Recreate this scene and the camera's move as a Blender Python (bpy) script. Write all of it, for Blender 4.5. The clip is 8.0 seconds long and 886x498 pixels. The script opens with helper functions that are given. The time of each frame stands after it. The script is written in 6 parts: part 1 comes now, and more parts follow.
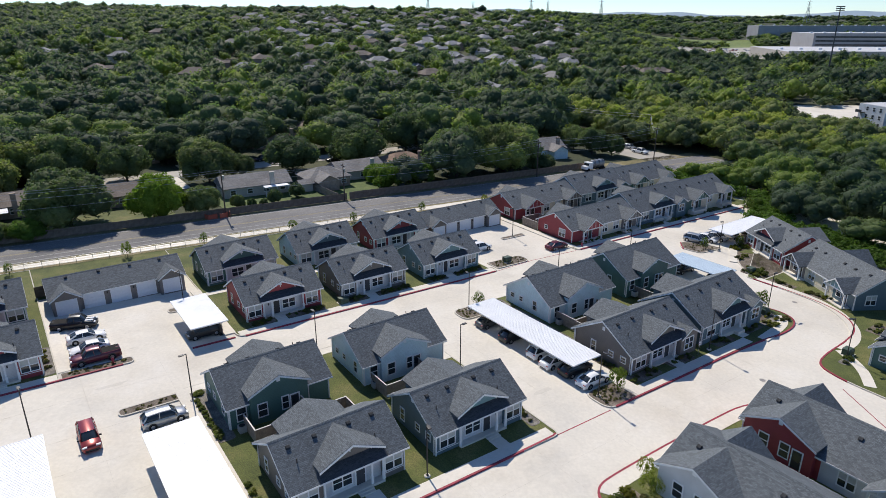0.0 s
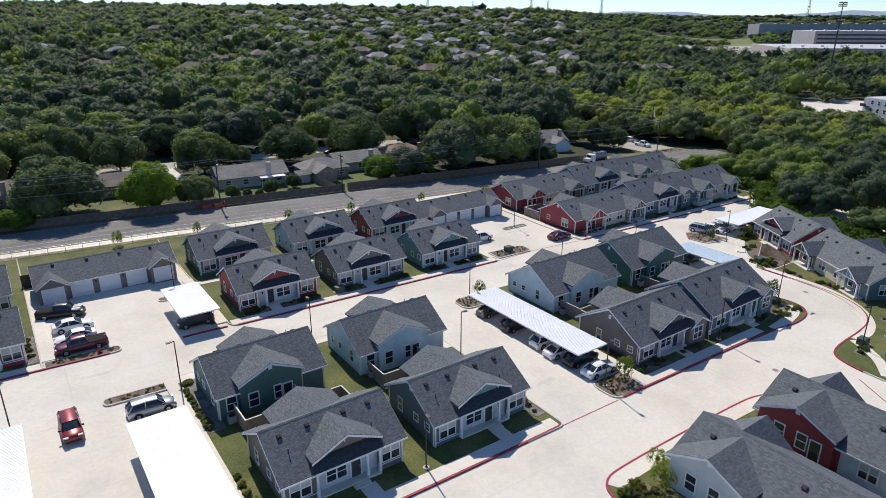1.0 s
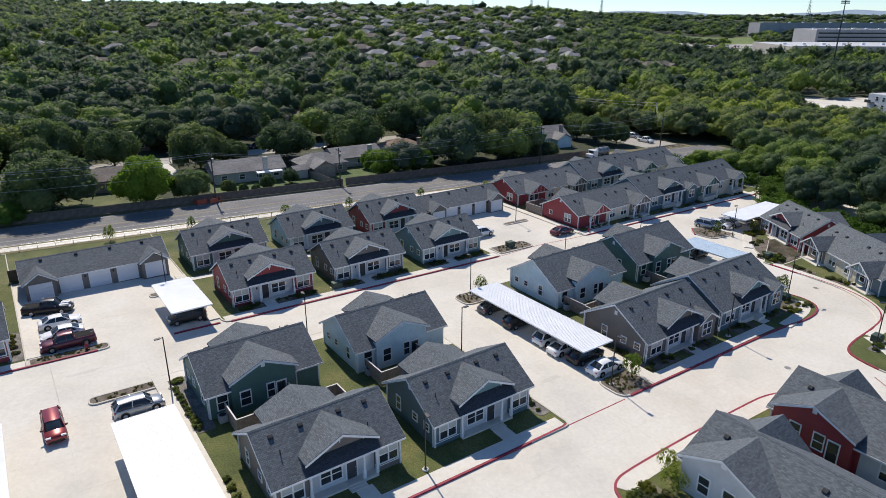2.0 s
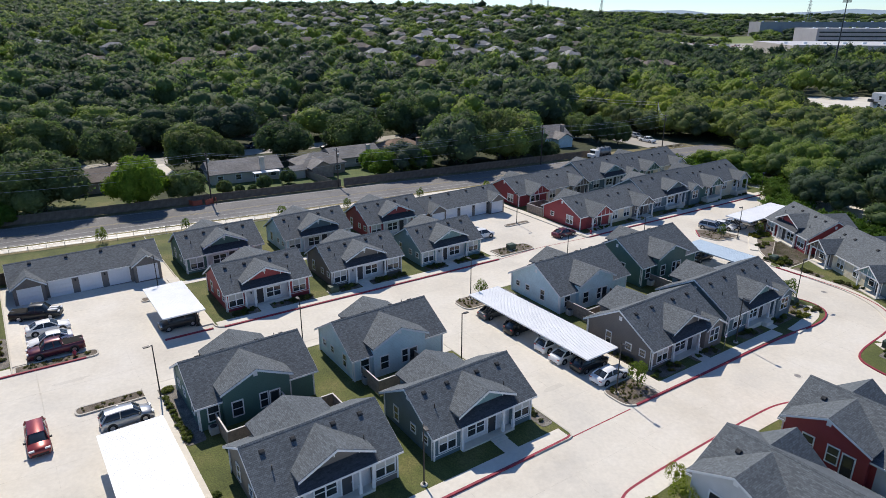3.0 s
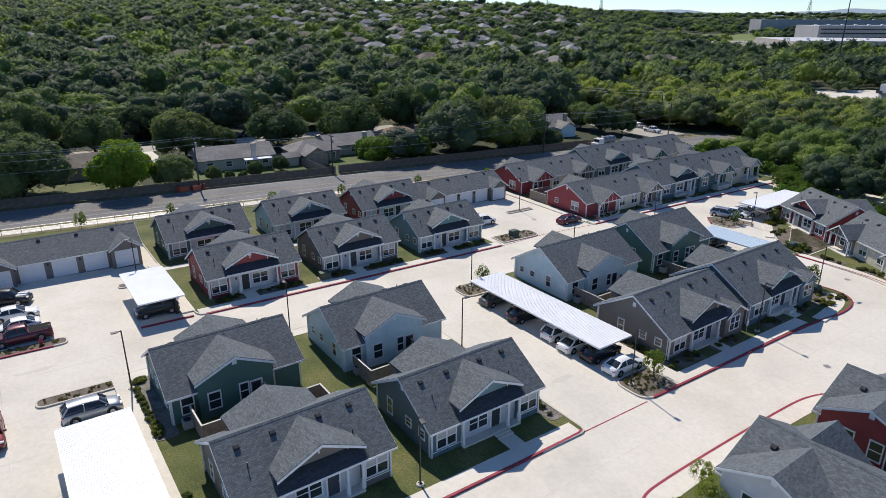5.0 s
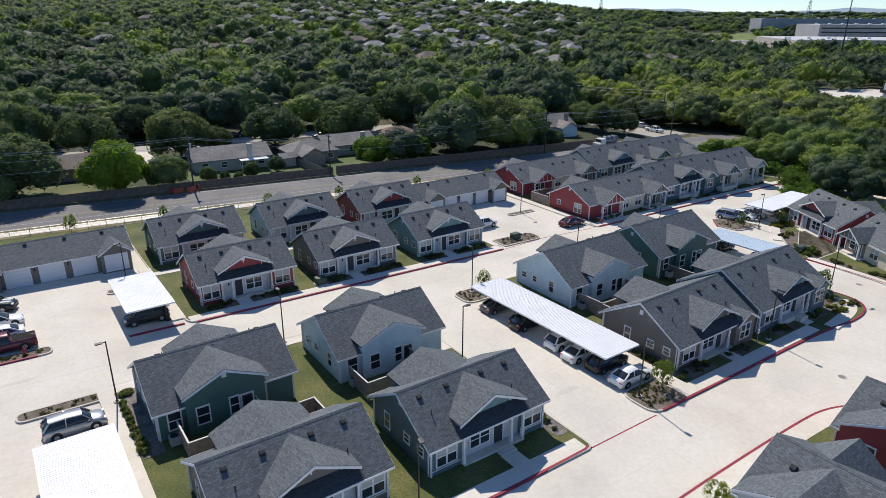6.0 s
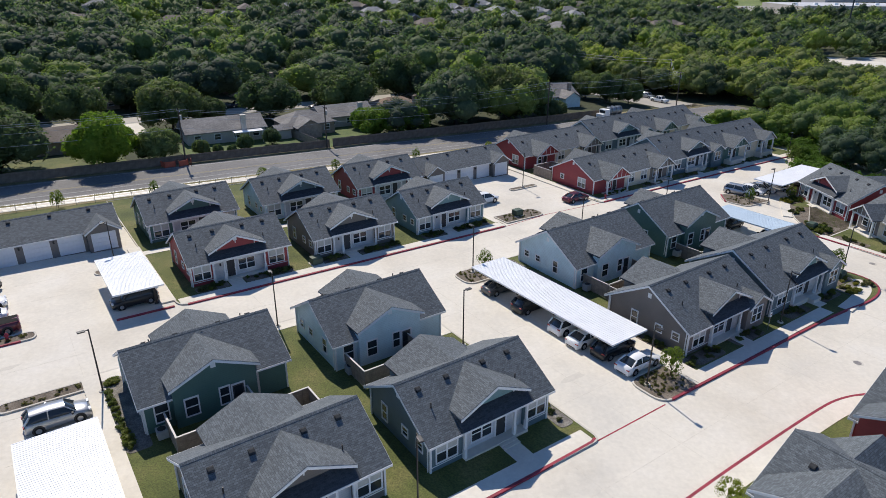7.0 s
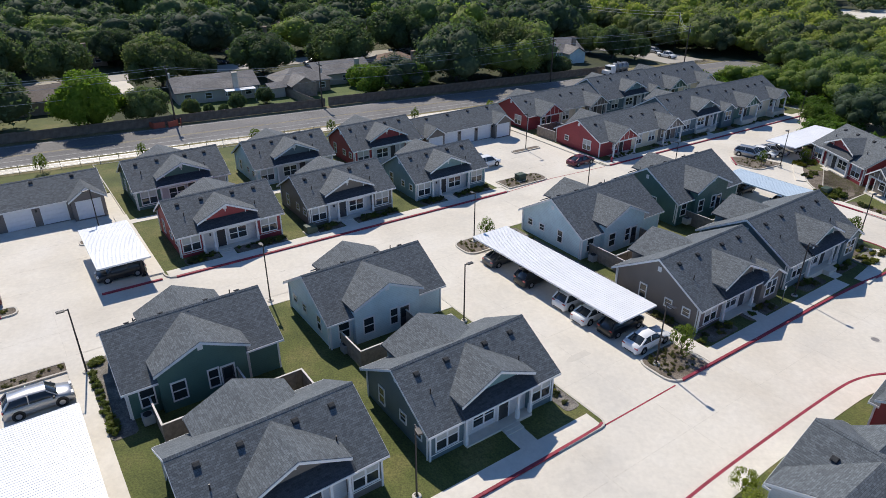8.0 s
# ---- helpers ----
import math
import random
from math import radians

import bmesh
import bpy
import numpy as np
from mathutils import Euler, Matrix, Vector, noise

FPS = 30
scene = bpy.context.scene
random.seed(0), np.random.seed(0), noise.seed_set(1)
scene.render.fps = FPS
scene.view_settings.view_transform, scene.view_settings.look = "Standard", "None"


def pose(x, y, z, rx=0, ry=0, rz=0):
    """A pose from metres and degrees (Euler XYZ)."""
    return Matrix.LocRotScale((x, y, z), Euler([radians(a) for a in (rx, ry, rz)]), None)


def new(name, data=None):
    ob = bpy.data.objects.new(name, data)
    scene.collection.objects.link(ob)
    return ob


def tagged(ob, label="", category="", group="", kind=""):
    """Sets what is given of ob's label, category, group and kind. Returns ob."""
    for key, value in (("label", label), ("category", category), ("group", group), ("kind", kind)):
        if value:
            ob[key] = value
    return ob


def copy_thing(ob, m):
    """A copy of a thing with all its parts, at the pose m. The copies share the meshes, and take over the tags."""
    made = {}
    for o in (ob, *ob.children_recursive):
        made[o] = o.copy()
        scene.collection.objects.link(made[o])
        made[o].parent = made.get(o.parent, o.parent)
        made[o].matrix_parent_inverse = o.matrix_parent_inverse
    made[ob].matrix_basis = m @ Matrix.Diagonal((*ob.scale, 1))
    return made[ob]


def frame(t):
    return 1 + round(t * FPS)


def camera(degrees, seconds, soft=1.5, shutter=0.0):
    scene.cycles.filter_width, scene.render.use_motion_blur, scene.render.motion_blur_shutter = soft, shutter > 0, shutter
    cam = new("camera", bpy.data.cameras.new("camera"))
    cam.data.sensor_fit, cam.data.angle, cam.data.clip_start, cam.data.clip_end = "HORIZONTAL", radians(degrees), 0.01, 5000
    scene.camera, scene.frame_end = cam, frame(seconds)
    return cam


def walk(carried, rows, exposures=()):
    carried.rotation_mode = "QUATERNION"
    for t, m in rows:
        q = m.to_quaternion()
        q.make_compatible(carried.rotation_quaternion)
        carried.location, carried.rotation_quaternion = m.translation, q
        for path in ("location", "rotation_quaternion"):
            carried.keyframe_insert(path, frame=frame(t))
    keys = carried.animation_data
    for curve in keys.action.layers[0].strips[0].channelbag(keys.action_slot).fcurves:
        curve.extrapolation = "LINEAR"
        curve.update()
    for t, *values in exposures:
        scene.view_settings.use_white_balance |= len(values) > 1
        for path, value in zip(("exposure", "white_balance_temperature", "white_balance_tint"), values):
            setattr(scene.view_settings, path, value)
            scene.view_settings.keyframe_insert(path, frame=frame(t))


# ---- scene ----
cam = camera(69.0, 8.0, soft=0.5)
METRES, EYE, TILT, LEAN, TURN = 25.0, 42.5, -20.0, 0.0, 0.0
ROWS = [
    (0.0, 0.0, 0.0, 0.0, 0.0, 0.0, -0.0),
    (0.5, -0.0, 0.0629, -0.0371, -0.01, 0.01, -0.01),
    (1.0, -0.0005, 0.1271, -0.0749, -0.02, -0.01, -0.03),
    (1.5, -0.0012, 0.1896, -0.1086, -0.02, -0.02, -0.03),
    (3.0, -0.0004, 0.331, -0.0823, -0.06, -0.12, -0.06),
    (3.5, 0.001, 0.3831, -0.0919, -0.08, -0.14, -0.08),
    (4.0, 0.0016, 0.4451, -0.1258, -0.1, -0.14, -0.09),
    (4.5, 0.0014, 0.5104, -0.1614, -0.12, -0.14, -0.1),
    (6.0, 0.0004, 0.6707, -0.1419, -0.18, -0.21, -0.09),
    (6.5, -0.0001, 0.7293, -0.1217, -0.2, -0.92, -0.09),
    (7.0, -0.0007, 0.7921, -0.0984, -0.22, -2.91, -0.09),
    (7.5, -0.0012, 0.8578, -0.0733, -0.23, -4.9, -0.08),
    (8.0, -0.0008, 0.9259, -0.0479, -0.24, -6.8, -0.07),
]
walk(cam, [(t, pose(0, 0, EYE, TILT, LEAN, TURN) @ pose(METRES * x, METRES * y, METRES * z, 90 + pitch, roll, yaw)) for t, x, y, z, yaw, pitch, roll in ROWS])

# ---- light ----
# The site's own axes: u along the house fronts, v away from the front drive.
AXIS = 35.2
U = Vector((math.cos(radians(AXIS)), math.sin(radians(AXIS))))
V = Vector((-U.y, U.x))
ORIGIN = Vector((12.7, 58.75))
SUN_UP = 48.0
sun_flat = (V + U * 0.18).normalized()
sun_way = Vector((sun_flat.x, sun_flat.y, math.tan(radians(SUN_UP)))).normalized()
world = bpy.data.worlds.new("sky")
scene.world = world
world.use_nodes = True
sky = world.node_tree.nodes.new("ShaderNodeTexSky")
sky.sky_type, sky.sun_disc = "NISHITA", False
sky.sun_elevation, sky.sun_rotation = radians(SUN_UP), math.atan2(sun_way.x, sun_way.y)
sky.dust_density, sky.air_density, sky.ozone_density = 0.0, 0.8, 6.0
tint = world.node_tree.nodes.new("ShaderNodeMix")
tint.data_type, tint.blend_type = "RGBA", "MULTIPLY"
tint.inputs[0].default_value, tint.inputs[7].default_value = 1.0, (0.87, 0.955, 1.03, 1)
world.node_tree.links.new(sky.outputs[0], tint.inputs[6])
world.node_tree.links.new(tint.outputs[2], world.node_tree.nodes["Background"].inputs[0])
world.node_tree.nodes["Background"].inputs[1].default_value = 0.13
sun_data = bpy.data.lights.new("sun", "SUN")
sun_data.energy, sun_data.angle, sun_data.color = 4.6, radians(0.53), (1.0, 0.92, 0.81)
sun = new("sun", sun_data)
sun.matrix_world = Matrix.Translation((0, 0, 120)) @ sun_way.to_track_quat("Z", "Y").to_matrix().to_4x4()
scene.view_settings.exposure = 0.05

# ---- materials ----
def nodes_of(name):
    m = bpy.data.materials.new(name)
    m.use_nodes = True
    return m, m.node_tree.nodes, m.node_tree.links, m.node_tree.nodes["Principled BSDF"]


def ramp(n, l, fac, stops):
    r = n.new("ShaderNodeValToRGB")
    while len(r.color_ramp.elements) < len(stops):
        r.color_ramp.elements.new(0.5)
    for e, (p, c) in zip(r.color_ramp.elements, stops):
        e.position, e.color = p, (*c, 1)
    l.new(fac, r.inputs[0])
    return r.outputs[0]


def noise_at(n, l, scale, detail=3.0, rough=0.55, world_space=False, stretch=None):
    tex = n.new("ShaderNodeTexNoise")
    tex.inputs["Scale"].default_value, tex.inputs["Detail"].default_value, tex.inputs["Roughness"].default_value = scale, detail, rough
    if world_space:
        src = n.new("ShaderNodeNewGeometry").outputs["Position"]
    else:
        src = n.new("ShaderNodeTexCoord").outputs["Object"]
    if stretch:
        mp = n.new("ShaderNodeMapping")
        mp.inputs["Scale"].default_value = stretch
        l.new(src, mp.inputs[0])
        src = mp.outputs[0]
    l.new(src, tex.inputs["Vector"])
    return tex.outputs[0]


def mixed(n, l, a, b, fac, mode="MIX"):
    m = n.new("ShaderNodeMix")
    m.data_type, m.blend_type = "RGBA", mode
    for s, v in ((m.inputs[6], a), (m.inputs[7], b), (m.inputs[0], fac)):
        if isinstance(v, (int, float)):
            s.default_value = v
        elif isinstance(v, tuple):
            s.default_value = (*v, 1)
        else:
            l.new(v, s)
    return m.outputs[2]


def bumped(n, l, bsdf, height, strength, distance=0.02):
    b = n.new("ShaderNodeBump")
    b.inputs["Strength"].default_value, b.inputs["Distance"].default_value = strength, distance
    l.new(height, b.inputs["Height"])
    l.new(b.outputs[0], bsdf.inputs["Normal"])


def plain(name, colour, rough=0.6, metal=0.0, vary=0.12, scale=3.0, world_space=False):
    m, n, l, p = nodes_of(name)
    lo, hi = tuple(c * (1 - vary) for c in colour), tuple(min(1, c * (1 + vary)) for c in colour)
    a = noise_at(n, l, scale, 5, 0.6, world_space)
    l.new(ramp(n, l, a, [(0.3, lo), (0.7, hi)]), p.inputs["Base Color"])
    p.inputs["Roughness"].default_value, p.inputs["Metallic"].default_value = rough, metal
    return m


def speckled(name, dark, mid, light, coarse, fine, rough=0.9, bump=0.3, dist=0.02):
    """Ground covers: a coarse patchiness and a fine grain, by place in the world."""
    m, n, l, p = nodes_of(name)
    a = noise_at(n, l, coarse, 4, 0.6, True)
    b = noise_at(n, l, fine, 4, 0.7, True)
    c1 = ramp(n, l, a, [(0.32, dark), (0.5, mid), (0.68, light)])
    c2 = ramp(n, l, b, [(0.3, (0.45, 0.45, 0.45)), (0.7, (1.35, 1.35, 1.35))])
    l.new(mixed(n, l, c1, c2, 1.0, "MULTIPLY"), p.inputs["Base Color"])
    p.inputs["Roughness"].default_value = rough
    bumped(n, l, p, b, bump, dist)
    return m


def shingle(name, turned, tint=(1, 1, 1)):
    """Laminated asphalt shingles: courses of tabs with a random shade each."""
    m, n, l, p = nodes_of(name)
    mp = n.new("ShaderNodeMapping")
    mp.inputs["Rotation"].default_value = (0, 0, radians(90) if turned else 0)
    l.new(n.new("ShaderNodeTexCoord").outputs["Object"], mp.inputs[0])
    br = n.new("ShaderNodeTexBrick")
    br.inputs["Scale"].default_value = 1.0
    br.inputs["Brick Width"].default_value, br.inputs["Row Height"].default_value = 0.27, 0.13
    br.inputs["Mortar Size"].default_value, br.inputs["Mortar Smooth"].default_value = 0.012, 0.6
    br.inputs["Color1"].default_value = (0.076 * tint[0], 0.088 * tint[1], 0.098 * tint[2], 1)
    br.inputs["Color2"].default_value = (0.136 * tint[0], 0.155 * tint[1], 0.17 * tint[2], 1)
    br.inputs["Mortar"].default_value = (0.055, 0.062, 0.070, 1)
    l.new(mp.outputs[0], br.inputs["Vector"])
    a = noise_at(n, l, 0.6, 4, 0.6, True)
    b = noise_at(n, l, 14, 3, 0.7)
    c = mixed(n, l, br.outputs["Color"], ramp(n, l, a, [(0.3, (0.93, 0.93, 0.93)), (0.7, (1.06, 1.06, 1.06))]), 1.0, "MULTIPLY")
    c = mixed(n, l, c, ramp(n, l, b, [(0.3, (0.68, 0.68, 0.68)), (0.7, (1.36, 1.36, 1.36))]), 1.0, "MULTIPLY")
    l.new(c, p.inputs["Base Color"])
    p.inputs["Roughness"].default_value = 0.85
    bumped(n, l, p, br.outputs["Fac"], -0.5, 0.02)
    return m


def siding(name, colour, batten=False):
    """Painted fibre-cement: lap boards 18 cm high, or boards with battens."""
    m, n, l, p = nodes_of(name)
    w = n.new("ShaderNodeTexWave")
    w.wave_type, w.wave_profile = "BANDS", "SAW"
    w.bands_direction = "X" if batten else "Z"
    w.inputs["Scale"].default_value = 0.314 / (0.4 if batten else 0.18)
    w.inputs["Distortion"].default_value = 0
    l.new(n.new("ShaderNodeTexCoord").outputs["Object"], w.inputs["Vector"])
    a = noise_at(n, l, 0.8, 5, 0.6, True)
    base = ramp(n, l, a, [(0.3, tuple(c * 0.9 for c in colour)), (0.7, tuple(c * 1.08 for c in colour))])
    line = ramp(n, l, w.outputs["Fac"], [(0.0, (0.62, 0.62, 0.62)), (0.1, (1, 1, 1))])
    l.new(mixed(n, l, base, line, 1.0, "MULTIPLY"), p.inputs["Base Color"])
    p.inputs["Roughness"].default_value = 0.55
    bumped(n, l, p, w.outputs["Fac"], 0.4, 0.02)
    return m


def leafy(name, dark, mid, light, by_tree=False):
    """Foliage whose hue drifts from tree to tree and within the crown."""
    m, n, l, p = nodes_of(name)
    a = noise_at(n, l, 0.055, 2, 0.5, True)
    b = noise_at(n, l, 1.1, 3, 0.6, True)
    if by_tree:
        hue = n.new("ShaderNodeAttribute")
        hue.attribute_name = "species"
        add = n.new("ShaderNodeMath")
        add.operation = "MULTIPLY_ADD"
        l.new(a, add.inputs[0])
        add.inputs[1].default_value = 0.45
        l.new(hue.outputs["Fac"], add.inputs[2])
        a = add.outputs[0]
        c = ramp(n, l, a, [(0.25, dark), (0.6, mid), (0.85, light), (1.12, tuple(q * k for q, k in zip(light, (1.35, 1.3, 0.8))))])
    else:
        c = ramp(n, l, a, [(0.3, dark), (0.5, mid), (0.68, light)])
    c = mixed(n, l, c, ramp(n, l, b, [(0.3, (0.72, 0.76, 0.7)), (0.72, (1.28, 1.24, 1.18))]), 1.0, "MULTIPLY")
    o = n.new("ShaderNodeObjectInfo")
    c = mixed(n, l, c, ramp(n, l, o.outputs["Random"], [(0.0, (0.75, 0.82, 0.8)), (0.5, (1, 1, 1)), (1.0, (1.35, 1.2, 0.9))]), 1.0, "MULTIPLY")
    l.new(c, p.inputs["Base Color"])
    p.inputs["Roughness"].default_value = 0.7
    p.inputs["Specular IOR Level"].default_value = 0.18
    t = n.new("ShaderNodeBsdfTranslucent")
    l.new(mixed(n, l, c, (1.1, 1.3, 0.75), 1.0, "MULTIPLY"), t.inputs[0])
    mix = n.new("ShaderNodeMixShader")
    mix.inputs[0].default_value = 0.48
    l.new(p.outputs[0], mix.inputs[1])
    l.new(t.outputs[0], mix.inputs[2])
    l.new(mix.outputs[0], n["Material Output"].inputs[0])
    return m


def concrete(name, tone, warm=0.94):
    m, n, l, p = nodes_of(name)
    a = noise_at(n, l, 0.12, 5, 0.6, True)
    b = noise_at(n, l, 2.5, 5, 0.65, True)
    c = ramp(n, l, a, [(0.25, (tone * 0.86, tone * 0.815, tone * 0.73)), (0.5, (tone, tone * 0.935, tone * 0.815)), (0.8, (tone * 1.07, tone * 1.02, tone * 0.93))])
    c = mixed(n, l, c, ramp(n, l, b, [(0.25, (0.9, 0.9, 0.9)), (0.75, (1.06, 1.06, 1.06))]), 1.0, "MULTIPLY")
    # rubbed tyre darkening, in long uneven stains
    d = noise_at(n, l, 0.05, 6, 0.7, True)
    c = mixed(n, l, c, (0.78, 0.75, 0.71), ramp(n, l, d, [(0.48, (0, 0, 0)), (0.72, (0.6, 0.6, 0.6))]), "MULTIPLY")
    l.new(c, p.inputs["Base Color"])
    p.inputs["Roughness"].default_value = 0.85
    bumped(n, l, p, b, 0.1, 0.01)
    return m


CONCRETE = concrete("poured_concrete", 0.665)
WALKWAY = concrete("walk_concrete", 0.69)
KERB = concrete("kerb_concrete", 0.58)
RED_PAINT = plain("red_kerb_paint", (0.27, 0.026, 0.048), 0.7, vary=0.3, scale=1.5, world_space=True)
ASPHALT = speckled("asphalt_road", (0.145, 0.142, 0.142), (0.182, 0.178, 0.176), (0.22, 0.214, 0.21), 0.08, 6.0, 0.9, 0.2)
PATCH = speckled("dark_asphalt", (0.055, 0.055, 0.06), (0.07, 0.07, 0.075), (0.09, 0.09, 0.09), 0.2, 6.0, 0.9, 0.2)
JOINT = plain("joint_sealant", (0.57, 0.53, 0.46), 0.9, vary=0.25)
YELLOW = plain("worn_yellow_paint", (0.34, 0.28, 0.15), 0.85, vary=0.3)
WHITE_LINE = plain("worn_white_paint", (0.42, 0.42, 0.41), 0.85, vary=0.2)
GRASS = speckled("mown_grass", (0.064, 0.082, 0.018), (0.1, 0.118, 0.027), (0.158, 0.15, 0.05), 0.25, 7.0, 0.9, 0.6, 0.04)
LUSH = speckled("watered_grass", (0.05, 0.085, 0.018), (0.08, 0.12, 0.026), (0.12, 0.15, 0.04), 0.3, 7.0, 0.9, 0.6, 0.04)
DRY = speckled("dry_grass", (0.12, 0.115, 0.045), (0.2, 0.17, 0.08), (0.29, 0.245, 0.14), 0.15, 4.0, 0.95, 0.5, 0.04)
MULCH = speckled("bark_mulch", (0.10, 0.08, 0.06), (0.165, 0.135, 0.105), (0.24, 0.205, 0.165), 0.8, 9.0, 0.95, 0.8, 0.04)
GRAVEL = speckled("rock_mulch", (0.12, 0.11, 0.10), (0.19, 0.175, 0.155), (0.28, 0.26, 0.23), 0.8, 8.0, 0.95, 0.8, 0.04)
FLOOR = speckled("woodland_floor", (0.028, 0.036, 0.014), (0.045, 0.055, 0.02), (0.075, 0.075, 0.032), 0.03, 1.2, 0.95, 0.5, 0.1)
SHINGLE_X, SHINGLE_Y = shingle("shingles", False), shingle("shingles_cross", True)
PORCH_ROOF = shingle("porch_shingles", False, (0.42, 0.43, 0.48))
TRIM = plain("white_trim_paint", (0.74, 0.75, 0.75), 0.5, vary=0.06)
STEEL_WHITE = plain("white_coated_steel", (0.80, 0.81, 0.82), 0.38, 0.0, vary=0.05, scale=0.6)
STEEL_BLUE = plain("pale_blue_coated_steel", (0.52, 0.62, 0.70), 0.4, 0.0, vary=0.05, scale=0.6)
STEEL = plain("galvanised_steel", (0.35, 0.36, 0.37), 0.45, 0.8, vary=0.15)
VENT_METAL = plain("weathered_vent_metal", (0.035, 0.037, 0.04), 0.95, vary=0.5, scale=3.0)
BLACK = plain("black_powder_coat", (0.018, 0.018, 0.02), 0.45, vary=0.2)
DARK = plain("dark_metal", (0.04, 0.041, 0.044), 0.5, vary=0.2)
GARAGE_WHITE = plain("white_garage_door", (0.72, 0.74, 0.77), 0.5, vary=0.05)
WOOD = plain("weathered_cedar", (0.25, 0.205, 0.165), 0.85, vary=0.3, scale=2.0)
WOOD_DARK = plain("old_fence_boards", (0.17, 0.135, 0.105), 0.9, vary=0.35, scale=1.2)
BARK = plain("bark", (0.075, 0.06, 0.048), 0.95, vary=0.4, scale=4.0)
TAN_ROOF = speckled("old_brown_shingles", (0.13, 0.105, 0.085), (0.17, 0.14, 0.118), (0.21, 0.18, 0.155), 0.3, 4.0, 0.9, 0.2)
GREY_ROOF = speckled("old_grey_shingles", (0.16, 0.152, 0.147), (0.21, 0.2, 0.193), (0.265, 0.252, 0.245), 0.3, 4.0, 0.9, 0.2)
PALE_ROOF = speckled("light_grey_shingles", (0.2, 0.2, 0.205), (0.26, 0.262, 0.27), (0.33, 0.33, 0.335), 0.3, 4.0, 0.85, 0.2)
RED_ROOF = speckled("clay_tint_shingles", (0.19, 0.125, 0.085), (0.25, 0.165, 0.115), (0.30, 0.21, 0.15), 0.3, 4.0, 0.9, 0.2)
BRICK = plain("tan_brick", (0.30, 0.235, 0.185), 0.9, vary=0.25, scale=2.0)
TAN_WALL = plain("painted_render", (0.48, 0.44, 0.38), 0.8, vary=0.1)
RUBBER = plain("tyre_rubber", (0.018, 0.018, 0.018), 0.85, vary=0.2)
RUBBER.node_tree.nodes["Principled BSDF"].inputs["Specular IOR Level"].default_value = 0.12
RIM = plain("alloy_rim", (0.5, 0.5, 0.52), 0.3, 0.9, vary=0.05)
SIDING = {
    "grey": siding("taupe_grey_siding", (0.172, 0.155, 0.143)),
    "slate": siding("slate_blue_siding", (0.108, 0.17, 0.2)),
    "teal": siding("teal_blue_siding", (0.165, 0.285, 0.31)),
    "green": siding("deep_green_siding", (0.07, 0.155, 0.138)),
    "light": siding("pale_blue_siding", (0.57, 0.71, 0.74)),
    "red": siding("barn_red_siding", (0.295, 0.04, 0.05)),
    "cream": siding("cream_siding", (0.74, 0.66, 0.51)),
    "navy": siding("navy_blue_siding", (0.055, 0.098, 0.155)),
    "white": siding("pale_grey_siding", (0.58, 0.59, 0.60)),
}
GLASS, _n, _l, _p = nodes_of("window_glass")
_p.inputs["Base Color"].default_value = (0.028, 0.036, 0.042, 1)
_p.inputs["Roughness"].default_value, _p.inputs["Specular IOR Level"].default_value = 0.06, 0.8
BLIND = plain("window_blind", (0.46, 0.47, 0.44), 0.7, vary=0.1)
OAK = leafy("live_oak_leaves", (0.074, 0.103, 0.06), (0.112, 0.15, 0.074), (0.18, 0.222, 0.09))
BRIGHT = leafy("elm_leaves", (0.085, 0.145, 0.028), (0.115, 0.19, 0.034), (0.15, 0.235, 0.043))
SHRUB = leafy("shrub_leaves", (0.078, 0.1, 0.028), (0.118, 0.145, 0.038), (0.17, 0.19, 0.058))
YOUNG = leafy("young_tree_leaves", (0.105, 0.145, 0.035), (0.15, 0.195, 0.045), (0.2, 0.24, 0.06))
# Blue and dark tones raised, partly in place of distance haze.
WOODS = leafy("hazed_woodland_leaves", (0.07, 0.098, 0.072), (0.108, 0.146, 0.087), (0.175, 0.222, 0.096), True)


# ---- building blocks ----
def smooth(a, b, x):
    t = max(0.0, min(1.0, (x - a) / (b - a)))
    return t * t * (3 - 2 * t)


def slope(x, y):
    """The site falls gently to the east."""
    return -0.022 * x


def terrain(x, y):
    """Level near the site, then a long rise to wooded hills."""
    near = slope(max(-150.0, min(150.0, x)), y)
    bearing = x / max(60.0, y)
    west = 1 - 0.97 * smooth(0.12, 0.40, bearing)
    hill = 45.0 * smooth(230, 1150, y) * west * (0.84 + 0.1 * smooth(-0.1, -0.6, bearing))
    ridge = 26.0 * smooth(1100, 2300, y) * (1 - west)
    roll = 3.0 * smooth(260, 600, y) * math.sin(x * 0.009 + 1.3) * math.sin(y * 0.0075)
    return near + hill + ridge + roll


def xy(u, v):
    return ORIGIN + U * u + V * v


def at(u, v, turn=0.0, up=0.0):
    """A pose on the ground at the site's u, v, turned from its axes."""
    p = xy(u, v)
    return pose(p.x, p.y, terrain(p.x, p.y) + up, 0, 0, AXIS + turn)


def mesh_of(bm, material, flat=True):
    bmesh.ops.recalc_face_normals(bm, faces=bm.faces)
    me = bpy.data.meshes.new("mesh")
    bm.to_mesh(me)
    bm.free()
    for m in material if isinstance(material, (list, tuple)) else [material]:
        me.materials.append(m)
    if not flat:
        me.shade_smooth()
    return me


def part(name, bm, material, parent, label="", m=None, flat=True):
    """One mesh object under a thing or a part."""
    me = bm if isinstance(bm, bpy.types.Mesh) else mesh_of(bm, material, flat)
    ob = new(name, me)
    ob.parent = parent
    if m is not None:
        ob.matrix_basis = m
    return tagged(ob, label)


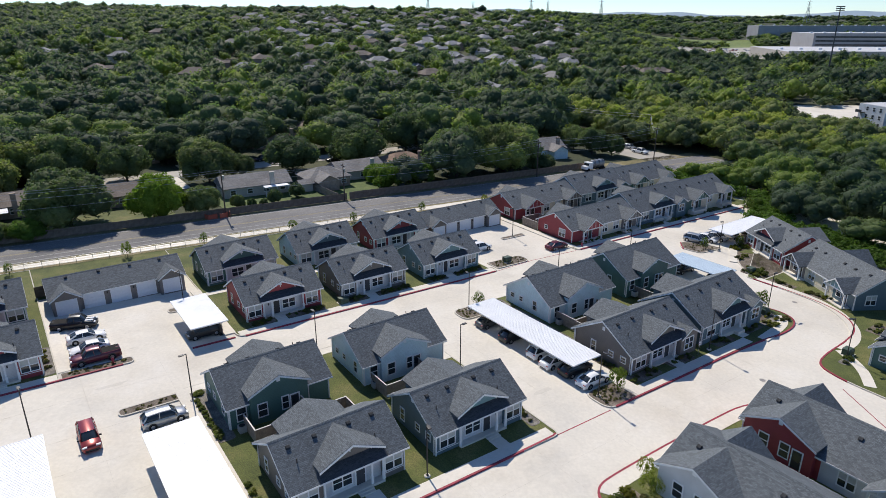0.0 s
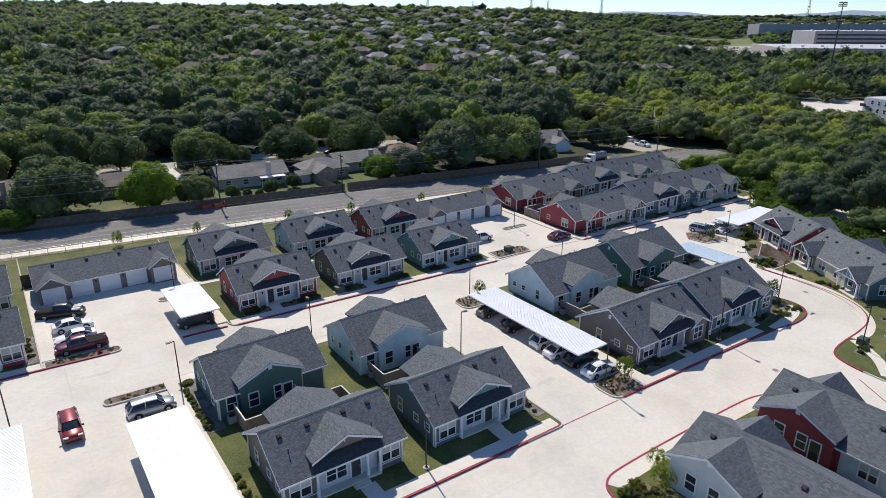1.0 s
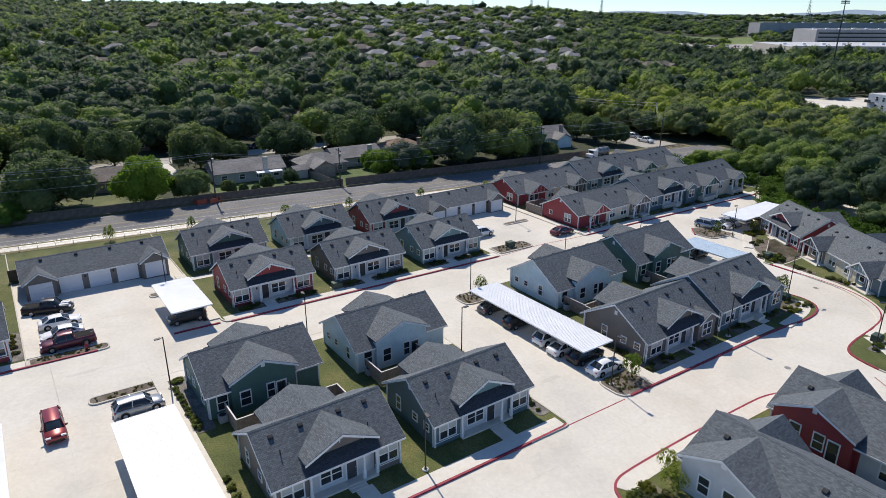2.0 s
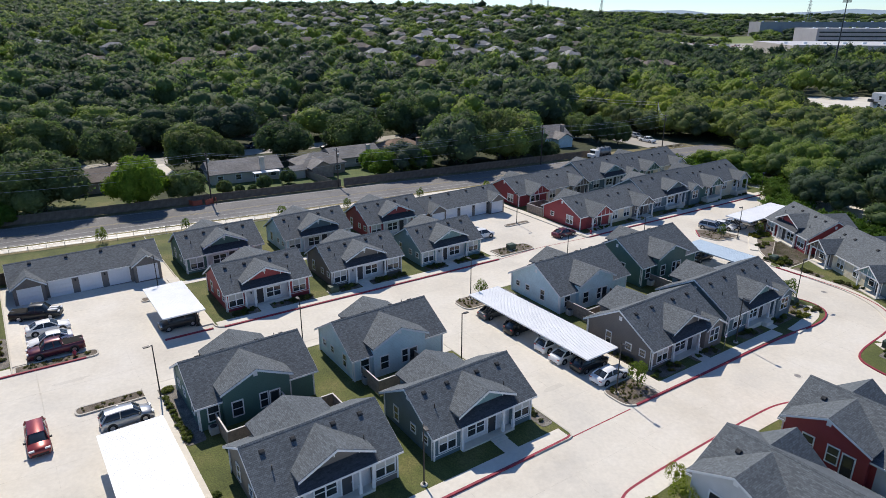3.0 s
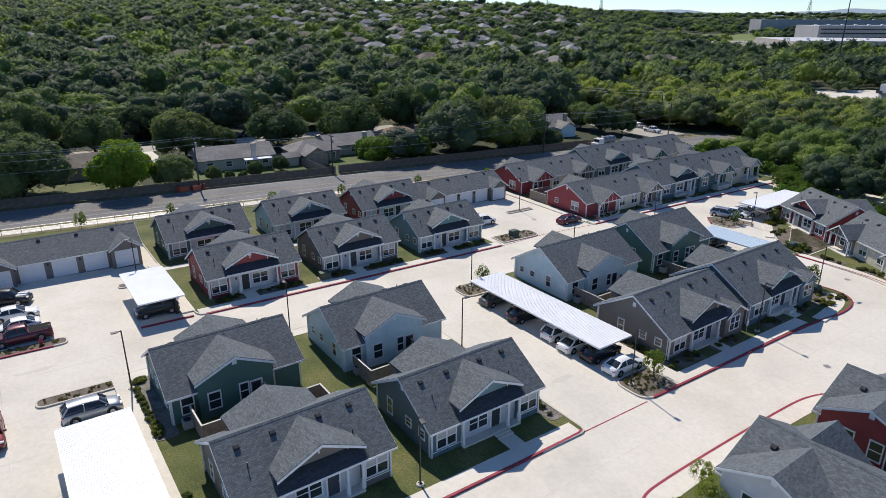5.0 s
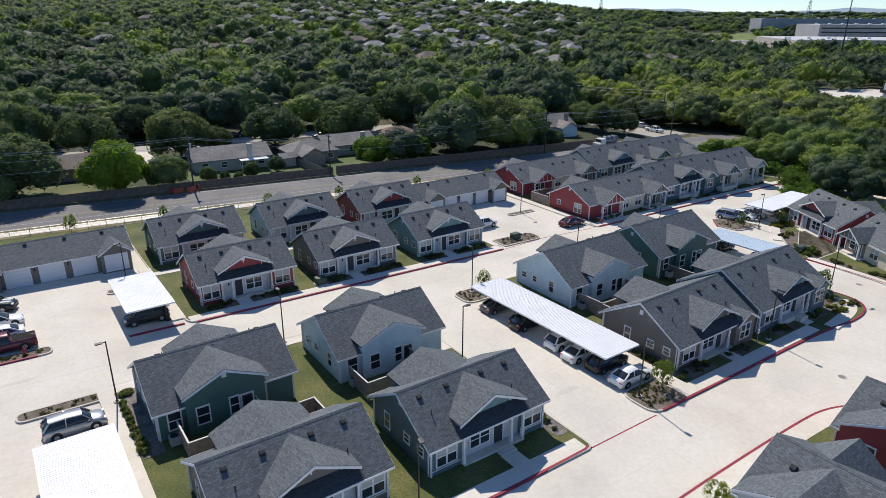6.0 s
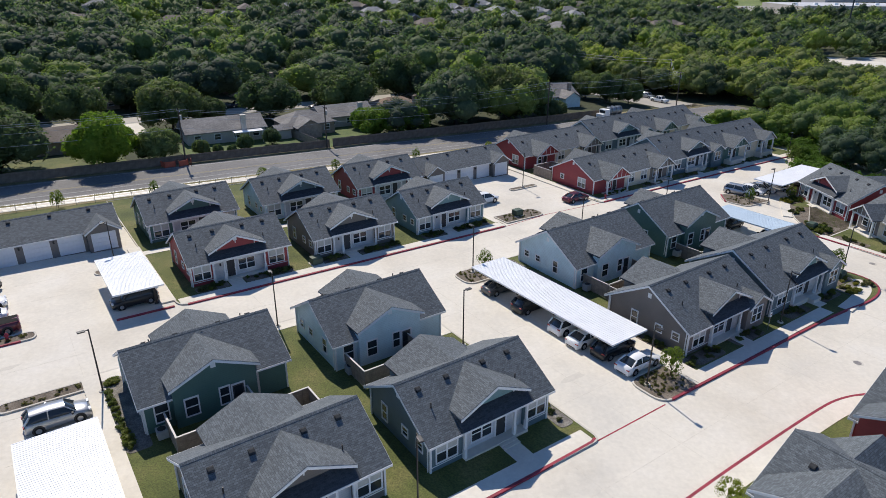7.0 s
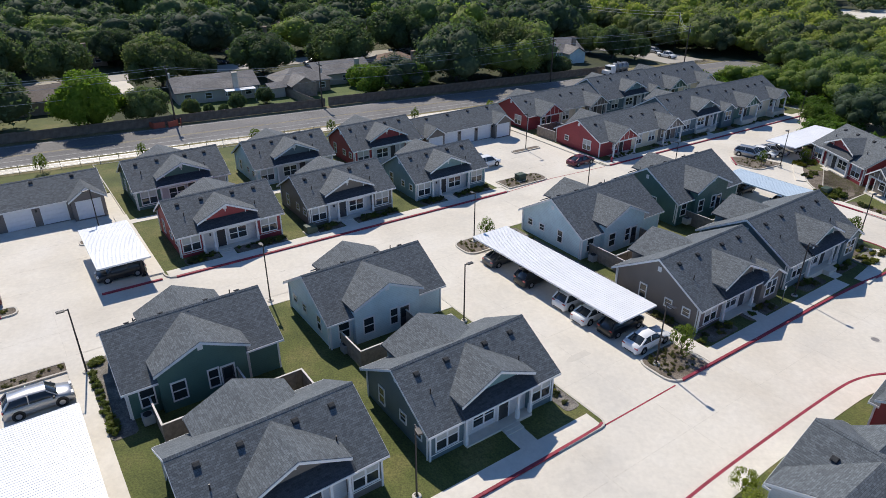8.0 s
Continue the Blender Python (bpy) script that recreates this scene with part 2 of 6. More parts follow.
def thing(name, m, label, category, group=""):
    ob = new(name)
    ob.empty_display_size = 0.3
    ob.matrix_basis = m
    return tagged(ob, label, category, group)


def box(bm, x0, x1, y0, y1, z0, z1, bevel=0.0):
    v = [bm.verts.new(p) for p in ((x0, y0, z0), (x1, y0, z0), (x1, y1, z0), (x0, y1, z0), (x0, y0, z1), (x1, y0, z1), (x1, y1, z1), (x0, y1, z1))]
    f = [bm.faces.new([v[i] for i in q]) for q in ((3, 2, 1, 0), (4, 5, 6, 7), (0, 1, 5, 4), (1, 2, 6, 5), (2, 3, 7, 6), (3, 0, 4, 7))]
    if bevel:
        bmesh.ops.bevel(bm, geom=list({e for g in f for e in g.edges}), offset=bevel, segments=2, affect="EDGES", profile=0.6)
    return bm


BOXES = {}


def boxed(x0, x1, y0, y1, z0, z1, material, bevel=0.0):
    """A box's mesh, shared between alike boxes."""
    key = (round(x0, 3), round(x1, 3), round(y0, 3), round(y1, 3), round(z0, 3), round(z1, 3), material.name, bevel)
    if key not in BOXES:
        BOXES[key] = mesh_of(box(bmesh.new(), x0, x1, y0, y1, z0, z1, bevel), material)
    return BOXES[key]


def prism(bm, outline, m):
    """Extrudes an outline of (a, b) between two planes: m(a, b, side) gives a corner."""
    lo, hi = [bm.verts.new(m(a, b, 0)) for a, b in outline], [bm.verts.new(m(a, b, 1)) for a, b in outline]
    bm.faces.new(lo[::-1])
    bm.faces.new(hi)
    k = len(outline)
    for i in range(k):
        bm.faces.new((lo[i], lo[(i + 1) % k], hi[(i + 1) % k], hi[i]))
    return bm


def tube(bm, pts, radii, sides=8):
    rings = []
    for i, p in enumerate(pts):
        d = (Vector(pts[min(i + 1, len(pts) - 1)]) - Vector(pts[max(i - 1, 0)])).normalized()
        q = d.to_track_quat("Z", "Y")
        rings.append([bm.verts.new(Vector(p) + q @ Vector((radii[i] * math.cos(a), radii[i] * math.sin(a), 0))) for a in (2 * math.pi * k / sides for k in range(sides))])
    for a, b in zip(rings, rings[1:]):
        for k in range(sides):
            bm.faces.new((a[k], a[(k + 1) % sides], b[(k + 1) % sides], b[k]))
    bm.faces.new(rings[0][::-1])
    bm.faces.new(rings[-1])
    return bm


def rounded(points, radius, steps=6):
    """A closed outline with its corners rounded; radius may be a list."""
    out, k = [], len(points)
    for i, p in enumerate(points):
        r = radius[i] if isinstance(radius, (list, tuple)) else radius
        p = Vector(p)
        if r <= 0:
            out.append(p)
            continue
        a, b = Vector(points[i - 1]) - p, Vector(points[(i + 1) % k]) - p
        a, b = a.normalized() * min(r, a.length * 0.49), b.normalized() * min(r, b.length * 0.49)
        out += [(p + a).lerp(p, t).lerp(p.lerp(p + b, t), t) for t in (j / steps for j in range(steps + 1))]
    return out


def eased(points, rounds=3):
    """An open line with its corners cut away until it curves."""
    pts = [Vector(p) for p in points]
    for _ in range(rounds):
        out = [pts[0]]
        for a, b in zip(pts, pts[1:]):
            out += [a.lerp(b, 0.25), a.lerp(b, 0.75)]
        pts = out + [pts[-1]]
    return pts


def inset(points, d):
    """An outline moved inwards by d (counter-clockwise outlines)."""
    area = sum(a.x * b.y - b.x * a.y for a, b in zip(points, points[1:] + points[:1]))
    s, out, k = (1 if area > 0 else -1), [], len(points)
    for i, p in enumerate(points):
        a, b = (p - points[i - 1]).normalized(), (points[(i + 1) % k] - p).normalized()
        n = Vector((-(a.y + b.y), a.x + b.x)) * s
        n.normalize()
        c = max(0.35, n.dot(Vector((-b.y, b.x)) * s))
        out.append(p + n * (d / c))
    return out


def slab(name, points, low, high, material, label="", category="", kind="structure", parent=None):
    """A slab of the site's ground over an outline in u, v, following the slope."""
    bm = bmesh.new()

    def corner(a, b, side):
        p = xy(a, b)
        return (p.x, p.y, slope(p.x, p.y) + (high if side else low))

    prism(bm, [(p[0], p[1]) for p in points], corner)
    bm.normal_update()
    bmesh.ops.triangulate(bm, faces=[f for f in bm.faces if len(f.verts) > 4], ngon_method="EAR_CLIP")
    ob = new(name, mesh_of(bm, material))
    if parent is not None:
        ob.parent = parent
        return ob
    return tagged(ob, label, category, kind=kind)


def rect(u0, u1, v0, v1):
    return [(u0, v0), (u1, v0), (u1, v1), (u0, v1)]


def strip(name, points, width, low, high, material, label="", category="", closed=False, parent=None, kind="structure"):
    """A band of some width along a line in u, v (kerbs, lines, joints)."""
    pts = [Vector(p) for p in points]
    bm, rings, k = bmesh.new(), [], len(pts)
    for i, p in enumerate(pts):
        a = pts[i - 1] if (i or closed) else p
        b = pts[(i + 1) % k] if (i < k - 1 or closed) else p
        d = (b - a).normalized()
        n = Vector((-d.y, d.x)) * width / 2
        ring = []
        for q, h in ((p + n, low), (p - n, low), (p - n, high), (p + n, high)):
            w = xy(q.x, q.y)
            ring.append(bm.verts.new((w.x, w.y, slope(w.x, w.y) + h)))
        rings.append(ring)
    pairs = list(zip(rings, rings[1:])) + ([(rings[-1], rings[0])] if closed else [])
    for a, b in pairs:
        for j in range(4):
            bm.faces.new((a[j], a[(j + 1) % 4], b[(j + 1) % 4], b[j]))
    if not closed:
        bm.faces.new(rings[0][::-1])
        bm.faces.new(rings[-1])
    ob = new(name, mesh_of(bm, material))
    if parent is not None:
        ob.parent = parent
        return ob
    return tagged(ob, label, category, kind=kind)


def st(u, off):
    """A place along the street behind the site, which runs a little askew to it."""
    return (u, off - 0.075 * (u + 28))


# ---- ground ----
def make_ground():
    """One sheet to the horizon, finer near the site."""
    xs = sorted({*range(-2600, -800, 200), *range(-800, -240, 40), *range(-240, 241, 20), *range(280, 801, 40), *range(1000, 2801, 200)})
    ys = sorted({*range(-400, -100, 50), *range(-100, 401, 20), *range(440, 1401, 40), *range(1500, 3601, 150)})
    bm = bmesh.new()
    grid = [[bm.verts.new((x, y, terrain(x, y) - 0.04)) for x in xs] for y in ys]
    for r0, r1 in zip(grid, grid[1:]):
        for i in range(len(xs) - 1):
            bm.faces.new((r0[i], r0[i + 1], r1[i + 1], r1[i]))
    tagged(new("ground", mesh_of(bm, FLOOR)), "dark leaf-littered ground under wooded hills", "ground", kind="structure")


make_ground()
slab("pavement", [(-90, -70), (112, -70), st(112, 81.6), st(-90, 81.6)], -0.3, 0.0, CONCRETE, "pale poured concrete drives and parking lots", "pavement")
TOP = 0.15


def block(name, points, radius, material, label, kerb=True):
    """A raised plot: a kerb ring round a planted top."""
    ring = rounded(points, radius)
    ob = slab(name, inset(ring, 0.16), -0.2, TOP - 0.03, material, label, "planted plot")
    if kerb:
        strip("kerb", inset(ring, 0.08), 0.17, -0.2, TOP, KERB, "", "", True, ob)
    return ob


# Plots between the drives.
plot_south = block("lawn", [(-32.1, 0), (0.0, 0), (0.0, 31.2), (-32.1, 31.2)], [0.3, 0.8, 1.5, 1.5], GRASS, "short patchy grass round the front cottages")
NOSE = [(20, 0), (38, -0.1), (45.5, -1.0), (50.2, 0.2), (51.5, 3.4), (50.3, 6.8), (47.0, 12.5)]
plot_mid = block("lawn", [(13.1, 0), *eased(NOSE), (46.5, 13.5), (46.5, 18), (50, 18.2), (50, 31.2), (13.1, 31.2)], 0, GRASS, "grass and planting round the middle cottages")
plot_row = block("lawn", [(-21.6, 40.2), (24.9, 40.2), st(24.9, 81.8), st(-21.6, 81.8)], [1.5, 1.0, 0, 0], GRASS, "grass strips round two rows of cottages")
plot_west = block("lawn", [(-90, 41), (-43.0, 41), st(-43.0, 81.8), st(-90, 81.8)], [0, 0.5, 0, 0], GRASS, "grass beside the western cottages")
plot_east = block("lawn", [(44.8, 40.2), (108, 40.2), st(108, 81.8), st(44.8, 81.8)], [1.0, 3, 0, 0], GRASS, "grass round the eastern duplexes")
plot_north = slab("lawn", [(-43, 68.6), (-21.6, 68.6), st(-21.6, 81.8), st(-43, 81.8)], -0.1, TOP - 0.03, GRASS, "grass behind the garages", "lawn")
plot_north_b = slab("lawn", [(24.9, 68.8), (44.8, 68.8), st(44.8, 81.8), st(24.9, 81.8)], -0.1, TOP - 0.03, GRASS, "grass behind the second garage", "lawn")
SOUTH = [(-4.6, -16), (-4.6, -10.4), (-3.4, -8.0), (0, -7.6), (18.0, -7.6), (22.5, -8.0), (26.6, -10), (28.4, -14), (28.5, -18)]
plot_right = block("lawn", [(-4.6, -60), *eased(SOUTH), (28.5, -60)], 0, GRASS, "sunlit grass and planting beside the curved drive")
BEND = [(60.4, 14.5), (60.5, 8.0), (60.3, 1.5), (58.2, -3.4), (54.3, -6.3), (49, -7.0), (43, -7.2), (39.4, -8.0), (38.2, -11), (38.0, -14)]
plot_bend = block("lawn", [*eased(BEND), (37.5, -60), (78, -60), (82, 25)], 0, GRASS, "grass behind the outer bend of the drive")
plot_far = block("lawn", [(64.5, 18.5), (71.5, 23.5), (86, 31.5), (100, 37.5), (92, 12), (60.5, 12)], [2, 1, 2, 0, 0, 1], MULCH, "mulched ground before the red cottage")
isle_south = block("island_bed", [(8.0, 0.1), (13.1, 0.1), (13.1, 4.2), (8.0, 4.2)], [1.6, 0.2, 0.2, 1.4], MULCH, "kerbed bed of low planting at the end of a parking row")
isle_north = block("island_bed", [(8.0, 27.6), (13.1, 27.6), (13.1, 31.2), (8.0, 31.2)], [1.4, 0.2, 0.2, 1.4], MULCH, "kerbed bed of low planting beside the carport")
isle_west = block("island_bed", [(-38.6, 29.0), (-31.9, 29.0), (-31.9, 30.6), (-38.6, 30.6)], [0.8, 0.1, 0.1, 0.8], MULCH, "narrow kerbed bed of dry mulch")
isle_lot = block("island_bed", [(-42.9, 41.0), (-34.6, 41.0), (-34.6, 42.7), (-42.9, 42.7)], [0.1, 0.8, 0.8, 0.1], MULCH, "narrow kerbed bed beside parked cars")
isle_court = block("island_bed", [(25.4, 41.0), (33.2, 41.0), (33.2, 44.2), (25.4, 44.2)], [0.2, 1.3, 1.3, 0.2], MULCH, "kerbed bed with a green utility box")
isle_court_b = block("island_bed", [(36.5, 52.6), (42.4, 52.6), (42.4, 53.8), (36.5, 53.8)], 0.5, MULCH, "narrow kerbed bed with a lamp post")
isle_far = block("island_bed", [(64.2, 26.2), (70.5, 25.6), (69.5, 29.8), (66.5, 32.8), (63.2, 30.2)], [1, 0.8, 0.8, 1.5, 2], MULCH, "rounded kerbed bed with a young tree")
isle_lot_b = block("island_bed", [(-27.6, 53.2), (-22.6, 53.2), (-22.6, 54.6), (-27.6, 54.6)], 0.6, MULCH, "narrow kerbed bed with a lamp post")


def red_kerb(points):
    strip("red_kerb", eased(points, 2), 0.23, 0.0, TOP + 0.008, RED_PAINT, "kerb painted fire-lane red, faded in places", "kerb")


def red_line(points):
    strip("painted_line", points, 0.13, -0.05, 0.006, RED_PAINT, "worn red fire-lane line on concrete", "road marking")


red_kerb([(-31, 0.08), (-1.2, 0.08), (-0.35, 0.35)])
red_line([(-0.3, 0.1), (8.2, 0.1)])
red_kerb([(9.2, 0.18), (20, 0.08)])
strip("red_kerb", inset(eased(NOSE)[:-14] + [Vector((47, 12)), Vector((20, 12))], 0.07)[:-2], 0.23, 0.0, TOP + 0.008, RED_PAINT, "red kerb round the end of the block", "kerb")
red_kerb([(-20.6, 40.28), (24.2, 40.28)])
red_line([(24.6, 40.3), (33.5, 41.0), (44.6, 40.4)])
red_kerb([(45.6, 40.28), (105, 40.28)])
red_kerb([(-90, 41.08), (-36.0, 41.08)])
red_kerb([(-27.6, 40.6), (-21.9, 40.6)])
strip("red_kerb", inset([*eased(SOUTH)[10:], Vector((28, -60)), Vector((-4, -60))], 0.07)[:-2], 0.23, 0.0, TOP + 0.008, RED_PAINT, "red kerb of the curved drive", "kerb")
strip("red_kerb", inset([*eased(BEND)[4:-8], Vector((38, -60)), Vector((80, -60)), Vector((80, 14))], 0.07)[:-3], 0.23, 0.0, TOP + 0.008, RED_PAINT, "red kerb round the outer bend", "kerb")
red_line([(36, -12.8), (31.5, -19.5), (28, -26)])
red_kerb([(63.4, 29.6), (64.9, 31.2), (66.2, 32.3)])

# Walks, beside the kerbs and up to the doors.
for name, r in (
    ("front", (-31, -0.6, 0.2, 1.7)), ("west", (-32.3, -31.0, 2, 31)), ("mid", (13.3, 38, 0.2, 1.7)), ("mid_side", (13.2, 14.9, 1.7, 31)),
    ("row", (-21.2, 24.6, 40.45, 41.9)), ("row_side", (24.0, 24.8, 42, 60)), ("west_row", (-90, -43.2, 41.2, 42.6)), ("east", (45.2, 106, 40.45, 41.9)),
    ("east_side", (44.9, 46.2, 42, 66)), ("drive_side", (0 - 1.7, -0.2, 19.8, 30.8)), ("lot", (-43.0, -41.6, 42.9, 61)), ("north", (-31, -0.6, 29.6, 31.0)),
    ("between", (-22.9, -21.4, 41.9, 59.6)), ("middle", (-21.4, 24, 56.4, 57.6)),
):
    slab("walkway", rect(*r), -0.1, TOP + 0.006, WALKWAY, "pale broom-finished concrete walk", "walkway")
strip("walkway", eased([(-3.0, -9.4), (-1.4, -8.5), (19.4, -8.5), (22.4, -9.15), (25.2, -10.65)]), 1.75, -0.1, TOP + 0.004, WALKWAY, "curved concrete walk behind a red kerb", "walkway")
strip("walkway", eased([(61.2, 13.0), (61.1, 7.4), (60.8, 2.2), (58.6, -2.4), (55, -5.9), (50.8, -7.8), (46.4, -8.0)]), 1.4, -0.1, TOP + 0.004, WALKWAY, "curved concrete walk round the bend", "walkway")
strip("walkway", eased([(46.0, -7.9), (44.6, -10.0), (42.6, -12.4), (39.2, -14.6)]), 1.4, -0.1, TOP + 0.008, WALKWAY, "curved concrete walk across the bend's lawn", "walkway")
strip("walkway", eased([(65.2, 20.0), (71.8, 24.2), (87, 32)]), 1.4, -0.1, TOP + 0.004, WALKWAY, "concrete walk before the red cottage", "walkway")
strip("walkway", eased([(40, -0.1), (44.5, 0.35), (48, 1.1), (49.7, 2.8)]), 1.5, -0.1, TOP + 0.004, WALKWAY, "curved concrete walk at the block's end", "walkway")

# Sawn joints of the concrete drives.
joints = tagged(new("concrete_joint"), "fine sawn joints across concrete drives", "joint", kind="structure")
for pts in (
    [(-60, -3.8), (55, -3.8)], [(-90, 35.7), (108, 35.7)], [(4.0, 0.2), (4.0, 31)], [(-41, 8), (-41, 60)], [(55.7, 8), (55.7, 32)],
    *[[(u, -7.4), (u, -0.1)] for u in range(-58, 54, 9)], *[[(u, 31.4), (u, 40.0)] for u in range(-86, 108, 9)],
    *[[(0.2, v), (7.9, v)] for v in range(5, 30, 6)], *[[(-41, v), (-22, v)] for v in range(45, 61, 5)], *[[(26, v), (44, v)] for v in range(46, 61, 5)],
    *[[(-60, v), (-32, v)] for v in range(-8, 30, 6)],
):
    strip("joint", pts, 0.025, -0.02, 0.004, JOINT, parent=joints)

# The street behind the site.
slab("road", [st(-260, 86.2), st(150, 86.2), st(150, 97.6), st(-260, 97.6)], -0.2, 0.01, ASPHALT, "grey worn asphalt street", "road")
slab("verge", [st(-260, 97.6), st(150, 97.6), st(150, 102), st(-260, 102)], -0.2, 0.03, DRY, "dry grass verge between street and fence", "verge")
slab("verge", [st(-260, 82), st(150, 82), st(150, 86.2), st(-260, 86.2)], -0.2, 0.05, DRY, "dry grass strip beside the street", "verge")
slab("walkway", [st(-260, 83.0), st(112, 83.0), st(112, 85.2), st(-260, 85.2)], -0.2, 0.09, WALKWAY, "pale concrete walk along the street", "walkway")
for v, mat, lab in ((91.6, YELLOW, "worn yellow centre line"), (92.0, YELLOW, "worn yellow centre line"), (86.9, WHITE_LINE, "worn white edge line"), (96.9, WHITE_LINE, "worn white edge line"), (89.0, WHITE_LINE, "thin white lane line")):
    strip("painted_line", [st(-260, v), st(150, v)], 0.12, -0.02, 0.016, mat, lab, "road marking")
slab("lawn", [st(-4, 99.2), st(40, 99.2), (40, 112), (-4, 112)], -0.2, 0.06, LUSH, "green watered back lawns", "lawn")
slab("lawn", [st(-46, 99.6), st(-14, 99.6), (-14, 113), (-46, 113)], -0.2, 0.06, GRASS, "back garden grass", "lawn")


# ---- cottages ----
def gable_roof(bm, a0, a1, b0, b1, eave, ridge, along_x, thick=0.16):
    """Two sloping slabs with a ridge along x (or y) from a0 to a1, across b0..b1."""
    mid = (b0 + b1) / 2
    line = [(b0, eave), (mid, ridge), (b1, eave), (b1, eave - thick), (mid, ridge - thick), (b0, eave - thick)]
    prism(bm, line, (lambda b, z, s: ((a0, a1)[s], b, z)) if along_x else (lambda b, z, s: (b, (a0, a1)[s], z)))
    return bm


def rake_boards(bm, a, b0, b1, eave, ridge, along_x, out, height=0.22, thick=0.16):
    """White boards under the edge of a gable roof, at its end a."""
    mid, drop = (b0 + b1) / 2, thick * 0.3
    line = [(b0, eave - drop), (mid, ridge - drop), (b1, eave - drop), (b1, eave - drop - height), (mid, ridge - drop - height), (b0, eave - drop - height)]
    ends = (a, a + out)
    prism(bm, line, (lambda b, z, s: (ends[s], b, z)) if along_x else (lambda b, z, s: (b, ends[s], z)))
    return bm


def facing(x, y, z, side):
    """A pose on a wall: its x runs along the wall, -y points out of it."""
    return pose(x, y, z, 0, 0, {"front": 0, "right": 90, "back": 180, "left": -90}[side])


def window(parent, m, w, h, lights=1, blind=False):
    """A sash window: white frame, rails and mullions, and its panes."""
    bm, t = bmesh.new(), 0.11
    box(bm, -w / 2 - t, w / 2 + t, -0.06, 0.02, h, h + t + 0.03)
    box(bm, -w / 2 - t, w / 2 + t, -0.075, 0.02, -t, 0)
    for k in range(lights + 1):
        x = -w / 2 + w * k / lights
        e = t if k in (0, lights) else t * 0.6
        x0, x1 = (x - e, x) if k == 0 else ((x, x + e) if k == lights else (x - e, x + e))
        box(bm, x0, x1, -0.06, 0.02, 0, h)
    for k in range(lights):
        x0, x1 = -w / 2 + w * k / lights, -w / 2 + w * (k + 1) / lights
        box(bm, x0 + 0.02, x1 - 0.02, -0.045, 0.01, h * 0.48, h * 0.54)
    win = part("window", bm, TRIM, parent, "white-framed sash window", m)
    for k in range(lights):
        x0, x1 = -w / 2 + w * k / lights, -w / 2 + w * (k + 1) / lights
        part("pane", boxed(x0, x1, -0.015, 0.01, 0.0, h * 0.49, GLASS), None, win)
        part("pane", boxed(x0, x1, -0.02, 0.01, h * 0.5, h, BLIND if blind else GLASS), None, win)
    return win


def door(parent, m, material, glazed=False, label=""):
    """A panelled door in its white casing."""
    bm = bmesh.new()
    box(bm, -0.58, -0.46, -0.06, 0.02, 0, 2.2)
    box(bm, 0.46, 0.58, -0.06, 0.02, 0, 2.2)
    box(bm, -0.58, 0.58, -0.07, 0.02, 2.06, 2.2)
    frame_ob = part("door_frame", bm, TRIM, parent, "white door casing", m)
    bm = bmesh.new()
    box(bm, -0.46, 0.46, -0.03, 0.02, 0, 2.06)
    for x0, x1 in ((-0.36, -0.06), (0.06, 0.36)):
        box(bm, x0, x1, -0.045, -0.03, 0.2, 0.85)
        if not glazed:
            box(bm, x0, x1, -0.045, -0.03, 1.0, 1.85)
    leaf = part("door_leaf", bm, material, frame_ob, label or "dark painted door")
    if glazed:
        part("pane", boxed(-0.34, 0.34, -0.04, -0.03, 0.95, 1.9, GLASS), None, frame_ob)
    part("door_handle", boxed(0.34, 0.39, -0.1, -0.03, 0.98, 1.08, STEEL), None, frame_ob, "steel door handle")
    return leaf


def vent_mesh():
    bm = bmesh.new()
    prism(bm, [(-0.14, 0), (0.14, 0), (0.14, 0.1), (-0.14, 0.1)], lambda a, b, s: ((-0.14, 0.14)[s], a, b))
    prism(bm, [(-0.2, 0.09), (0.2, 0.07), (0.2, 0.09), (0.1, 0.15), (-0.12, 0.17), (-0.2, 0.14)], lambda a, b, s: ((-0.2, 0.2)[s], a, b))
    box(bm, -0.22, 0.22, -0.22, 0.22, -0.02, 0.02)
    return mesh_of(bm, VENT_METAL)


def pipe_mesh():
    bm = bmesh.new()
    tube(bm, [(0, 0, -0.1), (0, 0, 0.05), (0, 0, 0.42)], [0.09, 0.05, 0.05], 7)
    return mesh_of(bm, BLACK)


VENT, PIPE = vent_mesh(), pipe_mesh()


def bracket_mesh():
    bm = bmesh.new()
    prism(bm, [(0, 0), (0.07, 0), (0.07, 0.75), (0.55, 0.9), (0.55, 0.98), (0, 0.98)], lambda a, b, s: ((-0.05, 0.05)[s], -a, b - 0.9))
    return mesh_of(bm, TRIM)


BRACKET = bracket_mesh()


def ac_unit(parent, m):
    bm = bmesh.new()
    box(bm, -0.4, 0.4, -0.4, 0.4, 0.05, 0.8, 0.03)
    unit = part("ac_unit", bm, plain_cache("ac_grey", (0.32, 0.33, 0.33)), parent, "grey air-conditioning condenser", m)
    bm = bmesh.new()
    tube(bm, [(0, 0, 0.79), (0, 0, 0.83)], [0.32, 0.32], 12)
    part("fan_guard", bm, BLACK, unit)


CACHE = {}


def plain_cache(name, colour, rough=0.6, metal=0.0):
    if name not in CACHE:
        CACHE[name] = plain(name, colour, rough, metal)
    return CACHE[name]


DOOR_COLOURS = {"grey": (0.045, 0.05, 0.06), "slate": (0.03, 0.035, 0.04), "red": (0.035, 0.035, 0.038), "green": (0.03, 0.04, 0.045)}
OVER = 0.4


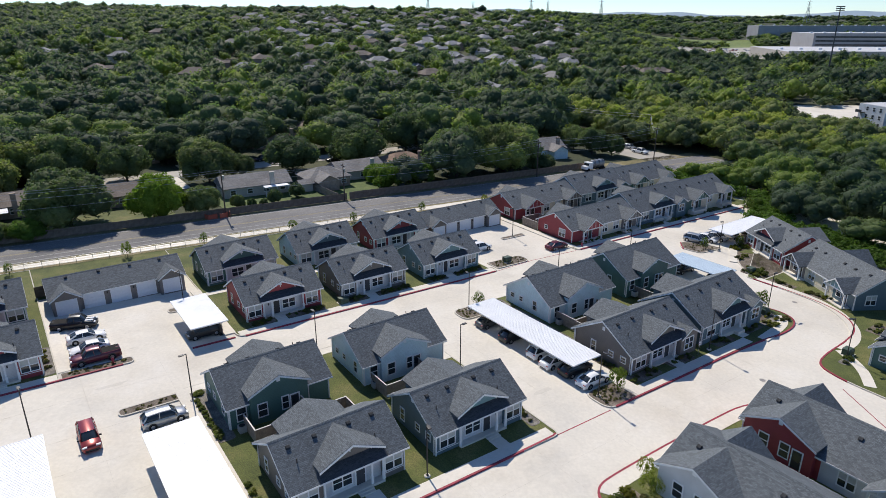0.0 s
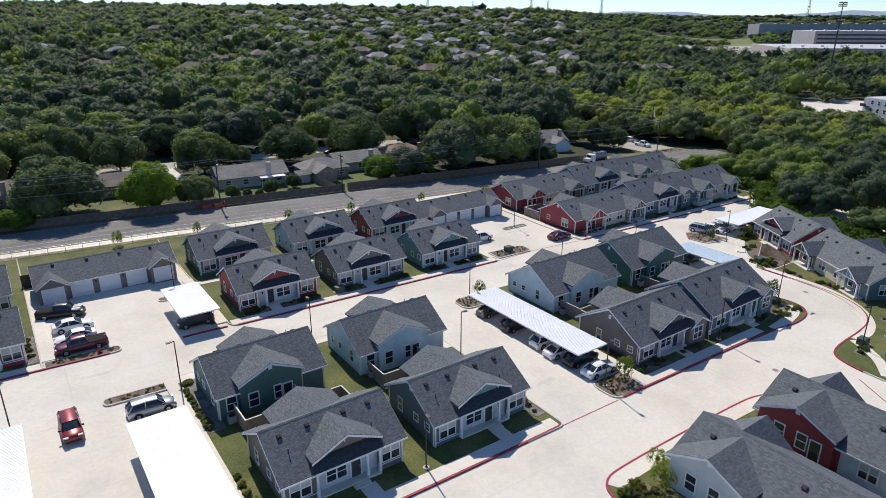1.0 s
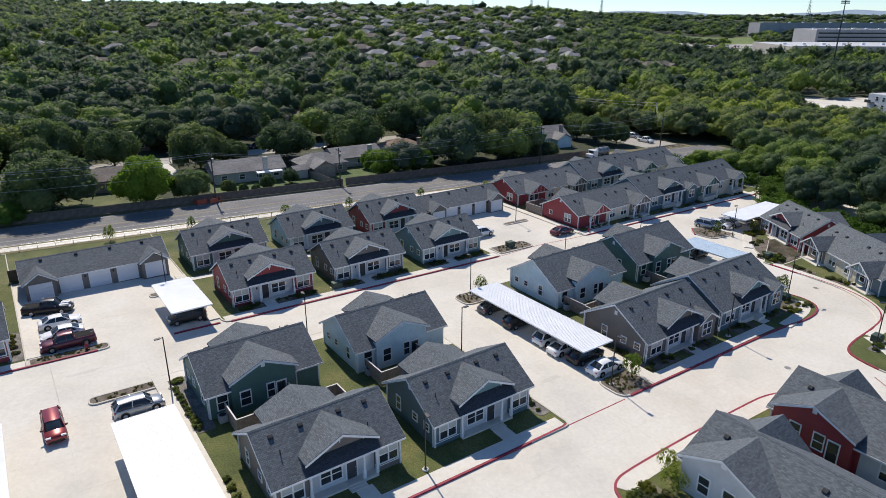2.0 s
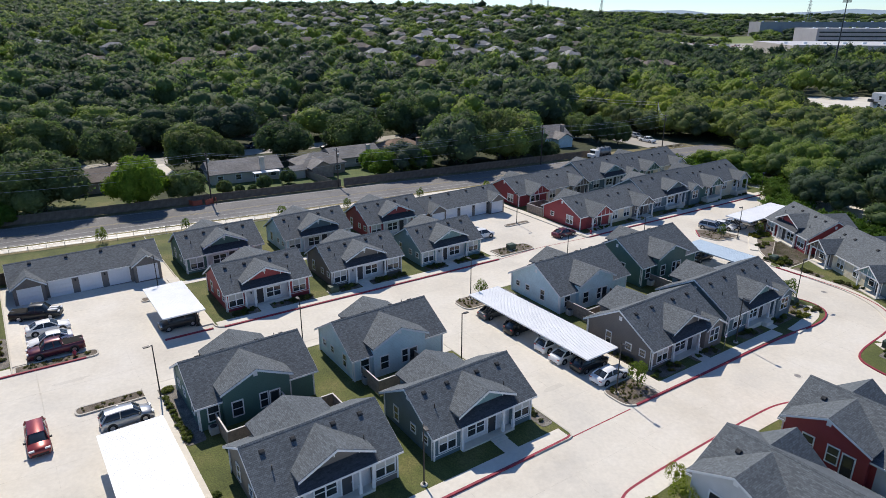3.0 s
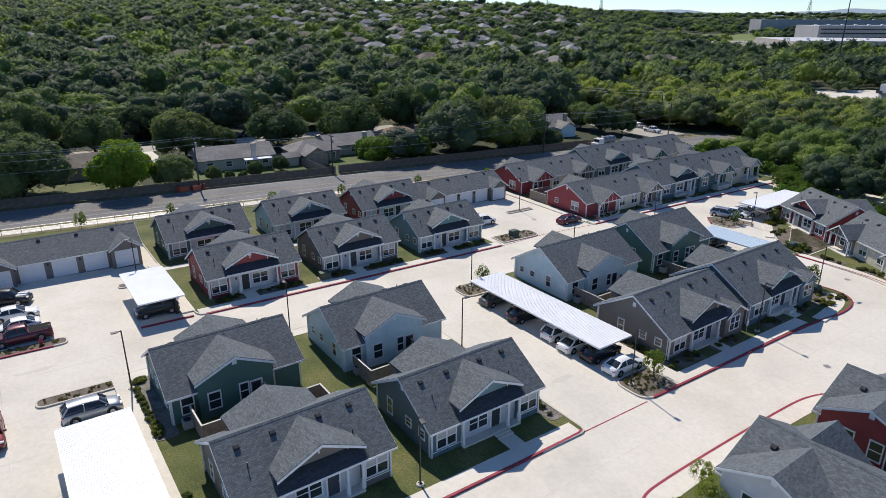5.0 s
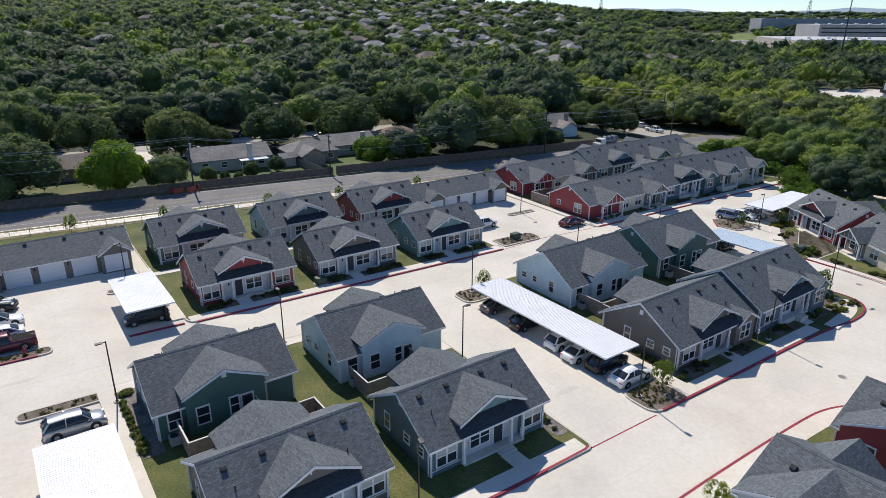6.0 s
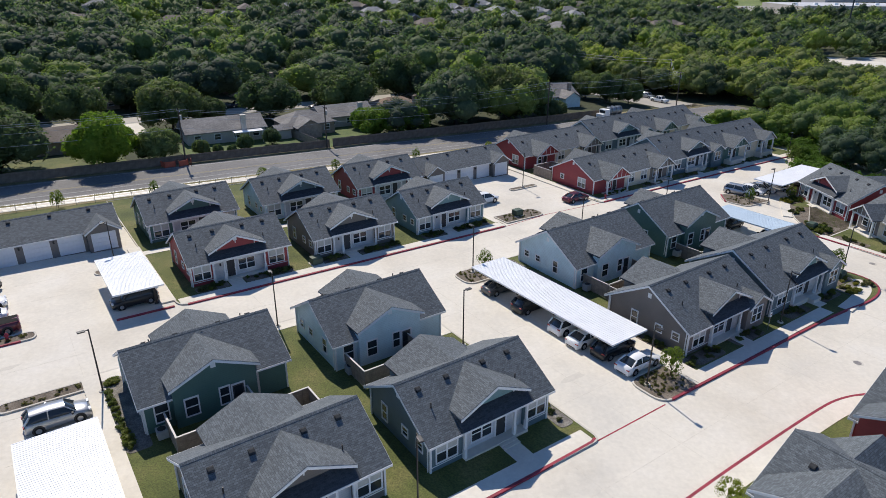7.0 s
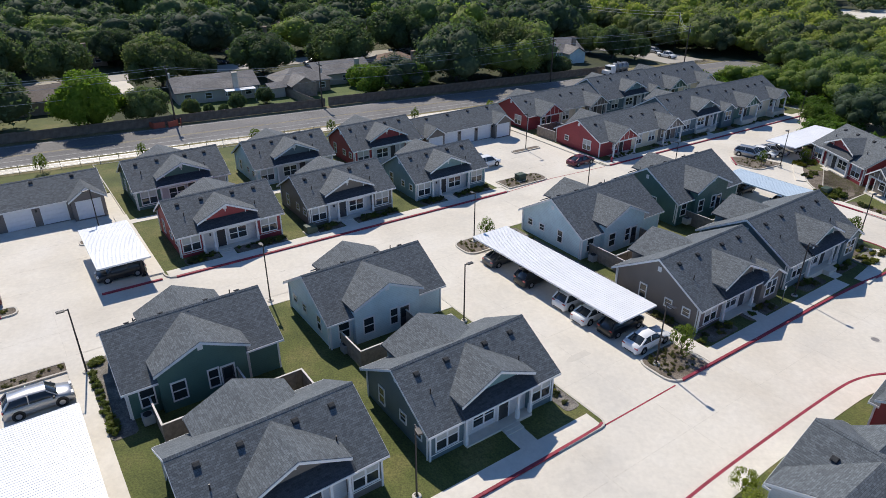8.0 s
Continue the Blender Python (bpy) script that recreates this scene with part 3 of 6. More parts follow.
def roof_parts(house, w, d, eave, rise, y0=0.0, vents=((-0.4, 0.78), (-0.17, 0.8), (0.14, 0.8), (0.36, 0.8)), pipes=((-0.38, 0.45), (0.3, 0.35))):
    """The main roof over a block w by d whose front wall is at y0, with its trim and vents."""
    lo = eave - OVER * rise / (d / 2)
    bm = gable_roof(bmesh.new(), -w / 2 - OVER, w / 2 + OVER, y0 - OVER, y0 + d + OVER, lo + 0.2, eave + rise + 0.2, True)
    roof = part("roof", bm, SHINGLE_X, house, "charcoal asphalt-shingle gable roof")
    for s in (-1, 1):
        a = s * (w / 2 + OVER - 0.02)
        part("rake_board", rake_boards(bmesh.new(), a, y0 - OVER - 0.01, y0 + d + OVER + 0.01, lo + 0.2, eave + rise + 0.2, True, 0.05 * s), TRIM, roof, "white rake board")
    for y in (y0 - OVER - 0.03, y0 + d + OVER - 0.01):
        part("gutter", boxed(-w / 2 - OVER, w / 2 + OVER, y - 0.02, y + 0.06, lo + 0.0, lo + 0.17, TRIM), None, roof, "white gutter")
    for k, (fx, fy) in enumerate(vents):
        part("roof_vent", VENT, None, roof, "", pose(fx * w, y0 + d / 2 * fy, eave + 0.21 + rise * fy, math.degrees(math.atan2(rise, d / 2))))
    for fx, fy in pipes:
        part("vent_pipe", PIPE, None, roof, "", pose(fx * w, y0 + d / 2 * fy, eave + 0.2 + rise * fy))
    # a ridge cap of overlapping pieces
    bm = bmesh.new()
    gable_roof(bm, -w / 2 - OVER, w / 2 + OVER, y0 + d / 2 - 0.17, y0 + d / 2 + 0.17, eave + rise + 0.2 - 0.17 * rise / (d / 2) + 0.025, eave + rise + 0.235, True, 0.05)
    part("ridge_cap", bm, SHINGLE_Y, roof)
    return roof


def cross_gable(house, x, half, y_face, y_end, base, top, wall_mat, y_wall, wall_base, side=-1, battens=0, brackets=False, vent=True, over=0.45):
    """A gable across the main roof: its face looks to -y (side -1) or +y (side 1)."""
    k = (top - base) / half
    y_out = y_face + side * over
    a0, a1 = sorted((y_out, y_end))
    roof = part("cross_roof", gable_roof(bmesh.new(), a0, a1, x - half - 0.3, x + half + 0.3, base - 0.3 * k + 0.2, top + 0.2, False), SHINGLE_Y, house, "charcoal shingle cross gable")
    part("rake_board", rake_boards(bmesh.new(), y_out - side * 0.02, x - half - 0.31, x + half + 0.31, base - 0.3 * k + 0.2, top + 0.2, False, 0.05 * side), TRIM, roof, "white rake board")
    bm = bmesh.new()
    ends = (y_face, y_wall)
    prism(bm, [(x - half, wall_base), (x + half, wall_base), (x + half, base + 0.06), (x, top + 0.06), (x - half, base + 0.06)], lambda a, b, s: (a, ends[s], b))
    gab = part("gable_wall", bm, wall_mat, house)
    m = facing(0, y_face, 0, "front" if side < 0 else "back")
    if vent:
        part("gable_vent", boxed(-0.2, 0.2, -0.05, 0.02, 0, 0.5, TRIM), None, gab, "white louvred gable vent", m @ pose(x * -side if side > 0 else x, 0, base + (top - base) * 0.5))
    for i in range(battens):
        bx = -half + (i + 1) * 2 * half / (battens + 1)
        top_z = base + (top - base) * (1 - abs(bx) / half)
        part("batten", boxed(-0.04, 0.04, -0.03, 0.01, wall_base, top_z - 0.1, TRIM), None, gab, "", m @ pose(bx + (x if side < 0 else -x), 0, 0))
    if brackets:
        for bx in (-half * 0.72, 0, half * 0.72):
            tz = base + (top - base) * (1 - abs(bx) / half)
            part("bracket", BRACKET, None, gab, "white timber bracket", m @ pose(bx + x, 0, tz - 0.12))
    return roof


def cottage(m, colour, label, flip=False, gable=None, rear=None, door_colour=(0.035, 0.035, 0.04), w=11.5, d=8.6, group="cottages", second=None, yard=True):
    """A one-storey cottage with its front to -y: main gable along x, a bracketed porch gable and a rear gable."""
    eave, rise = 2.75, 2.55 / 4.3 * d / 2
    mat = SIDING[colour]
    house = thing("cottage", m, label, "house", group)
    s = -1 if flip else 1
    gx, half, deep = 0.25 * s, 3.1, 0.4
    # walls in three lengths, the middle one set back behind the porch
    wall = None
    for x0, x1, y in ((-w / 2, gx - half, 0.0), (gx - half, gx + half, deep), (gx + half, w / 2, 0.0)):
        bm = bmesh.new()
        prism(bm, [(y, -1.4), (d, -1.4), (d, eave), (d / 2, eave + rise), (y, eave + rise * y / (d / 2))], lambda a, b, q: ((x0, x1)[q], a, b))
        made = part("wall", bm, mat if y == 0 else SIDING["white"], house, "painted lap siding walls" if y == 0 else "pale recessed porch wall")
        wall = wall or made
    roof_parts(house, w, d, eave, rise)
    top = eave + rise - 0.12
    cross_gable(house, gx, half, 0.55, d / 2 + 0.4, eave + 0.95, eave + 2.38, SIDING[gable or colour], 1.3, eave + 0.1, -1, 0, True, over=0.75)
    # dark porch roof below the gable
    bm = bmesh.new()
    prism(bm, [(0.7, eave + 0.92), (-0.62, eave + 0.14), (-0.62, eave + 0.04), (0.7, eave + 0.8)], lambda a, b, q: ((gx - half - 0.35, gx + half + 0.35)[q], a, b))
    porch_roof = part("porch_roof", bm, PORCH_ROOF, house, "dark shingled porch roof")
    part("gutter", boxed(gx - half - 0.35, gx + half + 0.35, -0.68, -0.62, eave + 0.0, eave + 0.13, TRIM), None, porch_roof, "white gutter")
    part("porch_beam", boxed(gx - half - 0.1, gx + half + 0.1, -0.3, -0.15, eave - 0.28, eave + 0.06, TRIM), None, house, "white porch beam")
    for px in (-half + 0.05, (half - 1.3) * s, half - 0.05):
        bm = bmesh.new()
        box(bm, -0.09, 0.09, -0.09, 0.09, 0.15, eave - 0.28)
        box(bm, -0.13, 0.13, -0.13, 0.13, 0.15, 0.95)
        part("porch_column", bm, TRIM, house, "white square porch column", pose(gx + px, -0.22, 0))
    # windows on either side of the porch
    for bx0, bx1 in ((-w / 2, gx - half), (gx + half, w / 2)):
        window(house, facing((bx0 + bx1) / 2, 0, 0.75, "front"), 1.8, 1.6, 2, True)
        part("base_board", boxed(bx0 + 0.05, bx1 - 0.02, -0.02, 0.02, 0.42, 0.5, TRIM), None, wall, "white band board")
    part("porch_floor", boxed(gx - half, gx + half, -0.45, deep + 0.05, -1.2, 0.15, WALKWAY), None, house, "concrete porch floor")
    for k in range(2):
        part("step", boxed(gx + (half - 2.2) * s - 0.8, gx + (half - 2.2) * s + 0.8, -0.45 - 0.35 * (k + 1), -0.45 - 0.35 * k, -1.2, 0.1 - 0.05 * k, WALKWAY), None, house, "concrete step")
    door(house, facing(gx + (half - 2.2) * s, deep, 0.15, "front"), plain_cache("door_" + colour, DOOR_COLOURS.get(colour, (0.035, 0.035, 0.04))))
    window(house, facing(gx - 1.0 * s, deep, 0.7, "front"), 1.9, 1.3, 2)
    part("porch_light", boxed(-0.07, 0.07, -0.16, -0.02, 0, 0.28, BLACK), None, house, "black wall lantern", facing(gx + (half - 1.0) * s, deep, 1.75, "front"))
    # sides
    for side, sx in (("left", -w / 2), ("right", w / 2)):
        for y, h, ww, z in ((1.4, 0.7, 0.7, 1.25), (3.4, 0.7, 0.7, 1.25), (6.4, 1.4, 0.7, 0.85)):
            window(house, facing(sx, y, z, side), ww, h)
        part("gable_vent", boxed(-0.2, 0.2, -0.05, 0.02, 0, 0.5, TRIM), None, wall, "white louvred gable vent", facing(sx, d / 2, eave + rise * 0.55, side))
    for sx in (-w / 2, w / 2):
        for y in (0, d):
            part("corner_board", boxed(-0.07, 0.07, -0.07, 0.07, -0.2, eave, TRIM), None, wall, "white corner board", pose(sx, y, 0))
            part("downspout", boxed(-0.04, 0.04, -0.04, 0.04, 0.0, eave - 0.1, TRIM), None, wall, "white downspout", pose(sx + (0.11 if sx > 0 else -0.11), y + (0.2 if y < 1 else -0.2), 0))
    if w > 12.5 and not flip:
        # a second, lower gable over the end bay
        cross_gable(house, w / 2 - 1.85, 1.75, -0.55, d / 2 - 1.5, eave - 0.02, eave + 0.98, mat, 0.2, -1.2, -1, 0, False, False, 0.35)
        window(house, facing(w / 2 - 1.85, -0.55, 0.75, "front"), 1.7, 1.6, 2)
    # rear gable with a garden door
    rx = -0.3 * s
    cross_gable(house, rx, 3.3, d + 0.55, d / 2 - 0.3, eave + 0.88, eave + 2.36, SIDING[rear or colour], d - 0.4, -1.2, 1, over=0.4)
    window(house, facing(rx + 2.0, d + 0.55, 0.75, "back"), 0.95, 1.5)
    door(house, facing(rx - 1.7, d + 0.55, 0.1, "back"), plain_cache("back_door", (0.05, 0.05, 0.055)), True, "dark glazed garden door")
    window(house, facing(rx - 0.6, d + 0.55, 0.75, "back"), 0.7, 1.5)
    window(house, facing(w / 2 - 1.3, d, 0.75, "back"), 0.95, 1.5)
    ac_unit(house, pose(w / 2 - 0.9, d + 1.0, 0))
    return house


def yard_fence(m, w, d, label="weathered board fence with a pale cap round a small yard"):
    """Three sides of horizontal boards, open to a house at y = 0."""
    fence = thing("yard_fence", m, label, "fence", "yard fences")
    runs = (((-w / 2, 0), (-w / 2, d)), ((-w / 2, d), (w / 2, d)), ((w / 2, d), (w / 2, 0)))
    for a, b in runs:
        a, b = Vector(a), Vector(b)
        n, ln = (b - a).normalized(), (b - a).length
        turn = math.degrees(math.atan2(n.y, n.x))
        run = part("fence_panel", boxed(0, ln, -0.02, 0.0, 0.06, 0.1, WOOD), None, fence, "", pose(a.x, a.y, 0, 0, 0, turn))
        for k in range(9):
            part("board", boxed(0, ln, -0.015, 0.015, 0.08 + k * 0.19, 0.08 + k * 0.19 + 0.175, WOOD), None, run)
        part("cap", boxed(-0.07, ln + 0.07, -0.07, 0.07, 1.8, 1.85, plain_cache("bleached_cap", (0.5, 0.48, 0.45))), None, run, "bleached cap board")
        for k in range(int(ln // 2) + 1):
            part("post", boxed(-0.05, 0.05, -0.07, 0.03, -0.4, 1.8, WOOD), None, run, "", pose(min(ln, k * 2), 0, 0))
    return fence


FRONT = [
    (-22.9, 4.35, 0, "grey", "grey", "taupe-grey lap-sided cottage with bracketed porch gable"),
    (-7.6, 4.35, 0, "slate", "teal", "slate-blue lap-sided cottage beside the parking drive"),
    (-13.2, 44.0, 0, "red", "red", "barn-red cottage with a bracketed porch gable"),
    (2.0, 44.0, 0, "grey", "grey", "taupe-grey cottage with dark porch roof"),
    (17.4, 44.0, 0, "teal", "teal", "teal-blue cottage with a furnished porch"),
    (-14.0, 60.0, 0, "green", "green", "deep-green cottage near the street"),
    (1.6, 60.0, 0, "light", "slate", "pale grey-blue cottage near the street"),
    (16.8, 60.0, 0, "red", "red", "dark red cottage near the street"),
    (-50.2, 43.6, 0, "red", "red", "barn-red cottage west of the parking lot"),
    (-50.6, 60.0, 0, "green", "green", "grey-green cottage west of the garages"),
]
for u, v, turn, c, g, lab in FRONT:
    cottage(at(u, v, turn, 0.15), c, lab, v == 44.0, g)
for u, v, c, lab in (
    (-23.45, 28.6, "green", "deep-green cottage with a rear gable and fenced yard"),
    (-7.3, 28.5, "light", "pale blue cottage with a rear gable and fenced yard"),
):
    cottage(at(u, v, 180, 0.15), c, lab, True)
cottage(at(22.6, 3.8, 0, 0.15), "grey", "taupe-grey cottage beside the long carport", False, "grey", w=12.8, d=9.8)
cottage(at(37.7, 3.6, 0, 0.55), "slate", "slate-blue cottage at the end of the block", False, "teal", w=14.0, d=10.4)
cottage(at(24.4, 29.8, 180, 0.15), "light", "pale blue cottage beside the long carport", True, w=13.2, d=9.8)
cottage(at(41.0, 30.0, 180, 0.6), "green", "deep-green cottage with a glazed back door", True, w=12.8, d=10.0)
for u, v, w, d in ((-24.6, 19.6, 6.5, 3.6), (-9.0, 19.6, 6.5, 3.6), (23.0, 20.0, 8.0, 3.8), (40, 20.0, 7.0, 3.8)):
    yard_fence(at(u, v, 180, 0.15), w, d)
for u, v, w, d in ((-20.5, 13.3, 6.5, 3.2), (-6.0, 13.3, 6.5, 3.2), (22.5, 13.0, 7, 3.2), (48.8, 53.6, 4.6, 4.5)):
    yard_fence(at(u, v, 0, 0.15), w, d)


def duplex(m, w, d, colours, label, gables, group="duplexes", rise=2.9, spur=None):
    """A long pair of homes under one ridge; colours: (share, siding) from -x to +x; gables: (x, half width, siding)."""
    eave = 2.75
    house = thing("duplex", m, label, "house", group)
    x = -w / 2
    for share, c in colours:
        x1 = x + share * w
        bm = bmesh.new()
        ends = (x, x1)
        prism(bm, [(0, -1.4), (d, -1.4), (d, eave), (d / 2, eave + rise), (0, eave)], lambda a, b, s: (ends[s], a, b))
        part("wall", bm, SIDING[c], house)
        for k in range(max(1, int((x1 - x) // 3.4))):
            wx = x + (k + 0.5) * (x1 - x) / max(1, int((x1 - x) // 3.4))
            if all(abs(wx - gx) > gh + 0.5 for gx, gh, gc in gables):
                window(house, facing(wx, 0, 0.75, "front"), 1.5, 1.5, 2, True)
        x = x1
    roof_parts(house, w, d, eave, rise, vents=((-0.4, 0.65), (-0.25, 0.65), (0.05, 0.65), (0.2, 0.65), (0.38, 0.7)))
    for gx, half, c in gables:
        cross_gable(house, gx, half, -1.4, d / 2, eave + 0.02, eave + half * 0.62 + 0.15, SIDING[c], -1.25, eave - 0.2, -1, 4, False, False)
        part("porch_floor", boxed(gx - half, gx + half, -1.6, 0.05, -1.3, 0.12, WALKWAY), None, house, "concrete porch floor")
        for px in (-half + 0.1, half - 0.1):
            part("porch_column", boxed(-0.11, 0.11, -0.11, 0.11, 0.1, eave - 0.15, TRIM), None, house, "white square porch column", pose(gx + px, -1.3, 0))
        part("porch_beam", boxed(gx - half - 0.1, gx + half + 0.1, -1.42, -1.2, eave - 0.25, eave - 0.02, TRIM), None, house, "white porch beam")
        door(house, facing(gx + 0.6, 0, 0.12, "front"), plain_cache("dark_door", (0.035, 0.03, 0.03)))
        window(house, facing(gx - 0.9, 0, 0.8, "front"), 1.0, 1.4, 1)
    for side, sx in (("left", -w / 2), ("right", w / 2)):
        window(house, facing(sx, d * 0.28, 0.8, side), 1.6, 1.5, 2, True)
        window(house, facing(sx, d * 0.75, 1.3, side), 0.7, 0.7)
        part("gable_vent", boxed(-0.2, 0.2, -0.05, 0.02, 0, 0.5, TRIM), None, house, "white louvred gable vent", facing(sx, d / 2, eave + rise * 0.6, side))
        for y in (0, d):
            part("corner_board", boxed(-0.07, 0.07, -0.07, 0.07, -0.2, eave, TRIM), None, house, "white corner board", pose(sx, y, 0))
    sx, half, back = spur or (-w * 0.2, 3.4, d + 0.1)
    cross_gable(house, sx, half, back, d / 2 - 0.3, eave + 0.1, eave + rise - 0.2, SIDING[colours[0][1]], back - 0.5, -1.3, 1)
    return house


duplex(at(56.6, 43.8, 0, 0.15), 19.6, 9.8, [(0.4, "red"), (0.35, "cream"), (0.25, "grey")], "red and cream duplex with gabled porches", [(-5.2, 2.7, "red"), (7.2, 2.4, "grey")], rise=2.45)
duplex(at(57.0, 61.4, 0, 0.15), 19.6, 9.6, [(0.4, "red"), (0.35, "cream"), (0.25, "grey")], "red and cream duplex near the street", [(-5.2, 2.7, "red"), (7.2, 2.4, "grey")], rise=2.45)
cottage(at(75.6, 44.2, 0, 0.6), "slate", "slate-blue cottage in the eastern row", False, "slate", w=16.4, d=10.6, group="duplexes")
cottage(at(76.0, 61.4, 0, 0.6), "slate", "slate-blue cottage in the far row", False, "teal", w=16.4, d=10.6, group="duplexes")
duplex(at(92.6, 44.2, 0, 1.0), 16.6, 10.2, [(0.36, "green"), (0.4, "cream"), (0.24, "white")], "green and cream duplex at the wood's edge", [(-4.6, 2.6, "green"), (6.0, 2.1, "white")])
duplex(at(93.0, 61.4, 0, 1.0), 16.8, 10.0, [(0.36, "green"), (0.4, "cream"), (0.24, "white")], "green and cream duplex in the far row", [(-4.6, 2.6, "green"), (6.0, 2.1, "white")])
cottage(at(73.9, 19.3, -120, 0.15), "red", "barn-red cottage with white trim by the woods", True, "red", w=12.0, d=9.5)
duplex(at(65.6, 4.6, -120, 0.15), 16.8, 9.6, [(0.25, "grey"), (0.45, "cream"), (0.3, "slate")], "cream duplex with a blue end by the bend", [(-6.0, 2.2, "grey"), (5.6, 2.2, "teal")])


def broad_house(m, w, d, colours, label, gable_x, gable_colour):
    """A long low house, its ridge along x, with one wide gable to -y."""
    house = duplex(m, w, d, colours, label, [(w * 0.32, 2.0, colours[1][1])], rise=2.55, spur=(-w * 0.32, 2.9, d - 0.5))
    eave = 2.75
    cross_gable(house, gable_x, 3.6, -0.6, d / 2, eave + 0.75, eave + 2.36, SIDING[gable_colour], 0.4, -0.5, -1, over=0.45)
    window(house, facing(gable_x - 1.4, -0.6, 0.95, "front"), 0.95, 1.55)
    window(house, facing(gable_x + 0.8, -0.6, 0.95, "front"), 0.9, 1.55)
    door(house, facing(gable_x + 2.1, -0.6, 0.3, "front"), plain_cache("dark_door", (0.035, 0.03, 0.03)), True)
    return house


broad_house(at(6.3, -11.4, -90, 0.15) @ pose(9.0, -4.6, 0), 18.0, 9.2, [(0.5, "white"), (0.5, "white")], "pale grey house with a broad shingled roof", -5.2, "white")
broad_house(at(20.4, -11.4, -90, 0.15) @ pose(9.0, -4.6, 0), 18.0, 9.2, [(0.45, "red"), (0.55, "white")], "dark red house with a broad shingled roof", -5.0, "red")
cottage(at(50.8, -11.9, 180, 0.15), "green", "green cottage behind the bend", False, "green")


def garage(m, w, label):
    """A row of garages with gabled end bays and white roll-up doors to -y."""
    eave, rise, d = 2.6, 1.9, 7.2
    house = thing("garage_row", m, label, "garage", "garage rows")
    bm = bmesh.new()
    prism(bm, [(0, -0.6), (d, -0.6), (d, eave), (d / 2, eave + rise), (0, eave)], lambda a, b, s: ((-w / 2, w / 2)[s], a, b))
    part("wall", bm, SIDING["grey"], house)
    roof_parts(house, w, d, eave, rise, vents=((-0.36, 0.85), (-0.12, 0.85), (0.12, 0.85), (0.36, 0.85)), pipes=())
    bays = 5
    for k in range(bays):
        x = -w / 2 + (k + 0.5) * w / bays
        y = 0.0
        if k in (0, bays - 1):
            cross_gable(house, x, w / bays / 2, -0.8, d / 2, eave, eave + 1.25, SIDING["grey"], 0.1, -0.5, -1, 0, False, False)
            y = -0.8
        bm = bmesh.new()
        for z in range(4):
            box(bm, -1.28, 1.28, -0.04, 0.02, 0.02 + z * 0.54, 0.545 + z * 0.54)
        gd = part("garage_door", bm, GARAGE_WHITE, house, "white sectional garage door", pose(x, y - 0.01, 0))
        bm = bmesh.new()
        box(bm, -1.42, -1.28, -0.06, 0.02, 0, 2.2)
        box(bm, 1.28, 1.42, -0.06, 0.02, 0, 2.2)
        box(bm, -1.42, 1.42, -0.06, 0.02, 2.18, 2.34)
        part("door_frame", bm, TRIM, gd, "white casing")
        if k < bays - 1:
            part("wall_lamp", boxed(-0.1, 0.1, -0.2, 0.0, 1.8, 2.1, BLACK), None, house, "black wall lantern", pose(x + w / bays / 2, 0, 0))
    return house


garage(at(-32.4, 61.6, 0, 0.02), 18.4, "grey five-bay garage row with white doors")
garage(at(33.6, 61.6, 0, 0.02), 18.0, "grey garage row beside a red cottage")


# ---- trees ----
rng = np.random.default_rng(4)


def ball(sub):
    bm = bmesh.new()
    bmesh.ops.create_icosphere(bm, subdivisions=sub, radius=1.0)
    v = np.array([x.co[:] for x in bm.verts])
    f = np.array([[x.index for x in g.verts] for g in bm.faces])
    bm.free()
    return v, f


BALL1 = ball(2)
OCTA = (np.array([(1, 0, 0), (-1, 0, 0), (0, 1, 0), (0, -1, 0), (0, 0, 1), (0, 0, -1)], dtype=float),
        np.array([(0, 2, 4), (2, 1, 4), (1, 3, 4), (3, 0, 4), (2, 0, 5), (1, 2, 5), (3, 1, 5), (0, 3, 5)]))
ICO = ball(1)


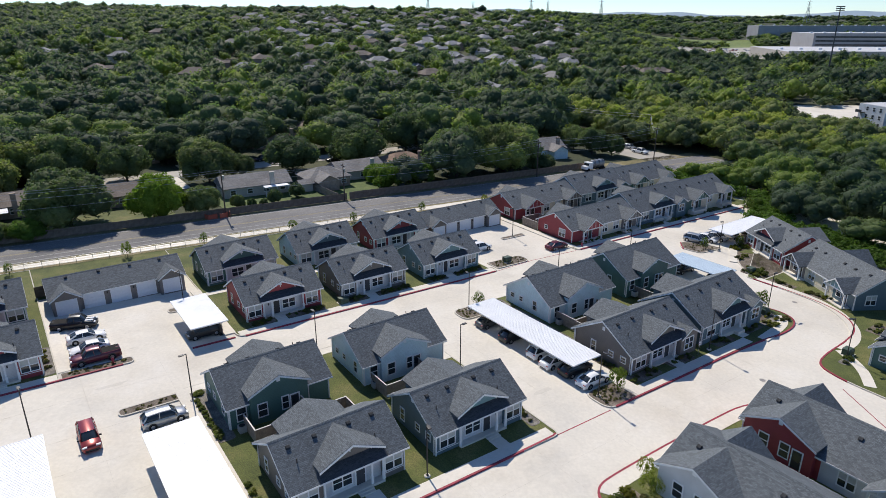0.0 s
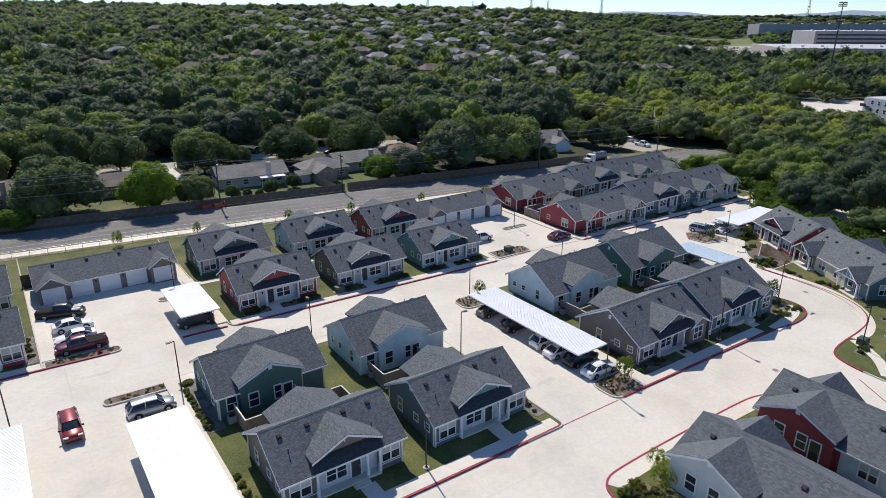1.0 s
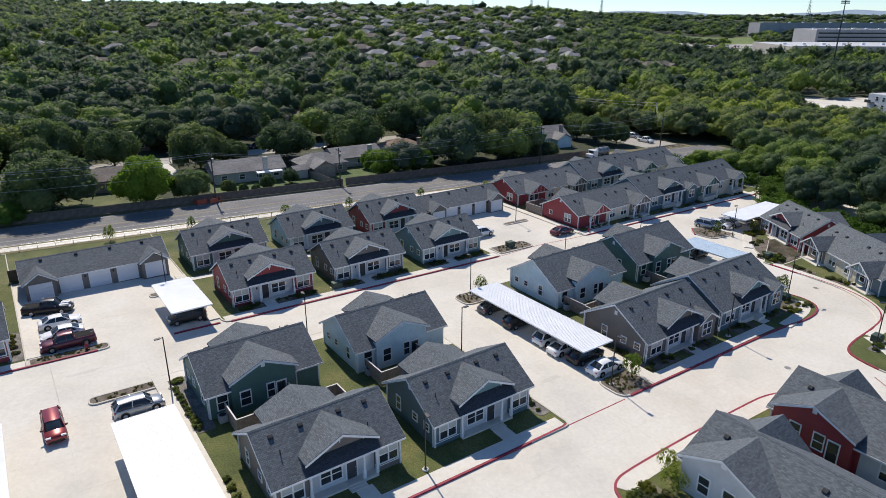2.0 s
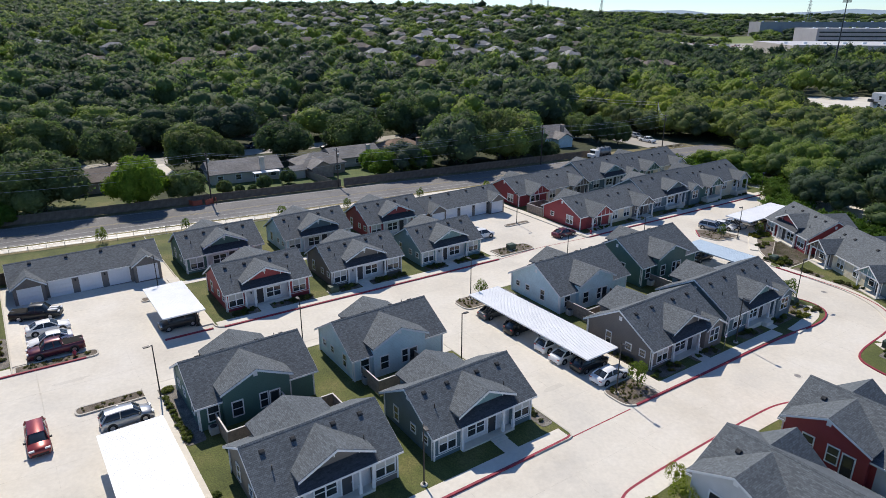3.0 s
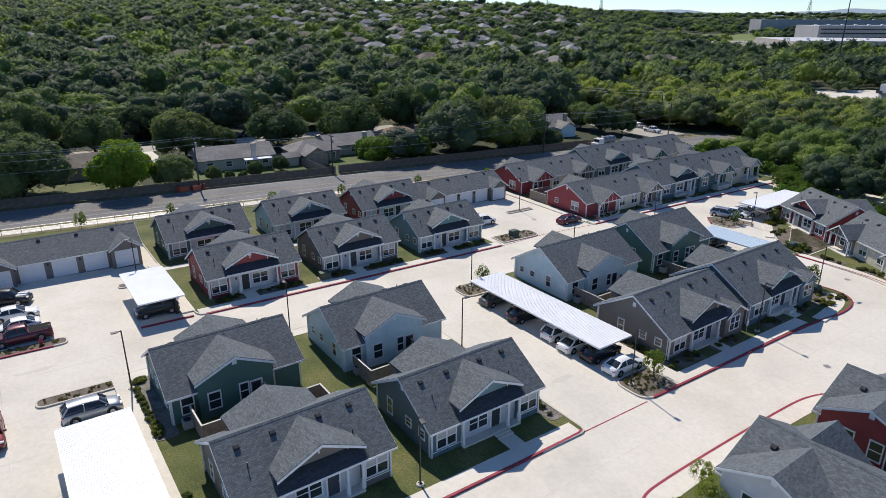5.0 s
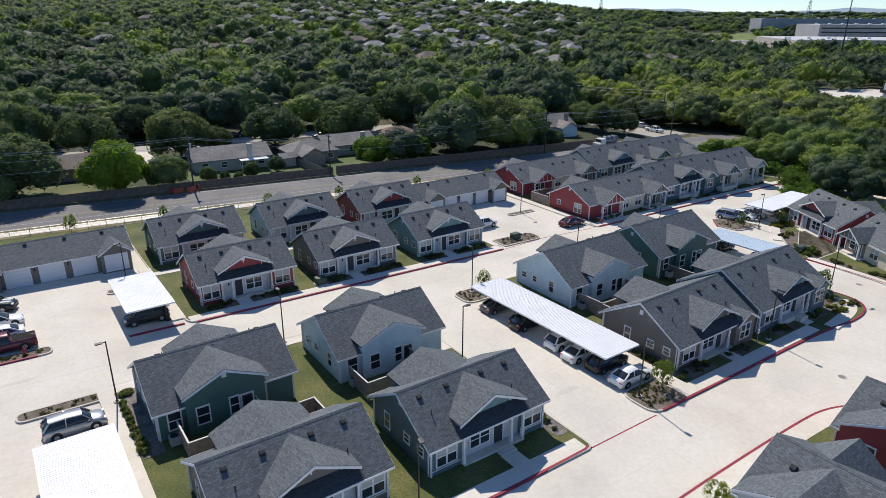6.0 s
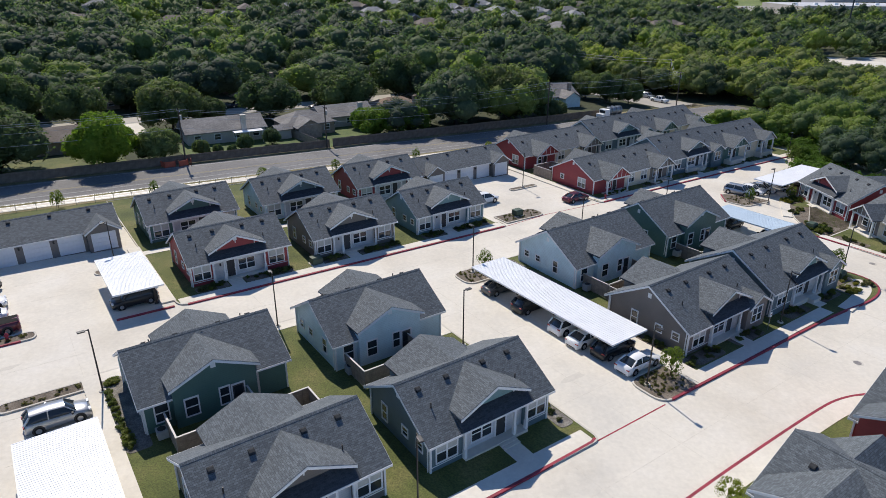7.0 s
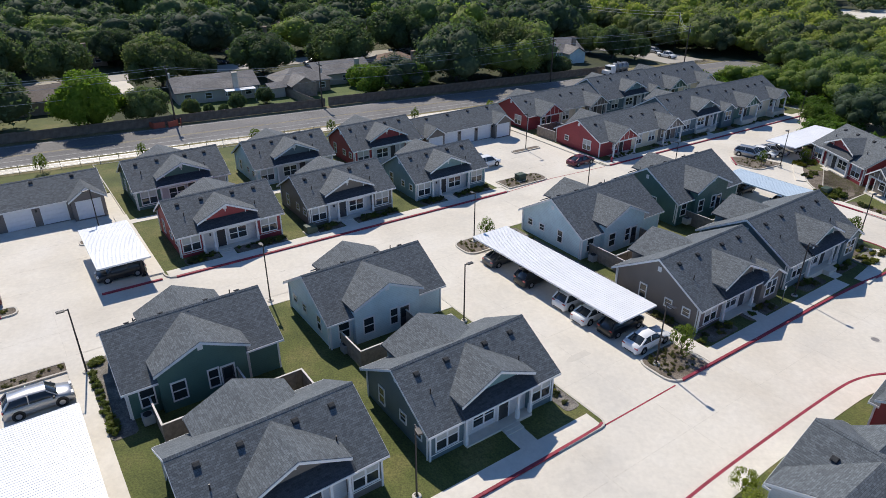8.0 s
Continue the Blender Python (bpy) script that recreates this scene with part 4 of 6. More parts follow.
def crown(lumps, leaves, size, squash, seed, core=0.86, leaf_ball=BALL1, lump=(0.3, 0.46)):
    """Vertices and triangles of a domed crown of unit radius: a heart and billows of foliage, each a ragged core under loose leaf clumps."""
    r = np.random.default_rng(seed)
    centres, radii = [np.array([0.0, 0.0, 0.05])], [0.66]
    for k in range(lumps):
        a = 2.4 * k + r.uniform(-0.5, 0.5)
        h = -0.35 + 1.3 * (k + r.uniform(0, 1)) / lumps
        q = math.sqrt(max(0.0, 1 - max(0.0, h) ** 2)) * r.uniform(0.55, 0.72)
        centres.append(np.array([q * math.cos(a), q * math.sin(a), h * 0.58]))
        radii.append(r.uniform(*lump))
    all_c, all_r = np.array(centres), np.array(radii)
    vs, fs, base = [], [], 0
    for c, rad in zip(centres, radii):
        v = leaf_ball[0] * rad * core * (1 + r.uniform(-0.14, 0.14, (len(leaf_ball[0]), 1))) + c
        vs.append(v)
        fs.append(leaf_ball[1] + base)
        base += len(v)
        d = r.normal(size=(leaves * 4, 3))
        d[:, 2] += 0.3
        d /= np.linalg.norm(d, axis=1)[:, None]
        p = c + d * rad * r.uniform(0.84, 1.12, (len(d), 1))
        free = (np.linalg.norm(p[:, None] - all_c[None], axis=2) / all_r[None]).min(axis=1) > 0.82
        d, p = d[free][:leaves], p[free][:leaves]
        n = len(d)
        t = np.cross(d + r.normal(scale=0.45, size=(n, 3)), r.normal(size=(n, 3)))
        t /= np.linalg.norm(t, axis=1)[:, None] + 1e-9
        b = np.cross(d + r.normal(scale=0.45, size=(n, 3)), t)
        b /= np.linalg.norm(b, axis=1)[:, None] + 1e-9
        s = size * r.uniform(0.55, 1.35, (n, 1))
        tri = np.stack([p - t * s, p + t * s, p + b * s * 1.5], 1).reshape(-1, 3)
        vs.append(tri)
        fs.append(np.arange(3 * n).reshape(-1, 3) + base)
        base += 3 * n
    v = np.concatenate(vs)
    v[:, 2] *= squash
    return v, np.concatenate(fs)


def raw_mesh(v, f, material):
    me = bpy.data.meshes.new("mesh")
    me.vertices.add(len(v))
    me.vertices.foreach_set("co", np.ascontiguousarray(v, dtype=np.float32).ravel())
    me.loops.add(f.size)
    me.loops.foreach_set("vertex_index", np.ascontiguousarray(f, dtype=np.int32).ravel())
    me.polygons.add(len(f))
    me.polygons.foreach_set("loop_start", np.arange(0, f.size, 3, dtype=np.int32))
    me.update(calc_edges=True)
    me.materials.append(material)
    return me


NEAR_CROWNS = {
    "oak": [raw_mesh(*crown(16, 280, 0.035, 0.78, s, 0.84, BALL1, (0.26, 0.42)), OAK) for s in (1, 2, 3, 4)],
    "bright": [raw_mesh(*crown(17, 290, 0.036, 0.86, s, 0.84, BALL1, (0.24, 0.38)), BRIGHT) for s in (5, 6)],
    "young": [raw_mesh(*crown(11, 120, 0.042, 1.25, s, 0.34, ICO, (0.24, 0.4)), YOUNG) for s in (7, 8, 9)],
}


def trunk_mesh(seed, spread):
    r = random.Random(seed)
    bm = bmesh.new()
    tube(bm, [(0, 0, -0.3), (0.02, 0, 0.1), (0.05, 0.03, 0.55), (0.02, 0.06, 1.0)], [0.085, 0.062, 0.05, 0.03])
    for k in range(5):
        a = k * 1.3 + r.random()
        e = spread * (0.5 + 0.4 * r.random())
        tube(bm, [(0.04, 0.02, 0.45 + 0.06 * k), (e * 0.5 * math.cos(a), e * 0.5 * math.sin(a), 0.75 + 0.06 * k), (e * math.cos(a), e * math.sin(a), 1.15 + 0.05 * k)], [0.035, 0.025, 0.012], 6)
    return mesh_of(bm, BARK)


TRUNKS = [trunk_mesh(s, 0.9) for s in (1, 2, 3)]
tree_count = 0


def tree(x, y, radius, height, kind="oak", label="", z=None, group="street trees"):
    """A tree: a forked trunk to the crown's lower third, and a crown of leaf clumps."""
    global tree_count
    tree_count += 1
    labels = {"oak": "broad dark-green live oak", "bright": "bright green full-crowned elm", "young": "slender young street tree"}
    t = thing("tree", pose(x, y, terrain(x, y) if z is None else z, 0, 0, tree_count * 77 % 360), label or labels[kind], "tree", group)
    stem = height * (0.15 if kind != "young" else 0.3)
    tm = part("trunk", TRUNKS[tree_count % 3], None, t, "", Matrix.Diagonal((height * (0.5 if kind != "young" else 0.18), height * (0.5 if kind != "young" else 0.18), stem, 1)))
    ms = NEAR_CROWNS[kind]
    half = (height - stem * 0.7) / (1.55 * {"oak": 0.72, "bright": 0.8, "young": 1.3}[kind])
    part("crown", ms[tree_count % len(ms)], None, t, "", Matrix.Translation((0, 0, stem * 0.7 + half * 0.44)) @ Matrix.Diagonal((radius * 1.05, radius * 1.05, half, 1)))
    return t


def tree_uv(u, v, radius, height, kind="oak", label=""):
    p = xy(u, v)
    return tree(p.x, p.y, radius, height, kind, label)


# young trees along the street and in the beds
for u, v, r, h in ((-28, 81.3, 1.1, 3.8), (-14.6, 80.4, 0.8, 3.4), (-45.9, 82.2, 0.8, 3.0), (16.2, 78.3, 0.9, 3.2), (3.0, 79.6, 1.0, 3.2), (33, 77.2, 0.9, 3.2), (50, 75.6, 0.9, 3.0),
                   (12.2, 2.6, 1.2, 4.0), (12.3, 30.0, 1.0, 3.6), (49.2, 5.6, 1.3, 4.4), (67.2, 27.6, 0.8, 3.2), (74.5, 24.6, 0.9, 3.2), (0.6, -11.4, 1.3, 3.2), (2.2, -9.6, 0.9, 3.0), (99, 37.5, 1.6, 5.0)):
    tree_uv(u, v, r, h, "young")
# big trees across the street
for u, v, r, h, k in (
    (-17.7, 101.2, 6.0, 10.5, "bright"), (-8.9, 100.5, 4.0, 6.6, "oak"), (-34.0, 106.5, 8.6, 12.0, "oak"), (-42, 100.6, 3.6, 4.4, "bright"), (-47, 101.2, 3.4, 4.2, "oak"), (-17.0, 139, 6.4, 10.0, "oak"), (0.5, 128, 7.0, 11.0, "oak"),
    (-3.2, 156, 5.6, 9.0, "oak"), (8, 174, 5.5, 9.0, "oak"), (23.6, 128, 8.0, 10.5, "oak"), (44.6, 129, 8.6, 11.5, "oak"), (49, 152, 6.5, 10, "oak"), (36.6, 99.5, 5.0, 6.8, "bright"), (45.2, 98.6, 5.2, 6.8, "bright"),
    (60.5, 101, 8.6, 14.0, "oak"), (68, 105, 7.5, 13.5, "oak"), (76.5, 100, 8.6, 13.5, "oak"), (66, 137, 8.5, 13, "oak"), (81, 137, 8.0, 12, "oak"), (56, 178, 6.6, 11, "oak"), (88.4, 95.2, 3.3, 4.4, "oak"), (84.6, 96.2, 2.4, 3.6, "oak"),
    (-1.2, 101.0, 1.7, 3.4, "oak"), (1.9, 100.4, 1.1, 2.2, "oak"), (4.5, 99.9, 1.0, 1.9, "oak"), (7.4, 100.6, 1.8, 3.6, "oak"), (118, 104, 5.2, 9.0, "oak"), (20, 173, 7.4, 11.0, "oak"), (-34, 142, 5.0, 9.0, "oak"),
    (-47, 133, 7, 10.5, "oak"), (-56, 121, 7, 10, "oak"), (-58, 104, 6, 7.5, "oak"), (53, 104.5, 3.0, 5.0, "oak"), (-68, 110, 7, 10, "oak"), (10, 131, 3.6, 6.0, "oak"), (-42, 147, 8, 12, "oak"), (-30, 149, 7.5, 12, "oak"), (14, 103, 2.0, 3.6, "oak"), (119, 113, 5.0, 8.0, "oak"), (122, 99, 4.0, 7.0, "oak"), (102, 121, 5.5, 9.0, "oak"), (104, 66, 3.0, 4.0, "bright"), (105.5, 58, 2.6, 3.4, "bright"), (105, 48, 2.4, 3.2, "bright"), (103.5, 38, 2.2, 3.0, "bright"), (-62, 128, 8, 12, "oak"), (38, 108, 3.0, 5.0, "bright"),
):
    tree_uv(u, v, r, h, k)

# ---- woods ----
FAR = [crown(8, 52, 0.06, 0.85, s, 0.92, ICO, (0.3, 0.46)) for s in (11, 12, 13, 14, 15)]
MID = [crown(11, 92, 0.038, 0.86, s, 0.9, ICO, (0.28, 0.44)) for s in (21, 22, 23, 24, 25)]
THIN = [crown(5, 34, 0.078, 0.85, s, 0.95, OCTA, (0.34, 0.5)) for s in (26, 27, 28, 29)]
FAINT = [crown(3, 15, 0.14, 0.8, s, 1.0, OCTA, (0.4, 0.56)) for s in (31, 32, 33)]


def woods(name, spots, shapes, material, label, lift=0.0):
    """Many crowns in one mesh; spots: x, y, radius, height, crown base share."""
    vs, fs, base, hues = [], [], 0, []
    for k, (x, y, r, h) in enumerate(spots):
        v, f = shapes[k % len(shapes)]
        a = rng.uniform(0, 6.28)
        c, s = math.cos(a), math.sin(a)
        w = np.empty_like(v)
        w[:, 0], w[:, 1] = (v[:, 0] * c - v[:, 1] * s) * r * 1.15 + x, (v[:, 0] * s + v[:, 1] * c) * r * 1.15 + y
        w[:, 2] = v[:, 2] * h * 0.62 + terrain(x, y) + h * 0.45
        vs.append(w)
        fs.append(f + base)
        base += len(v)
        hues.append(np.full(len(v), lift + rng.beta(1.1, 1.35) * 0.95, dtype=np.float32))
    me = raw_mesh(np.concatenate(vs), np.concatenate(fs), material)
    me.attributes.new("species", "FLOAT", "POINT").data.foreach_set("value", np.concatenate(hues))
    return tagged(new(name, me), label, "woods", kind="stuff")


HOUSE_SPOTS = []


def suburb(x, y):
    """The hillside streets, where garden trees stay small."""
    return 390 < y < 1100 and -0.36 < x / y < 0.2


def open_ground(x, y):
    """Where no wood grows: the site, the street, gardens, clearings and yards."""
    q = Vector((x, y)) - ORIGIN
    u, v = q.dot(U), q.dot(V)
    if -300 < u < 152 and 80 < v + 0.075 * (u + 28) < 103:
        return True
    if u < 114 and v < 90 and not (v < 34 and u > 96 + 0.2 * v) and not (v < -30 and u > 62):
        return True
    if -80 < u < 72 and 100 < v < 149:
        return True
    if 90 < u < 125 and 92 < v < 126 or 124 < u < 143 and 80 < v < 134:
        return True
    bearing = x / max(1.0, y)
    if bearing > 0.42 and 590 < y < 1010:
        return True
    if 0.29 < bearing < 0.46 and 1000 < y < 1200 or 0.34 < bearing < 0.43 and 690 < y < 960:
        return True
    return any((x - a) ** 2 + (y - b) ** 2 < c * c for a, b, c in HOUSE_SPOTS)


# ---- carports ----
def carport(m, w, d, material, label, posts, h=2.7, tilt=0.0):
    """A flat ribbed steel roof, w along x by d along y, on posts (x, y) with beams."""
    c = thing("carport", m, label, "carport", "carports")
    bm = bmesh.new()
    box(bm, -w / 2, w / 2, -d / 2, d / 2, h - 0.05, h)
    roof = part("roof_sheet", bm, material, c)
    bm = bmesh.new()
    n = int(d / 0.24)
    for k in range(n + 1):
        y = -d / 2 + d * k / n
        prism(bm, [(-0.05, h - 0.005), (0.05, h - 0.005), (0.03, h + 0.016), (-0.03, h + 0.016)], lambda a, b, s: ((-w / 2 + 0.02, w / 2 - 0.02)[s], y + a, b))
    part("rib", bm, material, roof)
    bm = bmesh.new()
    box(bm, -w / 2 - 0.02, w / 2 + 0.02, -d / 2 - 0.05, -d / 2, h - 0.15, h + 0.02)
    box(bm, -w / 2 - 0.02, w / 2 + 0.02, d / 2, d / 2 + 0.05, h - 0.15, h + 0.02)
    box(bm, -w / 2 - 0.05, -w / 2 - 0.002, -d / 2, d / 2, h - 0.15, h + 0.02)
    box(bm, w / 2 + 0.002, w / 2 + 0.05, -d / 2, d / 2, h - 0.15, h + 0.02)
    part("fascia", bm, material, c)
    for k in range(4):
        x = -w / 2 + w * (k + 0.5) / 4
        part("purlin", boxed(x - 0.05, x + 0.05, -d / 2, d / 2, h - 0.14, h - 0.05, STEEL), None, c)
    for px, py in posts:
        bm = bmesh.new()
        box(bm, -0.1, 0.1, -0.1, 0.1, -0.2, h - 0.35)
        box(bm, -0.2, 0.2, -0.2, 0.2, -0.02, 0.03)
        part("post", bm, BLACK, c, "", pose(px, py, 0))
        part("beam", boxed(-w / 2 + 0.1, w / 2 - 0.1, py - 0.09, py + 0.09, h - 0.42, h - 0.2, BLACK), None, c)
    return c


carport(at(11.0, 17.2), 4.9, 21.2, STEEL_WHITE, "long white ribbed-steel carport over parked cars", [(1.7, y) for y in (-8.5, -2.8, 2.8, 8.5)], 2.4)
carport(at(-34.9, 12.2), 5.4, 17.0, STEEL_WHITE, "white ribbed-steel carport beside a planted walk", [(1.9, y) for y in (-6.8, 0, 6.8)])
carport(at(-48.5, 17.2), 5.6, 17.4, STEEL_WHITE, "white ribbed-steel carport by the lot's edge", [(-1.9, y) for y in (-6.8, 0, 6.8)])
carport(at(-25.0, 46.2), 4.9, 10.8, STEEL_WHITE, "short white steel carport beside a red cottage", [(1.7, y) for y in (-3.8, 3.8)])
carport(at(52.6, 18.9), 4.8, 10.6, STEEL_BLUE, "pale blue ribbed-steel carport behind a green cottage", [(-1.7, y) for y in (-3.8, 3.8)])
carport(at(80.2, 27.8, 90), 5.0, 15.8, STEEL_WHITE, "white steel carport at the wood's edge", [(1.6, y) for y in (-6, 0, 6)])


# ---- street lamps ----
def lamp_parts():
    bm = bmesh.new()
    tube(bm, [(0, 0, -0.3), (0, 0, 0.1), (0, 0, 0.16)], [0.32, 0.32, 0.27], 16)
    base = mesh_of(bm, KERB)
    bm = bmesh.new()
    tube(bm, [(0, 0, 0.1), (0, 0, 6.1)], [0.075, 0.055], 8)
    box(bm, -0.14, 0.14, -0.14, 0.14, 0.15, 0.2)
    pole = mesh_of(bm, BLACK)
    bm = bmesh.new()
    box(bm, -0.04, 0.3, -0.035, 0.035, 5.98, 6.06)
    box(bm, 0.25, 0.85, -0.17, 0.17, 5.96, 6.07, 0.03)
    head = mesh_of(bm, BLACK)
    return base, pole, head


LAMP = lamp_parts()
for u, v, turn in ((-46.8, 29.6, 90), (-31.0, 28.0, 180), (-15.8, 2.3, 180 + 80), (30.7, 2.3, -90), (51.9 - 1.5, 5.0, 0), (44.1, -9.5, 150), (9.1, 2.8, -90), (39.4, 53.2, 180), (29.6, 30.4, 90), (47.7, 30.2, 90),
                   (68.5, 25.2, 180), (98.9, 38.4, 200), (-25.2, 53.9, 200), (-14.4, 30.4, 90), (10.6, 30.2, 90), (-0.7, 17.2, 0)):
    lamp = thing("street_lamp", at(u, v, turn, 0.1), "black square-headed lamp post on a concrete foot", "street lamp", "lamp posts")
    part("foot", LAMP[0], None, lamp, "round concrete foot")
    part("pole", LAMP[1], None, lamp)
    part("lamp_head", LAMP[2], None, lamp)


# ---- vehicles ----
def paint(name, colour, metal=0.3):
    if name not in CACHE:
        m, n, l, p = nodes_of(name)
        p.inputs["Base Color"].default_value = (*colour, 1)
        p.inputs["Roughness"].default_value, p.inputs["Metallic"].default_value = 0.32, metal
        p.inputs["Coat Weight"].default_value, p.inputs["Coat Roughness"].default_value = 0.4, 0.06
        CACHE[name] = m
    return CACHE[name]


PROFILES = {  # length, width, deck line, roof line, all from the nose backwards
    "sedan": (4.75, 1.84, [(0, .55), (.03, .72), (.28, .92), (.72, .98), (.88, 1.0), (.99, .95), (1, .5)], [(.26, .9), (.43, 1.42), (.60, 1.45), (.74, 1.36), (.90, .98)]),
    "suv": (4.7, 1.88, [(0, .6), (.02, .85), (.25, 1.05), (.75, 1.1), (.97, 1.1), (1, .6)], [(.22, 1.02), (.36, 1.62), (.60, 1.7), (.88, 1.64), (.98, 1.1)]),
    "pickup": (5.8, 1.98, [(0, .65), (.02, .98), (.24, 1.12), (.6, 1.16), (.99, 1.18), (1, .65)], [(.23, 1.1), (.33, 1.78), (.45, 1.85), (.59, 1.8), (.62, 1.14)]),
}


def wheel_meshes():
    bm = bmesh.new()
    tube(bm, [(0, -0.11, 0), (0, -0.09, 0), (0, 0.09, 0), (0, 0.11, 0)], [0.29, 0.335, 0.335, 0.29], 18)
    tyre = mesh_of(bm, RUBBER)
    bm = bmesh.new()
    tube(bm, [(0, -0.125, 0), (0, 0.125, 0)], [0.2, 0.2], 12)
    for k in range(5):
        a = k * 2 * math.pi / 5
        tube(bm, [(0.05 * math.cos(a), -0.128, 0.05 * math.sin(a)), (0.2 * math.cos(a), -0.128, 0.2 * math.sin(a))], [0.03, 0.04], 5)
    return tyre, mesh_of(bm, RIM)


TYRE, WHEEL_RIM = wheel_meshes()
LIGHT_LENS = paint("headlamp_lens", (0.6, 0.62, 0.65), 0.1)
TAIL_LENS = paint("tail_lamp_lens", (0.35, 0.02, 0.02), 0.1)
PLASTIC = plain("black_plastic", (0.02, 0.02, 0.022), 0.6)


def car(m, kind, colour, label, stripes=False):
    """A vehicle with its nose to -x: body, cabin, glass, wheels, lights."""
    ln, wd, deck, roof = PROFILES[kind]
    c = thing("car" if kind != "pickup" else "pickup_truck", m, label, "car" if kind != "pickup" else "pickup truck", "parked vehicles")
    half = wd / 2
    # the body: a loft of sections from nose to tail
    bm = bmesh.new()

    def height(line, f):
        for (a, ha), (b, hb) in zip(line, line[1:]):
            if a <= f <= b:
                return ha + (hb - ha) * (f - a) / (b - a)
        return line[-1][1]

    rings = []
    for f in (0, 0.015, 0.05, 0.12, 0.2, 0.28, 0.4, 0.5, 0.62, 0.72, 0.82, 0.9, 0.96, 0.99, 1.0):
        x = (f - 0.5) * ln
        taper = 1 - 0.16 * max(0, 1 - f / 0.1) ** 2 - 0.12 * max(0, (f - 0.92) / 0.08) ** 2
        top, hw = height(deck, f), half * taper
        rings.append([bm.verts.new((x, y, z)) for y, z in ((-hw * 0.93, 0.24), (-hw, 0.45), (-hw, 0.68), (-hw * 0.965, top - 0.1), (-hw * 0.86, top), (0, top + 0.03),
                                                          (hw * 0.86, top), (hw * 0.965, top - 0.1), (hw, 0.68), (hw, 0.45), (hw * 0.93, 0.24))])
    for a, b in zip(rings, rings[1:]):
        for k in range(len(a)):
            bm.faces.new((a[k], b[k], b[(k + 1) % len(a)], a[(k + 1) % len(a)]))
    bm.faces.new(rings[0])
    bm.faces.new(rings[-1][::-1])
    body = part("body", bm, paint(*colour), c, "", flat=False)
    # cabin: glass sides under a painted roof
    bm, rings = bmesh.new(), []
    for f, z in roof:
        x, t = (f - 0.5) * ln, (z - roof[0][1]) / (max(q for _, q in roof) - roof[0][1] + 1e-6)
        hw = half * (0.88 - 0.18 * max(0.0, t))
        lo = height(deck, f) - 0.04
        rings.append([bm.verts.new((x, -half * 0.9, lo)), bm.verts.new((x, -hw, max(z, lo))), bm.verts.new((x, 0, max(z, lo) + 0.02)), bm.verts.new((x, hw, max(z, lo))), bm.verts.new((x, half * 0.9, lo))])
    for a, b in zip(rings, rings[1:]):
        for k in range(4):
            bm.faces.new((a[k], b[k], b[k + 1], a[k + 1]))
    part("cabin_glass", bm, GLASS, c, "dark tinted glass", flat=False)
    bm = bmesh.new()
    i0, i1 = 1, len(roof) - 2
    line = [roof[1], *roof[2:i1 + 1]]
    top_rings = []
    for f, z in line:
        x = (f - 0.5) * ln
        hw = half * 0.715
        top_rings.append([bm.verts.new((x, y, z + dz)) for y, dz in ((-hw, -0.03), (-hw * 0.93, 0.025), (0, 0.045), (hw * 0.93, 0.025), (hw, -0.03))])
    for a, b in zip(top_rings, top_rings[1:]):
        for k in range(4):
            bm.faces.new((a[k], b[k], b[k + 1], a[k + 1]))
    part("roof_panel", bm, paint(*colour), c, "", flat=False)
    # pillars
    for s in (-1, 1):
        for (f0, z0), (f1, z1), wpx in ((roof[0], roof[1], 0.05), (roof[-2], roof[-1], 0.09), ((0.5 * (roof[1][0] + roof[-2][0]), roof[2][1]), (0.5 * (roof[1][0] + roof[-2][0]) + 0.01, 1.0), 0.05)):
            bm = bmesh.new()
            tube(bm, [((f0 - 0.5) * ln, s * half * (0.72 if z0 > 1.25 else 0.89), z0), ((f1 - 0.5) * ln, s * half * (0.72 if z1 > 1.25 else 0.89), z1)], [wpx, wpx], 6)
            part("pillar", bm, paint(*colour), c)
        part("mirror", boxed(-0.08, 0.08, -0.12, 0.12, -0.08, 0.08, PLASTIC, 0.03), None, c, "", pose((roof[0][0] + 0.06 - 0.5) * ln, s * (half + 0.08), roof[0][1] + 0.08))
        part("headlight", boxed(-0.1, 0.1, -0.22, 0.22, -0.07, 0.07, LIGHT_LENS, 0.03), None, c, "clear headlamp", pose(-ln / 2 + 0.1, s * half * 0.66, deck[1][1] - 0.04))
        part("tail_light", boxed(-0.05, 0.05, -0.17, 0.17, -0.055, 0.055, TAIL_LENS, 0.025), None, c, "red tail lamp", pose(ln / 2 - 0.05, s * half * 0.76, deck[-2][1] - 0.16))
        for fx in (0.19, 0.80):
            k = 1.0 if kind == "sedan" else (1.08 if kind == "suv" else 1.18)
            wh = part("wheel", TYRE, None, c, "", pose((fx - 0.5) * ln, s * (half - 0.1), 0.335 * k) @ Matrix.Diagonal((k, s, k, 1)))
            part("rim", WHEEL_RIM, None, wh, "alloy rim")
            bm = bmesh.new()
            tube(bm, [(0, -0.01, 0), (0, 0.01, 0)], [0.42 * k, 0.42 * k], 16)
            part("wheel_arch", bm, PLASTIC, c, "", pose((fx - 0.5) * ln, s * (half - 0.005), 0.36 * k))
    part("bumper", boxed(-ln / 2 - 0.02, -ln / 2 + 0.1, -half * 0.7, half * 0.7, 0.28, 0.48, PLASTIC), None, c, "black lower grille")
    part("bumper", boxed(ln / 2 - 0.1, ln / 2 + 0.015, -half * 0.6, half * 0.6, 0.26, 0.34, PLASTIC), None, c, "black rear bumper")
